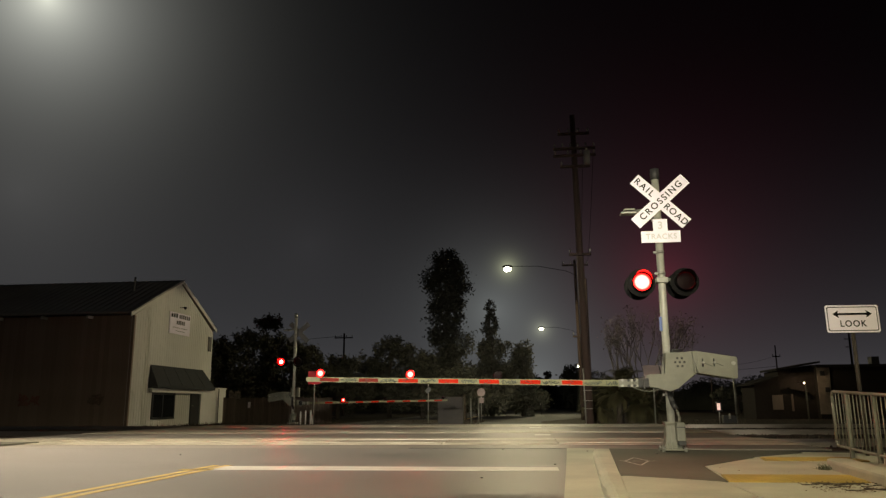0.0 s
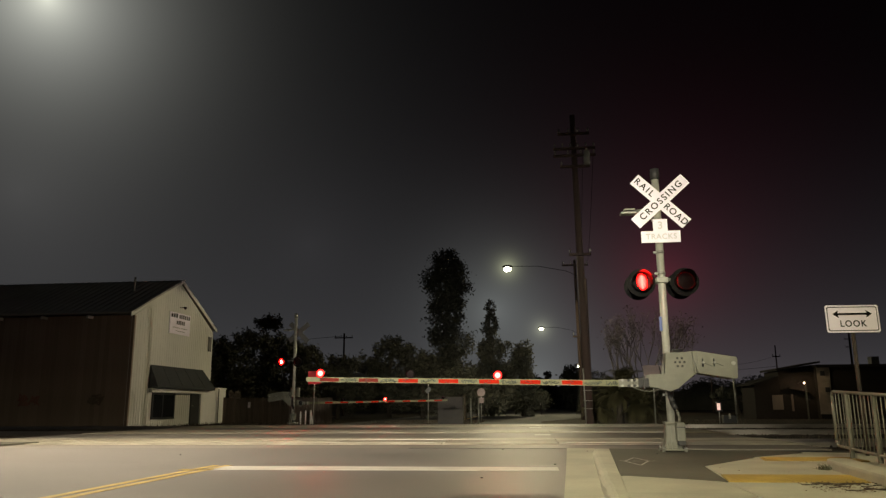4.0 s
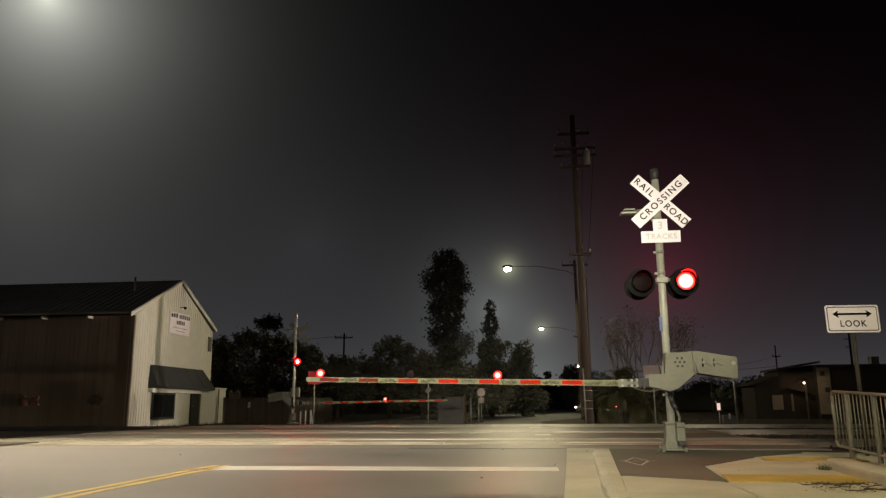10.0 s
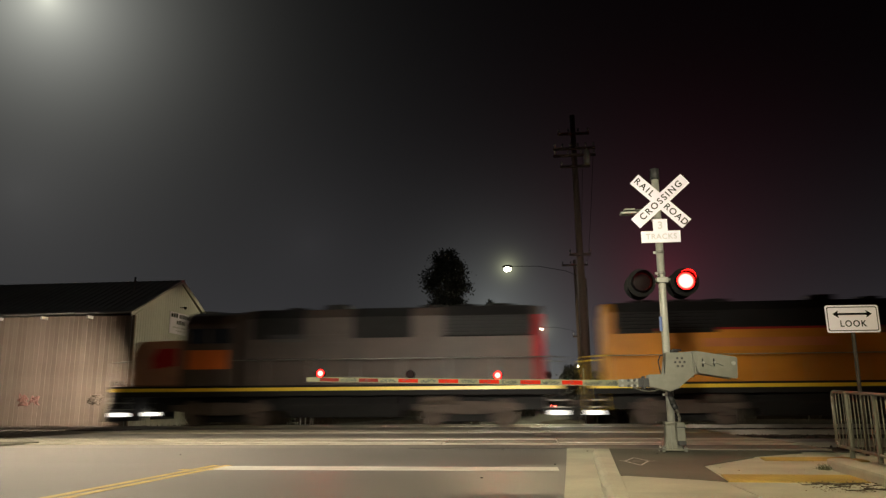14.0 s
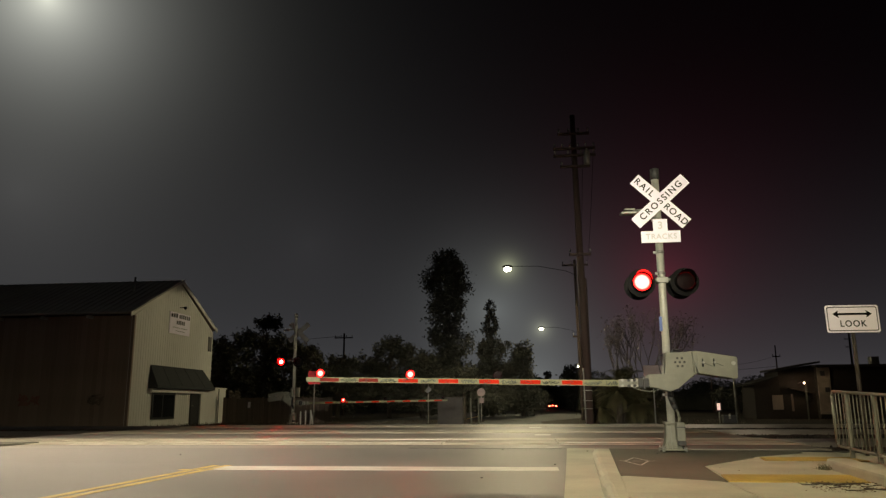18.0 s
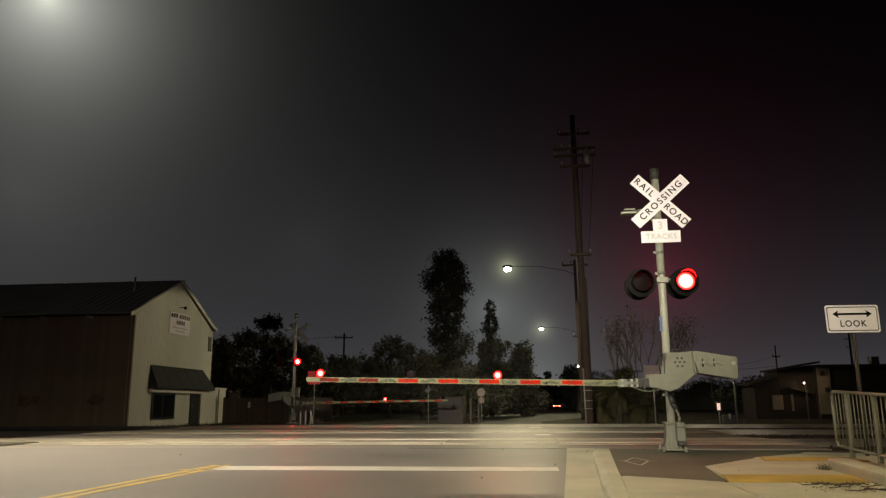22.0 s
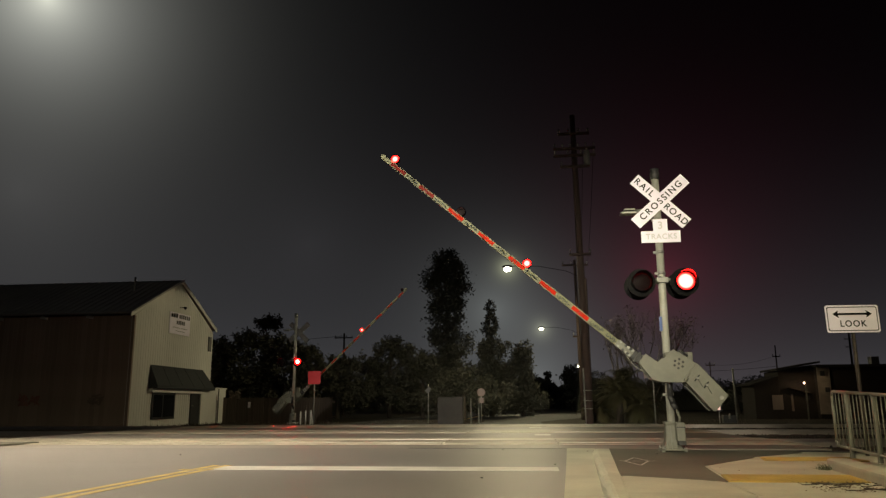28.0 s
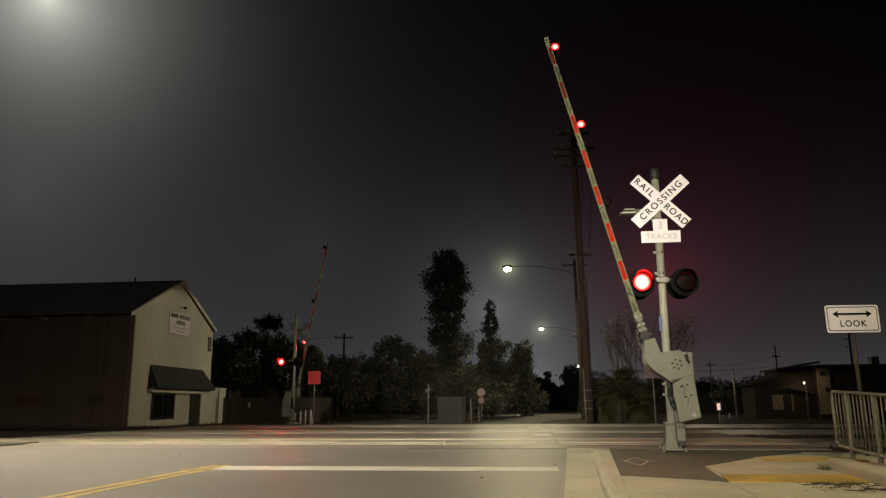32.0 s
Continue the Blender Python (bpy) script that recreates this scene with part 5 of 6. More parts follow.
rod(bm, (-0.88, -0.02, 2.30), (-0.88, -1.10, 2.43), 0.02, seg=6)
wl_arm = part("wall_lamp", bm, DARK_STEEL, shop, "wall lamp on a bracket")
bm = bms()
ball(bm, (-0.88, -1.12, 2.27), 0.036, 10)
part("bulb", bm, WALL_LAMP, wl_arm, "glowing warm bulb")
bm = bms()
rod(bm, (-0.88, -1.12, 2.33), (-0.88, -1.12, 2.43), 0.13, 0.05, seg=12)
part("lamp_shade", bm, DARK_STEEL, wl_arm)
bm = bms()
box(bm, (-2.62, -0.06, 0.6), (-1.95, 0.0, 1.54), bevel=0.01)
part("hatch", bm, FENCE_WOOD, shop, "pale boarded hatch")
bm = bms()
box(bm, (-1.42, -0.08, 0.5), (-1.30, 0.0, 1.6), bevel=0.01)
part("downpipe", bm, FENCE_WOOD, shop, "pale downpipe")
bm = bms()
box(bm, (0.12, -0.66, 0.3), (0.92, -0.6, 3.28), bevel=0.01)
part("stucco_pier", bm, PALE_STUCCO, shop, "stained pale stucco pier")
bm = bms()
slab(bm, [(-1.6, 1.95), (-0.3, 1.65), (-0.3, 1.72), (-1.6, 2.02)], "y", -0.5, 0.0)
part("canopy", bm, BRICKISH, shop)
for x, z in ((-0.5, 1.2), (0.32, 2.75), (0.55, 1.7)):
    bm = bms()
    box(bm, (x - 0.02, -0.74 if x > 0 else -0.08, z), (x + 0.25, -0.66 if x > 0 else 0, z + 0.3))
    part("meter_box", bm, DARK_STEEL, shop)
# ---------------------------------------------------------------- trees


def leaf_cloud(name, blobs, count, leaf, material, seed, parent, label=""):
    """A crown of small folded leaves and sprays gathered in uneven clumps. blobs: centre and radii."""
    r = np.random.RandomState(seed)
    weights = np.array([b[1][0] * b[1][1] * b[1][2] for b in blobs]) ** 0.8
    pick = r.choice(len(blobs), count, p=weights / weights.sum())
    # clumps: many sub-centres on each blob's outer part
    subs = []
    for c, rad in blobs:
        k = 46
        d = r.normal(size=(k, 3))
        d /= np.linalg.norm(d, axis=1)[:, None]
        subs.append((np.array(c) + d * np.array(rad) * r.uniform(0.35, 1.0, (k, 1)), min(rad)))
    pos = np.empty((count, 3))
    for i, b in enumerate(pick):
        pts, rad = subs[b]
        pos[i] = pts[r.randint(len(pts))] + r.normal(size=3) * rad * 0.17
    a = r.normal(size=(count, 3))
    a /= np.linalg.norm(a, axis=1)[:, None]
    b = np.cross(a, r.normal(size=(count, 3)))
    b /= np.linalg.norm(b, axis=1)[:, None]
    size = leaf * r.uniform(0.6, 1.5, (count, 1))
    p = np.stack([pos - a * size, pos + b * size * 0.45, pos + a * size, pos - b * size * 0.45], 1)
    vs = p.reshape(-1, 3)
    fs = np.arange(count * 4).reshape(-1, 4)
    ob = new(name, quads(name, vs.tolist(), fs.tolist(), material))
    ob.parent = parent
    return tagged(ob, label)


def tree(x, y, h, blobs, count, leaf=0.22, material=None, seed=1, trunk=0.22, label="tall dark leafy tree beyond the tracks", limbs=5):
    t = thing("tree", label, "tree", (x, y, -0.2))
    rnd = random.Random(seed)
    bm = bms()
    rod(bm, (0, 0, 0), (0, 0, h * 0.55), trunk, trunk * 0.55, seg=10)
    rod(bm, (0, 0, h * 0.55), (rnd.uniform(-.2, .2), 0, h * 0.9), trunk * 0.55, trunk * 0.12, seg=8)
    for k in range(limbs):
        c = blobs[k % len(blobs)]
        z = h * rnd.uniform(0.25, 0.6)
        rod(bm, (0, 0, z), (c[0][0] + rnd.uniform(-1, 1) * c[1][0] * 0.5, c[0][1], c[0][2] + rnd.uniform(-.3, .5) * c[1][2]), trunk * 0.35, trunk * 0.08, seg=6)
    part("trunk", bm, BARK, t, "dark trunk and limbs")
    leaf_cloud("crown", blobs, count, leaf, material or LEAF, seed, t, "dark leafy crown")
    return t


# tall columnar tree and its neighbour
tree(-7.6, 69.6, 15.8, [((0.0, 0, 14.0), (1.9, 1.6, 1.7)), ((0.0, 0, 12.4), (2.3, 1.9, 1.9)), ((-0.2, 0, 10.0), (2.1, 1.8, 2.0)), ((0.2, 0, 7.2), (2.2, 1.9, 2.0)), ((-0.2, 0, 4.6), (2.5, 2.0, 1.8))], 18000, 0.137, seed=3, label="tall columnar dark tree beyond the tracks")
tree(-3.4, 68.2, 10.4, [((0, 0, 9.6), (0.5, 0.5, 1.0)), ((0, 0, 8.0), (0.9, 0.9, 1.2)), ((0.1, 0, 6.0), (1.7, 1.2, 1.3)), ((0.0, 0, 3.8), (2.6, 1.6, 1.6)), ((0.4, 0, 1.6), (3.0, 1.8, 1.4))], 10400, 0.144, seed=4, label="pointed dark evergreen tree beyond the tracks")
tree(-0.6, 70.5, 7.2, [((0, 0, 5.4), (1.2, 1.2, 1.4)), ((-0.6, 0, 3.4), (2.0, 1.5, 1.6)), ((0.5, 0, 1.6), (1.8, 1.3, 1.5))], 7200, 0.144, seed=5)
tree(-12.0, 64.0, 7.4, [((0.3, 0, 5.8), (1.8, 1.6, 1.1)), ((-1.5, 0, 4.0), (2.2, 1.6, 1.5)), ((1.8, 0, 4.4), (2.0, 1.6, 1.6)), ((0, 0, 2.0), (3.2, 1.8, 1.6))], 12000, 0.130, seed=6)
tree(-8.6, 60.5, 5.0, [((0, 0, 3.6), (1.7, 1.4, 1.2)), ((-1.6, 0, 2.2), (1.8, 1.4, 1.4)), ((1.6, 0, 2.4), (1.8, 1.4, 1.4))], 8400, 0.122, seed=16)
tree(-15.6, 60.2, 5.4, [((0, 0, 4.0), (1.6, 1.3, 1.2)), ((-1.0, 0, 2.6), (2.0, 1.4, 1.4)), ((1.4, 0, 2.2), (1.9, 1.4, 1.6))], 8400, 0.130, seed=7)
tree(-20.9, 57.8, 8.6, [((0.0, 0, 7.6), (1.2, 1.2, 0.8)), ((-1.4, 0, 6.0), (1.6, 1.4, 1.0)), ((1.2, 0, 5.8), (1.9, 1.4, 1.2)), ((0, 0, 4.0), (3.2, 1.8, 1.7)), ((0.6, 0, 2.0), (3.2, 1.8, 1.6))], 15000, 0.130, seed=8)
tree(-24.4, 57.6, 6.8, [((0, 0, 5.2), (2.0, 1.5, 1.2)), ((0.5, 0, 3.2), (2.4, 1.6, 1.7))], 7600, 0.144, seed=9)
tree(-17.6, 56.8, 6.2, [((0, 0, 4.9), (1.5, 1.3, 0.9)), ((0.6, 0, 3.2), (2.0, 1.5, 1.4)), ((-0.6, 0, 1.6), (2.2, 1.4, 1.4))], 8400, 0.130, seed=10)
tree(-4.9, 56.0, 3.9, [((0, 0, 2.6), (1.9, 1.4, 1.1)), ((-1.9, 0, 1.6), (1.7, 1.3, 1.2)), ((1.9, 0, 1.7), (1.7, 1.3, 1.3))], 7600, 0.122, seed=12, label="low dark rounded tree by the far road")
tree(10.6, 190.0, 11.4, [((0, 0, 8.0), (3.3, 2.8, 2.5)), ((1.2, 0, 4.4), (4.5, 3.2, 3.0))], 5200, 0.36, seed=13)
tree(4.7, 194.0, 9.6, [((0, 0, 8.4), (0.9, 0.9, 1.4)), ((0, 0, 5.8), (1.8, 1.8, 2.1)), ((0, 0, 2.8), (2.7, 2.3, 2.3))], 3600, 0.32, seed=14)
tree(-0.8, 196.0, 11.4, [((0, 0, 9.0), (1.7, 1.5, 1.9)), ((0, 0, 5.6), (3.4, 2.4, 2.8)), ((0, 0, 2.4), (3.6, 2.4, 2.4))], 4600, 0.34, seed=15)
tree(-31.0, 62.0, 6.4, [((0, 0, 4.6), (3.0, 1.8, 1.4)), ((0, 0, 2.4), (3.6, 2.0, 1.6))], 6400, 0.173, seed=17)
tree(20.5, 78.0, 2.9, [((-1.0, 0, 1.7), (1.6, 1.4, 0.8)), ((1.6, 0, 2.2), (0.9, 1.0, 0.9)), ((3.0, 0, 1.5), (2.2, 1.4, 0.9))], 5200, 0.180, seed=18)
# far woods that close the view
rw = np.random.RandomState(40)


def wood_top(x):
    """Height of the far tree line; it opens where the road runs through."""
    h = 5.0 + 0.7 * math.sin(x * 0.21) + 0.6 * math.sin(x * 0.09 + 1) + 0.5 * math.sin(x * 0.67)
    return -2.0 if -1.0 < x - 2.6 < 6.0 else h


vs, fs = [], []
xs = np.arange(-150, 150, 0.7)
for x in xs:  # the dense inner wood
    vs += [(x, 138, -0.3), (x, 138, wood_top(x) - 0.7 + rw.uniform(-0.4, 0.3)), (x, 141, -0.3)]
for k in range(len(xs) - 1):
    a = k * 3
    fs += [(a, a + 3, a + 4, a + 1), (a + 1, a + 4, a + 5, a + 2)]
k0 = len(vs)
xs = np.arange(-30, 45, 1.0)
for x in xs:  # a farther wood closes the gap where the road bends out of sight
    vs += [(x, 240, -0.3), (x, 240, 8.0 + 1.2 * math.sin(x * 0.5) + rw.uniform(-0.8, 0.6)), (x, 244, -0.3)]
for k in range(len(xs) - 1):
    a = k0 + k * 3
    fs += [(a, a + 3, a + 4, a + 1), (a + 1, a + 4, a + 5, a + 2)]
for i in range(36000):  # leaves in front of it and along its top
    x = rw.uniform(-145, 145)
    top = wood_top(x)
    if top < 0:
        continue
    y, z = 136 + rw.uniform(-1.8, 3), max(0.0, top - abs(rw.normal()) * 1.3 + rw.normal() * 0.25)
    a, b = Vector(rw.normal(size=3)).normalized(), Vector(rw.normal(size=3)).normalized()
    c, k = Vector((x, y, z)), len(vs)
    vs += [tuple(c - a * 0.2), tuple(c + b * 0.13), tuple(c + a * 0.2), tuple(c - b * 0.13)]
    fs.append((k, k + 1, k + 2, k + 3))
tagged(new("far_woods", quads("far_woods", vs, fs, LEAF)), "dark band of distant trees on the horizon", "woods", "", "stuff")

# bare tree behind the near signal
bare = thing("bare_tree", "bare winter tree with thin branches and a few reddish leaves", "tree", (5.9, 39.6, -0.2))
rnd = random.Random(21)
bm = bms()
tips = []


def limb(p, d, ln, r, depth):
    q = p + d * ln
    rod(bm, p, q, r, r * 0.68, seg=6 if depth > 2 else 4, caps=False)
    if depth == 0:
        tips.append(q)
        return
    for k in range(3 if depth > 2 else 2 + (rnd.random() < 0.4)):
        nd = (d + Vector((rnd.uniform(-0.48, 0.48), rnd.uniform(-0.45, 0.45), rnd.uniform(0.0, 0.5)))).normalized()
        limb(q, nd, ln * rnd.uniform(0.62, 0.86), r * 0.62, depth - 1)
    if depth < 3:
        tips.append(q)


for lean in (-0.62, -0.35, -0.12, 0.1, 0.32, 0.55):
    limb(Vector((lean * 0.2, 0, 0)), Vector((lean, rnd.uniform(-0.3, 0.3), 1)).normalized(), 1.75, 0.055, 4)
part("crown", bm, BARK, bare, "bare grey trunk and branches")
vs, fs = [], []
for q in tips:
    if rnd.random() < 0.75:
        for j in range(3):
            c = q + Vector([rnd.gauss(0, 0.12) for _ in range(3)])
            a, b = Vector([rnd.gauss(0, 1) for _ in range(3)]).normalized() * 0.06, Vector([rnd.gauss(0, 1) for _ in range(3)]).normalized() * 0.035
            k = len(vs)
            vs += [tuple(c - a), tuple(c + b), tuple(c + a), tuple(c - b)]
            fs.append((k, k + 1, k + 2, k + 3))
lv = new("leaves", quads("leaves", vs, fs, LEAF_DRY))
lv.parent = bare
tagged(lv, "sparse reddish leaves", kind="stuff")


# palms and shrubs at the pole's foot
def palm(x, y, h, seed, n=34, length=1.5):
    t = thing("palm_shrub", "bushy dark green palm with drooping fronds", "palm", (x, y, -0.2), "palm shrubs")
    rnd = random.Random(seed)
    bm = bms()
    rod(bm, (0, 0, 0), (0, 0, h), 0.16, 0.12, seg=10)
    part("stem", bm, BARK, t, "short shaggy stem")
    for i in range(n):
        az, el = rnd.uniform(0, 6.283), rnd.uniform(-0.5, 1.35)
        vs, fs = [], []
        ln = length * rnd.uniform(0.75, 1.1)
        pts = []
        for k in range(9):
            u = k / 8
            e = el - 1.5 * u * u
            p = pts[-1] + Vector((math.cos(az) * math.cos(e), math.sin(az) * math.cos(e), math.sin(e))) * ln / 8 if pts else Vector((0, 0, h))
            pts.append(p)
        sd = Vector((-math.sin(az), math.cos(az), 0))
        for k in range(1, 9):
            for sg in (-1, 1):
                for m2 in (0.0, 0.5):
                    c = pts[k - 1].lerp(pts[k], m2)
                    fwd = (pts[k] - pts[k - 1]).normalized()
                    tip = c + (sd * sg * 0.8 + fwd * 0.7 + Vector((0, 0, -0.25))) * (0.46 * math.sin(min(1.0, 0.25 + k / 9) * 3.0) + 0.08)
                    j = len(vs)
                    vs += [tuple(c - fwd * 0.035), tuple(c + fwd * 0.035), tuple(tip)]
                    fs.append((j, j + 1, j + 2))
        fr = new("frond", quads("frond", vs, fs, PALM))
        fr.parent = t


palm(4.3, 37.4, 1.5, 31, 60, 1.75)
palm(5.2, 36.9, 1.0, 32, 52, 1.5)
palm(3.5, 38.6, 0.8, 33, 40, 1.4)
palm(4.7, 38.4, 2.0, 34, 46, 1.5)

# low weeds on the verges
rw = np.random.RandomState(50)
vs, fs = [], []
for i in range(9000):
    g = rw.randint(4)
    x, y = ((rw.uniform(5.5, 30), rw.uniform(32.5, 50)), (rw.uniform(-19, -11), rw.uniform(34.5, 44)), (rw.uniform(-9, -2.8), rw.uniform(36, 50)), (rw.uniform(6.5, 24), rw.uniform(20.0, 21.5)))[g]
    h, a, k = rw.uniform(0.03, 0.20 if g else 0.12), rw.uniform(0, 6.28), len(vs)
    if -11 < x < 0.7 and y < 34:
        continue
    vs += [(x + 0.02 * math.cos(a), y + 0.02 * math.sin(a), -0.2), (x - 0.02 * math.cos(a), y - 0.02 * math.sin(a), -0.2), (x + rw.normal() * 0.06, y + rw.normal() * 0.06, -0.2 + h)]
    fs.append((k, k + 1, k + 2))
tagged(new("weeds", quads("weeds", vs, fs, BARK)), "dry low weeds on the trackside verge", "weeds", "", "stuff")
vs, fs = [], []
for i in range(90):
    x, y = 3.50 + rw.normal() * 0.035, 9.72 + rw.normal() * 0.07
    h, a, k = rw.uniform(0.02, 0.085), rw.uniform(0, 6.28), len(vs)
    vs += [(x + 0.006 * math.cos(a), y + 0.006 * math.sin(a), 0.0), (x - 0.006 * math.cos(a), y - 0.006 * math.sin(a), 0.0), (x + rw.normal() * 0.04, y + rw.normal() * 0.04, h)]
    fs.append((k, k + 1, k + 2))
tagged(new("weed_tuft", quads("weed_tuft", vs, fs, WEED_GREEN)), "small green weed tuft by the concrete upstand", "weeds")
for x, y in ((-0.52, 14.0), (0.95, 13.3), (-0.62, 9.5), (2.0, 12.6), (1.93, 13.6), (2.6, 13.8), (-6.2, 13.0), (0.35, 11.7)):
    bm = bms()
    ball(bm, (0, 0, 0.006), 0.013, 8, 0, (1.5, 0.9, 0.5))
    solid("litter", bm, DARK_STEEL, "small dark scrap lying on the paving", "litter", "", (x, y, (grade(y) if x < 0.9 else 0.0) + 0.004), "scraps on the paving")

rnd = random.Random(77)
for i in range(16):
    bm = bms()
    p = Vector((0, 0, 0.008))
    az = rnd.uniform(-0.5, 0.5) + (3.14 if rnd.random() < 0.5 else 0)
    for k in range(rnd.randint(3, 6)):
        az += rnd.uniform(-0.45, 0.45)
        q = p + Vector((math.cos(az), math.sin(az), 0)) * rnd.uniform(0.05, 0.12)
        q.z = 0.006 + rnd.random() * 0.012
        rod(bm, p, q, 0.006, 0.004, seg=5)
        p = q
    solid("twig", bm, BARK, "dry dark twig lying on the pavement", "twig", "", (rnd.uniform(2.75, 3.35), rnd.uniform(7.35, 8.1), 0.0), "fallen twigs")
rw = np.random.RandomState(61)
vs, fs = [], []
for i in range(360):
    x, y = rw.uniform(2.6, 3.45), rw.uniform(7.2, 8.2)
    if rw.rand() < 0.08:
        x, y = rw.uniform(1.6, 4.2), rw.uniform(6.8, 13.2)
    a, r, k = rw.uniform(0, 6.28), rw.uniform(0.006, 0.017), len(vs)
    vs += [(x + r * math.cos(a), y + r * math.sin(a), 0.009), (x - r * 0.5 * math.sin(a), y + r * 0.5 * math.cos(a), 0.016), (x - r * math.cos(a), y - r * math.sin(a), 0.010), (x + r * 0.5 * math.sin(a), y - r * 0.5 * math.cos(a), 0.013)]
    fs.append((k, k + 1, k + 2, k + 3))
tagged(new("leaf_litter", quads("leaf_litter", vs, fs, LITTER)), "dry leaf litter scattered over the pavement", "leaves", "", "stuff")

# ---------------------------------------------------------------- the train
WHEELS = []  # (axle, rest place)


def truck(loco, x, axles, wb):
    bm = bms()
    for s in (-1, 1):
        slab(bm, [(x - wb / 2 - 0.65, 0.62), (x - wb / 2 - 0.65, 0.85), (x - 0.5, 0.95), (x + 0.5, 0.95), (x + wb / 2 + 0.65, 0.85), (x + wb / 2 + 0.65, 0.62), (x + 0.5, 0.45), (x - 0.5, 0.45)], "y", s * 1.02, s * 1.16, bevel=0.02)
        for k in (-1, 1):
            box(bm, (x + k * wb / 2 - 0.18, min(s * 1.10, s * 1.24), 0.36), (x + k * wb / 2 + 0.18, max(s * 1.10, s * 1.24), 0.72), bevel=0.03)
            rod(bm, (x + k * wb / 4, s * 1.2, 0.5), (x + k * wb / 4, s * 1.2, 0.95), 0.10, seg=10)
    box(bm, (x - 0.3, -1.0, 0.5), (x + 0.3, 1.0, 0.95))
    tr = part("truck", bm, TRUCK_GRIME, loco, "grimy cast truck frame")
    bm = bms()
    box(bm, (x - wb / 2 + 0.15, -0.62, 0.16), (x + wb / 2 - 0.15, 0.62, 0.72), bevel=0.05)
    part("traction_motor", bm, LOCO_BLACK, tr, "dark motors and rigging between the axles")
    for k in range(axles):
        wx = x + wb * (k / (axles - 1) - 0.5)
        bm = bms()
        for s in (-1, 1):
            rod(bm, (0, s * 0.70, 0), (0, s * 0.83, 0), 0.50, seg=24)
            rod(bm, (0, s * 0.68, 0), (0, s * 0.70, 0), 0.53, seg=24)
            for a in range(5):
                c, d = math.cos(a * 1.2566), math.sin(a * 1.2566)
                rod(bm, (0.3 * c, s * 0.825, 0.3 * d), (0.3 * c, s * 0.845, 0.3 * d), 0.06, seg=6)
        rod(bm, (0, -0.7, 0), (0, 0.7, 0), 0.09, seg=10)
        w = part("wheelset", bm, TRUCK_GRIME, tr, "steel wheelset", (wx, 0, 0.53))
        WHEELS.append((w, Vector((wx, 0, 0.53))))


def lamp_tube(parent, at, r, deep, name="headlight", material=HEADLIGHT):
    """A lit disc set deep in a dark tube, which keeps the beam narrow."""
    bm = bms()
    n = 16
    rod(bm, (-deep, 0, 0), (0, 0, 0), r, seg=n, caps=False)
    rod(bm, (-deep - 0.03, 0, 0), (0, 0, 0), r * 1.12, seg=n, caps=False)
    rod(bm, (-deep - 0.04, 0, 0), (-deep - 0.01, 0, 0), r * 1.12, seg=n)
    tube = part(name, bm, BLACK, parent, "dark headlight tube", at)
    bm = bms()
    rod(bm, (-deep + 0.0, 0, 0), (-deep + 0.012, 0, 0), r * 0.98, seg=n)
    part("headlight_lens", bm, material, tube, "glaring headlight lens")


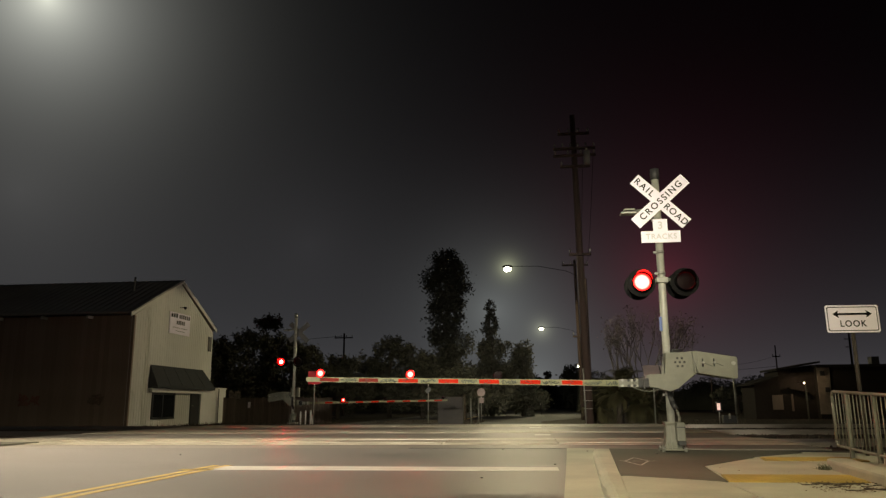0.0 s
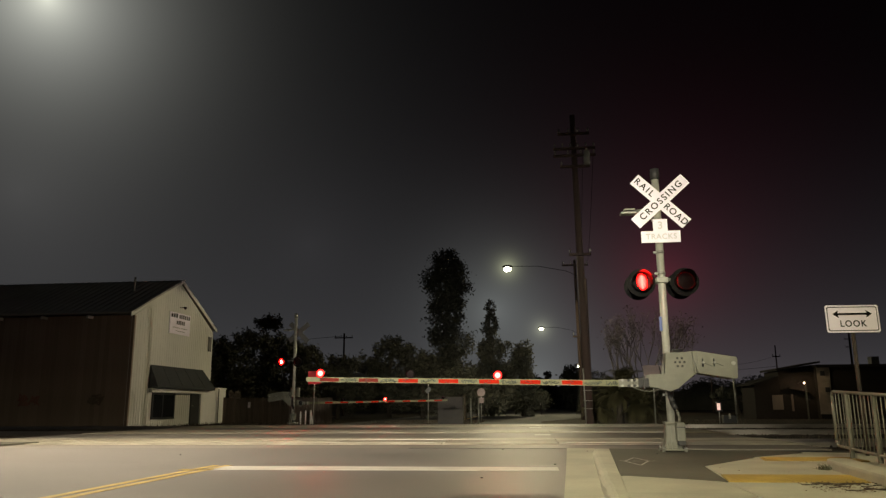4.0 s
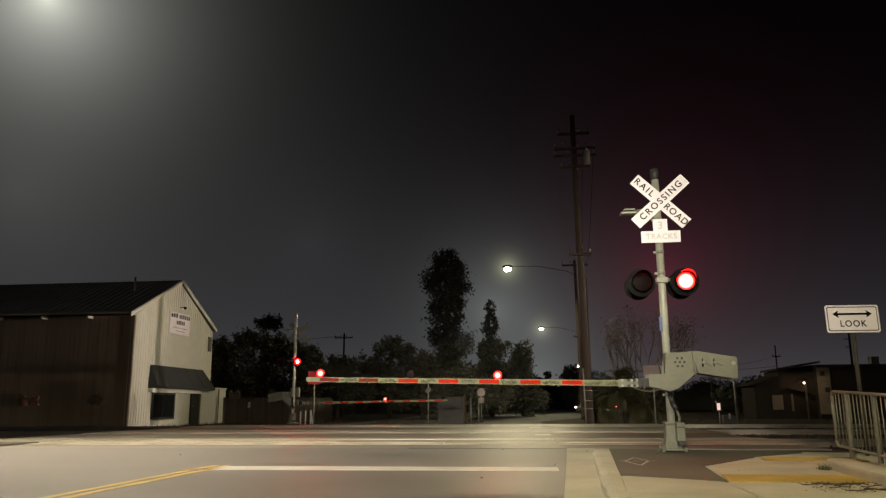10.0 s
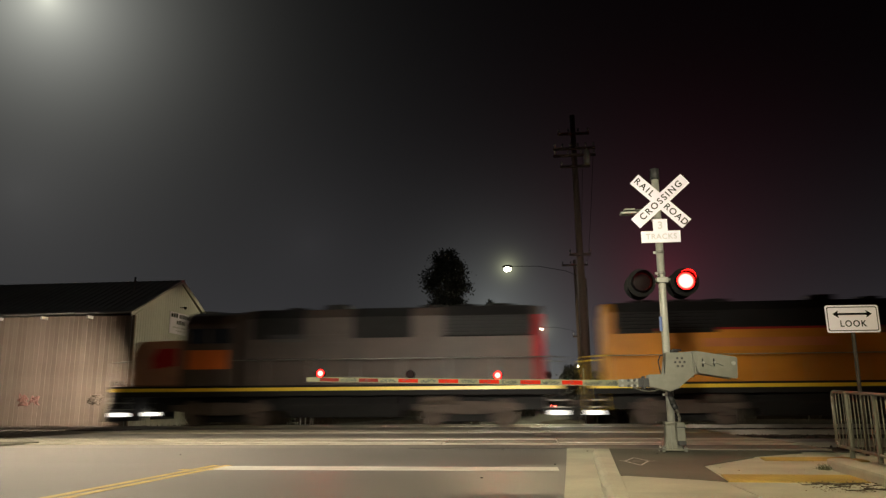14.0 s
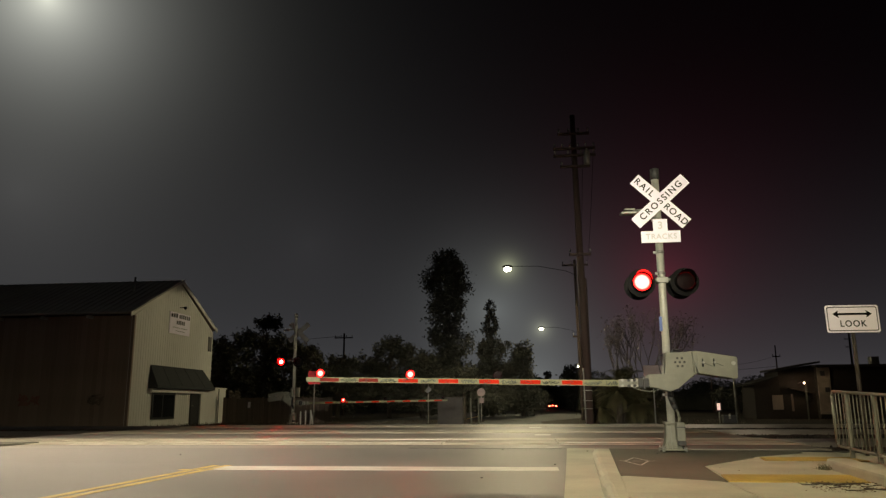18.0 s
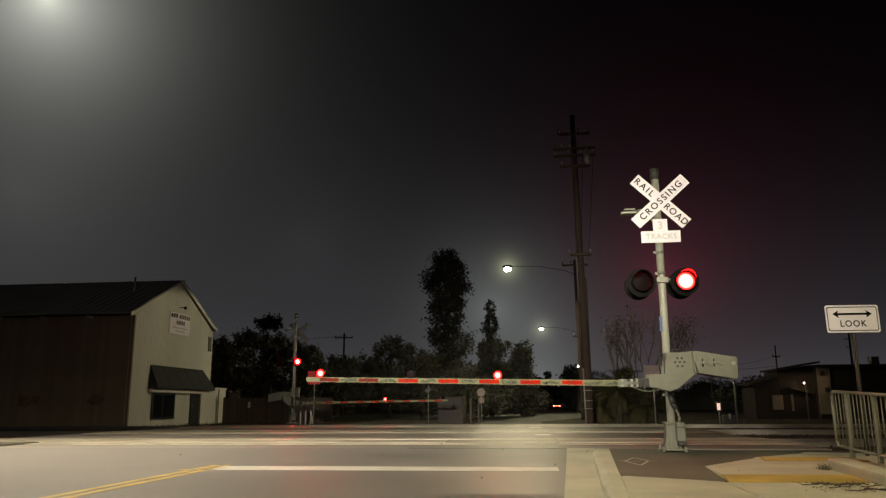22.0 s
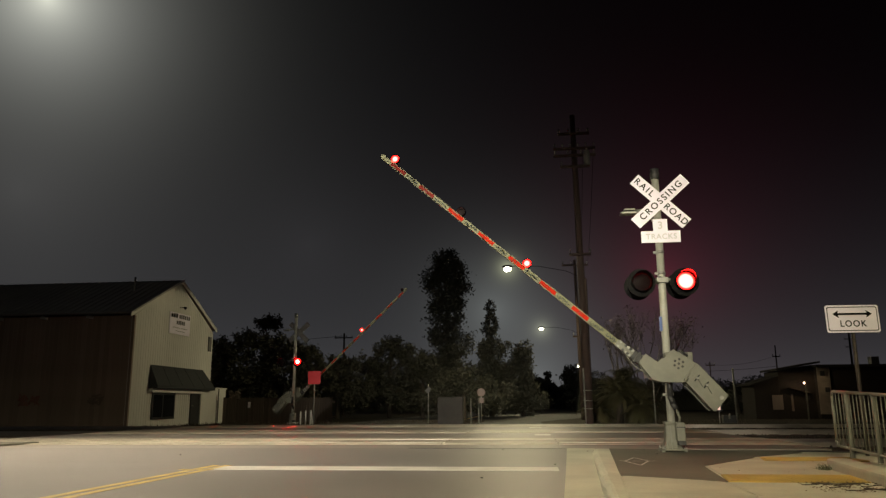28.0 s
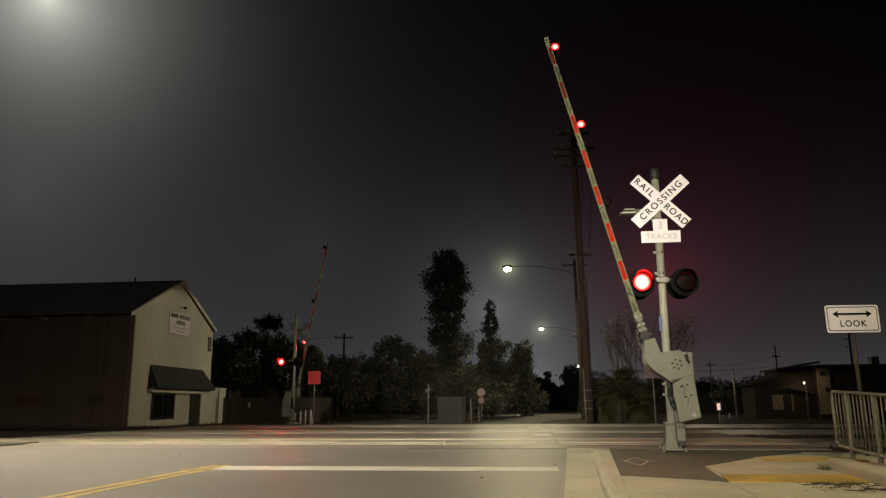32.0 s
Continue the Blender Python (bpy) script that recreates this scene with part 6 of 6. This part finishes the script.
def locomotive(label, hood_mat, roof_mat, end_mat, patch_mat, lead, stripe):
    """A four-axle road switcher; its front step is at x = 0, it runs towards +x, and is 17.4 m long."""
    L = 16.9
    nose = 0.7 if lead else 0.0  # the lead engine's longer front platform
    lo = thing("locomotive", label, "locomotive", (0, 0, 0), "train vehicles")
    bm = bms()
    box(bm, (-L - 0.2, -1.50, 1.18), (0.35 + nose, 1.50, 1.60), bevel=0.02)
    part("underframe", bm, LOCO_BLACK, lo, "dark underframe")
    for s in (-1, 1):
        bm = bms()
        box(bm, (-L - 0.1, s * 1.506 - 0.006, 1.385), (0.25 + nose, s * 1.506 + 0.006, 1.515))
        part("sill_stripe", bm, SILL_YELLOW, lo, "bright yellow reflective sill stripe")
    # pilots and steps
    for x0, d in ((nose, 1), (-L, -1)):
        bm = bms()
        slab(bm, [(x0 - 0.15 * d, 1.2), (x0 + 0.35 * d, 1.2), (x0 + 0.62 * d, 0.22), (x0 + 0.40 * d, 0.22)], "y", -1.35, 1.35)
        part("pilot", bm, LOCO_BLACK, lo, "dark snow plough pilot")
        bm = bms()
        box(bm, (min(x0 + 0.3 * d, x0 + 0.95 * d), -0.12, 0.72), (max(x0 + 0.3 * d, x0 + 0.95 * d), 0.12, 0.98), bevel=0.03)
        part("coupler", bm, TRUCK_GRIME, lo, "rusty knuckle coupler")
        for s in (-1, 1):
            for k in range(4):
                bm = bms()
                near, tall = (-0.26, 0.15) if k == 0 else (-0.35, 0.04)
                ends = sorted((x0 + near * d, x0 + 0.25 * d))
                box(bm, (ends[0], min(s * 1.08, s * 1.48), 0.42 + 0.26 * k), (ends[1], max(s * 1.08, s * 1.48), 0.42 + tall + 0.26 * k))
                part("step", bm, GALV if k else STEP_GLOW, lo, "step tread" if k else "white step edge, its lamplight put in as glow")
            bm = bms()
            pipe(bm, [(x0 + 0.27 * d, s * 1.45, 0.55), (x0 + 0.27 * d, s * 1.45, 2.55), (x0 - 0.45 * d, s * 1.45, 2.62)], 0.022, 6)
            pipe(bm, [(x0 - 0.42 * d, s * 1.45, 0.55), (x0 - 0.42 * d, s * 1.45, 2.60)], 0.022, 6)
            part("grab_rail", bm, SILL_YELLOW if hood_mat is LOCO_YELLOW else GALV, lo, "end grab rail")
    # handrails along the walkway
    for s in (-1, 1):
        bm = bms()
        rod(bm, (-3.4, s * 1.44, 2.60), (-L + 0.45, s * 1.44, 2.60), 0.018, seg=6)
        for k in range(8):
            x = -3.6 - k * (L - 4.2) / 7
            rod(bm, (x, s * 1.44, 1.6), (x, s * 1.44, 2.60), 0.018, seg=6)
        part("handrail", bm, GALV, lo, "long walkway handrail")
    bm = bms()
    box(bm, (-L + 0.3, -0.62, 0.62), (-0.3, 0.62, 1.19))
    part("underbody", bm, LOCO_BLACK, lo, "dark underbody equipment")
    # fuel tank, air tanks
    bm = bms()
    slab(bm, [(-1.15, 1.15), (1.15, 1.15), (1.35, 0.85), (1.15, 0.35), (-1.15, 0.35), (-1.35, 0.85)], "x", -10.9, -6.2, bevel=0.04)
    part("fuel_tank", bm, LOCO_BLACK, lo, "dark fuel tank")
    for s in (-1, 1):
        bm = bms()
        rod(bm, (-11.6, s * 1.1, 1.0), (-13.0, s * 1.1, 1.0), 0.2, seg=12)
        part("air_tank", bm, TRUCK_GRIME, lo)
    truck(lo, -3.5, 2, 2.75)
    truck(lo, -13.4, 2, 2.75)
    # short hood, cab, long hood
    bm = bms()
    if lead:
        slab(bm, [(-1.86, 1.60), (0.34, 1.60), (0.45, 1.75), (0.40, 2.9), (0.18, 3.34), (-0.05, 3.42), (-1.86, 3.46)], "y", -1.30, 1.30, bevel=0.08)
    else:
        box(bm, (-1.85, -0.95, 1.6), (-0.55, 0.95, 3.05), bevel=0.10)
    nose_hood = part("short_hood", bm, patch_mat, lo, "wide tan nose hood" if lead else "low front hood")
    if lead:
        for s in (-1, 1):
            bm = bms()
            slab(bm, [(-1.60, 2.42), (-0.62, 2.30), (-0.55, 2.75), (-0.80, 3.12), (-1.60, 3.12)], "y", s * 1.303 - 0.006, s * 1.303 + 0.006)
            part("red_emblem", bm, LOCO_RED, nose_hood, "faded red emblem patch")
            bm = bms()
            box(bm, (-2.05, min(s * 0.55, s * 1.05), 4.10), (-1.80, max(s * 0.55, s * 1.05), 4.32), bevel=0.01)
            part("number_board", bm, NUMBER_GLOW, lo, "small lit number board")
    bm = bms()
    slab(bm, [(-1.50, 1.60), (1.50, 1.60), (1.50, 4.08), (1.1, 4.46), (0.45, 4.64), (-0.45, 4.64), (-1.1, 4.46), (-1.50, 4.08)], "x", -4.15, -1.85, bevel=0.05)
    cab = part("cab", bm, hood_mat, lo, "boxy driver's cab")
    for s in (-1, 1):
        for x0, x1 in ((-2.95, -2.15), (-3.95, -3.05)):
            bm = bms()
            box(bm, (x0, s * 1.505 - 0.012, 3.28), (x1, s * 1.505 + 0.012, 3.88), bevel=0.01)
            part("cab_window", bm, PANE, cab, "dark cab window")
        bm = bms()
        box(bm, (-3.85, s * 1.503 - 0.008, 2.26), (-2.15, s * 1.503 + 0.008, 3.02))
        patch = part("number_patch", bm, LOCO_ORANGE if lead else LOCO_YELLOW, cab, "faded orange patch under the cab windows" if lead else "yellow patch under the cab windows")
        bm = bms()
        box(bm, (-3.70, s * 1.512 - 0.006, 2.38), (-2.30, s * 1.512 + 0.006, 2.92))
        part("patch_centre", bm, LOCO_ORANGE if lead else LETTER_SALMON, patch, "orange middle of the patch")
    for y0, y1 in ((-1.25, -0.30), (0.30, 1.25)):
        bm = bms()
        box(bm, (-1.862, y0, 3.25), (-1.835, y1, 3.95), bevel=0.01)
        part("windscreen", bm, PANE, cab, "dark windscreen")
    bm = bms()
    slab(bm, [(-0.92, 1.60), (0.92, 1.60), (0.92, 4.30), (0.62, 4.66), (-0.62, 4.66), (-0.92, 4.30)], "x", -L + 0.55, -4.15, bevel=0.04)
    hood = part("long_hood", bm, hood_mat, lo, "long engine hood")
    bm = bms()
    slab(bm, [(-0.94, 3.62), (0.94, 3.62), (0.94, 4.31), (0.63, 4.67), (-0.63, 4.67), (-0.94, 4.31)], "x", -L + 0.9, -4.6)
    part("roof_band", bm, hood_mat if lead else roof_mat, hood, "upper hood and roof")
    if lead:
        for s in (-1, 1):
            for x0, x1 in ((-6.75, -4.6), (-11.2, -8.8)):
                bm = bms()
                slab(bm, [(s * 0.945, 3.46), (s * 0.965, 3.46), (s * 0.965, 4.31), (s * 0.66, 4.69), (s * 0.64, 4.67)], "x", x0, x1)
                part("intake_panel", bm, LOCO_BLACK, hood, "dark air intake panel")
    bm = bms()
    box(bm, (-L + 0.50, -0.93, 1.62), (-L + 0.9, 0.93, 4.30), bevel=0.05)
    part("hood_end", bm, end_mat, hood, "hood end panel")
    if stripe:
        for s in (-1, 1):
            bm = bms()
            box(bm, (-L + 0.9, s * 0.945 - 0.01, 3.56), (-4.2, s * 0.945 + 0.01, 3.64))
            part("red_stripe", bm, LOCO_RED, hood, "thin red stripe")
            for k in range(9):
                bm = bms()
                box(bm, (-12.6 + k * 0.54, s * 0.957 - 0.006, 2.92), (-12.2 + k * 0.54, s * 0.957 + 0.006, 3.24))
                part("lettering_bar", bm, LETTER_SALMON, hood, "faded salmon lettering bar")
    # flared radiators, grilles, doors
    for s in (-1, 1):
        for x0, x1 in ((-L + 0.93, -L + (4.4 if lead else 2.55)),) + (() if lead else ((-L + 2.68, -L + 4.75),)):
            bm = bms()
            slab(bm, [(s * 0.92, 3.46), (s * 1.00, 3.50), (s * 1.02, 4.28), (s * 0.68, 4.69), (s * 0.60, 4.66)], "x", x0, x1)
            rad = part("radiator", bm, LOCO_BLACK, hood, "dark radiator intake below the roof")
            for k in range(5):
                bm = bms()
                box(bm, (x0 + 0.06, s * 1.02 - 0.012, 3.62 + k * 0.14), (x1 - 0.06, s * 1.02 + 0.012, 3.66 + k * 0.14))
                part("louvre", bm, HOOD_BLACK, rad)
        for i in range(11):
            x = -4.6 - i * 0.68
            bm = bms()
            box(bm, (x - 0.60, s * 0.935 - 0.012, 1.95), (x, s * 0.935 + 0.012, 3.30), bevel=0.008)
            dd = part("hood_door", bm, hood_mat, hood)
            bm = bms()
            box(bm, (x - 0.54, s * 0.955 - 0.008, 2.55), (x - 0.50, s * 0.955 + 0.008, 2.75))
            part("latch", bm, DARK_STEEL, dd)
        for x0 in (-5.3,):
            for k in range(6):
                bm = bms()
                box(bm, (x0 - 1.6, s * 0.955 - 0.012, 3.36 + k * 0.05), (x0, s * 0.955 + 0.012, 3.385 + k * 0.05))
                part("grille_slat", bm, DARK_STEEL, hood)
    for x in (-6.2, -L + 2.2, -L + 3.6, -L + 4.9):
        bm = bms()
        rod(bm, (x, 0, 4.62), (x, 0, 4.80), 0.62 if x < -8 else 0.45, seg=20)
        part("roof_fan", bm, roof_mat, hood, "round roof fan housing")
    bm = bms()
    box(bm, (-8.4, -0.3, 4.62), (-7.5, 0.3, 4.92), bevel=0.03)
    part("exhaust_pipe", bm, LOCO_BLACK, hood)
    bm = bms()
    for k in range(3):
        rod(bm, (-3.0 + 0.25 * k, 0.15 * (k - 1), 4.68), (-2.55 + 0.25 * k, 0.15 * (k - 1), 4.70), 0.05, 0.09, seg=10)
    part("air_horn", bm, GALV, cab, "roof air horn")
    if lead:
        lamp_tube(lo, (-1.26, 0.13, 4.20), 0.056, 0.58)
        lamp_tube(lo, (-1.26, -0.13, 4.20), 0.056, 0.58)
        bm = bms()
        box(bm, (-1.86, -0.23, 4.115), (-1.28, 0.23, 4.125))
        box(bm, (-1.86, -0.23, 4.275), (-1.28, 0.23, 4.285))
        part("headlight_housing", bm, LOCO_BLACK, lo, "dark headlight housing")
        for s in (-1, 1):
            lamp_tube(lo, Matrix.Translation((1.12, s * 0.95, 1.75)) @ pose(0, 0, 0, 0, 0, 0), 0.10, 0.14, "ditch_light", DITCH_LIGHT)
    return lo


loco_1 = locomotive("grimy grey diesel locomotive with yellow sill stripe, red rear", LOCO_GREY, LOCO_BLACK, LOCO_RED, NOSE_TAN, True, False)
loco_2 = locomotive("yellow diesel locomotive with a grey roof and thin red stripe", LOCO_YELLOW, LOCO_BLACK, LOCO_YELLOW, LOCO_YELLOW, False, True)

tank = thing("tank_car", "dull grey railway tank car at the train's end", "tank car", (0, 0, 0), "train vehicles")
bm = bms()
rod(bm, (-13.6, 0, 2.25), (-1.2, 0, 2.25), 1.30, seg=36)
for x in (-13.6, -1.2):
    ball(bm, (x, 0, 2.25), 1.30, 28, 0, (0.42, 1, 1))
body = part("tank", bm, TANK_GREY, tank, "round grey tank shell")
for x in (-12.6, -9.6, -5.2, -2.2):
    bm = bms()
    rod(bm, (x - 0.04, 0, 2.25), (x + 0.04, 0, 2.25), 1.315, seg=36)
    part("band", bm, TANK_GREY, body)
bm = bms()
rod(bm, (-7.4, 0, 3.45), (-7.4, 0, 3.85), 0.45, seg=18)
part("dome", bm, TANK_GREY, body, "valve dome")
bm = bms()
for s in (-1, 1):
    box(bm, (-8.6, s * 0.75 - 0.02, 3.55), (-6.2, s * 0.75 + 0.02, 3.60))
    for x in (-8.6, -7.4, -6.2):
        rod(bm, (x, s * 0.75, 3.2), (x, s * 0.75, 4.2), 0.02, seg=6)
    rod(bm, (-8.6, s * 0.75, 4.2), (-6.2, s * 0.75, 4.2), 0.02, seg=6)
part("top_platform", bm, DARK_STEEL, tank, "top platform with rails")
bm = bms()
box(bm, (-15.0, -0.35, 0.75), (0.2, 0.35, 1.1), bevel=0.02)
for x in (-14.9, -14.2, -0.9, -0.1):
    box(bm, (x - 0.08, -1.45, 0.85), (x + 0.08, 1.45, 1.1))
for x in (-12.3, -2.5):
    slab(bm, [(-1.2, 1.0), (1.2, 1.0), (1.28, 2.0), (-1.28, 2.0)], "x", x - 0.25, x + 0.25)
part("underframe", bm, LOCO_BLACK, tank, "dark centre sill and saddles")
for x in (-15.0, 0.1):
    bm = bms()
    pipe(bm, [(x, -1.4, 0.95), (x, -1.4, 2.0), (x, 1.4, 2.0), (x, 1.4, 0.95)], 0.025, 6)
    part("end_rail", bm, GALV, tank, "end safety rail")
for s in (-1, 1):
    bm = bms()
    pipe(bm, [(-7.0, s * 1.32, 0.7), (-7.0, s * 1.34, 2.9), (-7.4, s * 1.0, 3.5)], 0.02, 6)
    pipe(bm, [(-7.8, s * 1.32, 0.7), (-7.8, s * 1.34, 2.9), (-7.4, s * 1.0, 3.5)], 0.02, 6)
    for k in range(7):
        rod(bm, (-7.8, s * 1.33, 0.8 + 0.3 * k), (-7.0, s * 1.33, 0.8 + 0.3 * k), 0.015, seg=5)
    part("ladder", bm, GALV, tank, "side ladder")
for x in (-12.9, -1.9):
    truck(tank, x, 2, 1.8)
bm = bms()
box(bm, (-15.6, -0.12, 0.72), (0.6, 0.12, 0.98), bevel=0.03)
part("coupler", bm, TRUCK_GRIME, tank)
bm = bms()
box(bm, (-15.40, -0.2, 1.08), (-15.10, 0.2, 1.30), bevel=0.02)
dev = part("end_device", bm, SILL_YELLOW, tank, "end-of-train marker")
bm = bms()
box(bm, (-15.43, -0.15, 1.12), (-15.40, 0.15, 1.25))
part("marker_lamp", bm, RED_DARK, dev, "red marker lamp")

# ---------------------------------------------------------------- a car on the far road
car = thing("car", "dark car with red tail lamps on the far road", "car", (0, 0, 0))
bm = bms()
slab(bm, [(-2.2, 0.35), (2.15, 0.35), (2.25, 0.62), (2.1, 0.82), (1.1, 0.95), (0.45, 1.38), (-1.2, 1.42), (-2.0, 1.05), (-2.25, 0.95)], "y", -0.85, 0.85, bevel=0.06)
body = part("body", bm, CAR_PAINT, car, "dark car body")
for s in (-1, 1):
    bm = bms()
    slab(bm, [(0.95, 0.97), (0.42, 1.30), (-1.15, 1.34), (-1.75, 1.02)], "y", s * 0.852 - 0.006, s * 0.852 + 0.006)
    part("side_window", bm, PANE, body)
    for x in (-1.35, 1.35):
        bm = bms()
        rod(bm, (0, -0.1, 0), (0, 0.1, 0), 0.32, seg=18)
        w = part("wheel", bm, RUBBER, car, "black tyre", (x, s * 0.76, 0.32))
        bm = bms()
        rod(bm, (0, s * 0.101, 0), (0, s * 0.108, 0), 0.20, seg=12)
        part("rim", bm, GALV, w)
    bm = bms()
    box(bm, (-2.29, s * 0.64 - 0.16, 0.70), (-2.22, s * 0.64 + 0.16, 0.88), bevel=0.01)
    part("tail_lamp", bm, TAIL_RED, car, "glowing red tail lamp")
    bm = bms()
    box(bm, (2.16, s * 0.62 - 0.14, 0.60), (2.24, s * 0.62 + 0.14, 0.74), bevel=0.01)
    part("headlamp", bm, CAR_HEAD, car, "lit white headlamp")
bm = bms()
box(bm, (-2.30, -0.16, 0.84), (-2.235, 0.16, 0.90), bevel=0.008)
part("brake_lamp", bm, TAIL_RED, car, "glowing middle brake lamp")
bm = bms()
slab(bm, [(-2.06, 1.04), (-1.26, 1.40), (-1.24, 1.43), (-2.07, 1.08)], "y", -0.7, 0.7)
part("rear_window", bm, PANE, body)

parked = copy_thing(car, pose(-16.3, 47.6, -0.2, 0, 0, 172))
tagged(parked, "pale parked car behind the barn with lamps off", "car")
for o in parked.children:
    if o.name.startswith("body"):
        me = o.data.copy()
        me.materials.clear()
        me.materials.append(TANK_GREY)
        o.data = me
        tagged(o, "pale grey car body")
    if o.name.startswith(("tail_lamp", "headlamp", "brake_lamp")):
        me = o.data.copy()
        me.materials.clear()
        me.materials.append(PANE if o.name.startswith("headlamp") else RED_DARK)
        o.data = me
        tagged(o, "unlit car lamp")

for x, y, h, w in ((-3.35, 78.0, 0.95, 0.05), (-2.55, 78.0, 0.95, 0.05), (1.15, 82.0, 1.1, 0.035), (-15.45, 44.6, 0.9, 0.05)):
    t = thing("garden_lamp", "small dim white lamp on a short post far off", "garden lamp", (x, y, -0.2), "garden lamps")
    bm = bms()
    rod(bm, (0, 0, 0), (0, 0, h), 0.03, seg=8)
    part("post", bm, DARK_STEEL, t)
    bm = bms()
    rod(bm, (0, 0, h), (0, 0, h + w * 7), w, seg=10)
    part("lamp_glass", bm, FAR_LAMP, t, "dim white lamp glass")

# ---------------------------------------------------------------- what moves


def lens_rows(at, side, lag):
    """The lens unit turns its lit face forward, then its dark face."""
    if side == "on":
        return None
    if side == "off":
        return [(0.0, Matrix.Translation(at) @ pose(0, 0, 0, 0, 0, 180)), (32.0, Matrix.Translation(at) @ pose(0, 0, 0, 0, 0, 180))]
    to_right = [0.445 + lag + 1.1897 * k for k in range(28)]
    to_left = [1.006 + lag + 1.1905 * k for k in range(28)]
    turns = sorted(t for t in to_right + to_left if 0.1 < t < 31.99)
    ang = 0 if side == "L" else 180
    rows = [(0.0, ang)]
    for t in turns:
        lit = ang % 360 == 0
        if lag:  # the arm's lamps overlap a little
            edge = round(t * FPS + (1.5 if side == "R" else 0.0)) if lit else round(t * FPS + 0.3)
        else:  # the mast's lamps leave a short dark pause
            edge = round(t * FPS - 0.9) if lit else round(t * FPS + (0.58 if side == "R" else 0.4))
        for k, turn in ((-1, 0), (0, 86), (1, 172), (2, 180)):
            rows.append(((edge + k) / FPS, ang + turn))
        ang += 180
    if rows[-1][0] < 32.0:
        rows.append((32.0, rows[-1][1]))
    rows = [r for r in rows if r[0] <= 32.0001]
    return [(t, Matrix.Translation(at) @ pose(0, 0, 0, 0, 0, a)) for t, a in rows]


NEAR_GATE = ((0, 0), (24.55, 0), (24.7, 1.6), (25, 6.1), (25.5, 11.6), (26.5, 22.8), (27.5, 33.8), (28, 39.4), (28.5, 44.0), (29, 49.6), (29.5, 54.3), (30, 60.1), (30.5, 65.0), (31, 71.1), (31.5, 75.7), (31.8, 74.6), (32, 74.2))
FAR_GATE = ((0, 0), (24.55, 0), (24.7, 1.8), (25, 7.0), (25.5, 13.2), (26.5, 26.0), (27.5, 37.8), (28, 43.5), (28.5, 48.2), (29, 53.5), (29.5, 59.5), (30, 64.8), (30.5, 69.5), (31, 74.0), (31.5, 79.5), (31.8, 79.0), (32, 79.0))
SPEED, TRAIN_Y = 19.0, TRACKS[2]


def train_x(t):
    return -6.3 - SPEED * (t - 13.5)


def motions():
    for ob, at, side, lag in LENS_PIVOTS:
        rows = lens_rows(at, side, lag)
        if rows:
            walk(ob, rows)
    for key, rows in (("near", NEAR_GATE), ("far", FAR_GATE)):
        arm, at, s = GATE_ARM_OBJECTS[key]
        walk(arm, [(t, Matrix.Translation(at) @ pose(0, 0, 0, 0, -s * a, 0)) for t, a in rows])
    for ob, back in ((loco_1, 0.0), (loco_2, 18.2 + 16.9), (tank, 36.6)):
        turned, rows = 0 if ob is loco_2 else 180, []
        for t in [0.0] + [4.0 + 0.5 * k for k in range(20)] + [16.0, 20.0, 26.0, 32.0]:
            x, y, a = along(train_x(t) + back)
            rows.append((t, pose(x, TRAIN_Y + y, 0.004, 0, 0, turned - math.degrees(a))))
        walk(ob, rows)
    step = math.degrees(SPEED / FPS / 0.5)
    f0, f1 = round(11.6 * FPS), round(17.6 * FPS)
    for ob, at in WHEELS:
        rows = [(0.0, 0.0)] + [((f0 + k) / FPS, step * k) for k in range(f1 - f0 + 1)] + [(32.0, step * (f1 - f0))]
        walk(ob, [(t, Matrix.Translation(at) @ pose(0, 0, 0, 0, a % 360, 0)) for t, a in rows])
    walk(car, [(t, pose(x, y, -0.186, 0, 0, a)) for t, x, y, a in CAR_ROWS])


CAR_ROWS = ((0, 11.31, 85.83, 178), (9.0, 11.31, 85.83, 178), (9.7, 8.56, 86.02, 172), (10.4, 6.17, 88.27, 160), (10.8, 4.91, 91.14, 150), (11.4, 3.92, 96.06, 135), (12.2, 3.19, 102.02, 112), (13, 2.96, 110.04, 98), (15, 3.53, 131.24, 91), (17, 4.3, 151.46, 90), (19, 4.88, 159.58, 89), (21, 5.7, 166.72, 86), (22, 6.54, 169.33, 70), (22.7, 10.01, 171.74, 40), (23.5, 16.05, 173.94, 15), (25, 26.98, 176.19, 4), (32, 38.56, 178.01, 2))
motions()
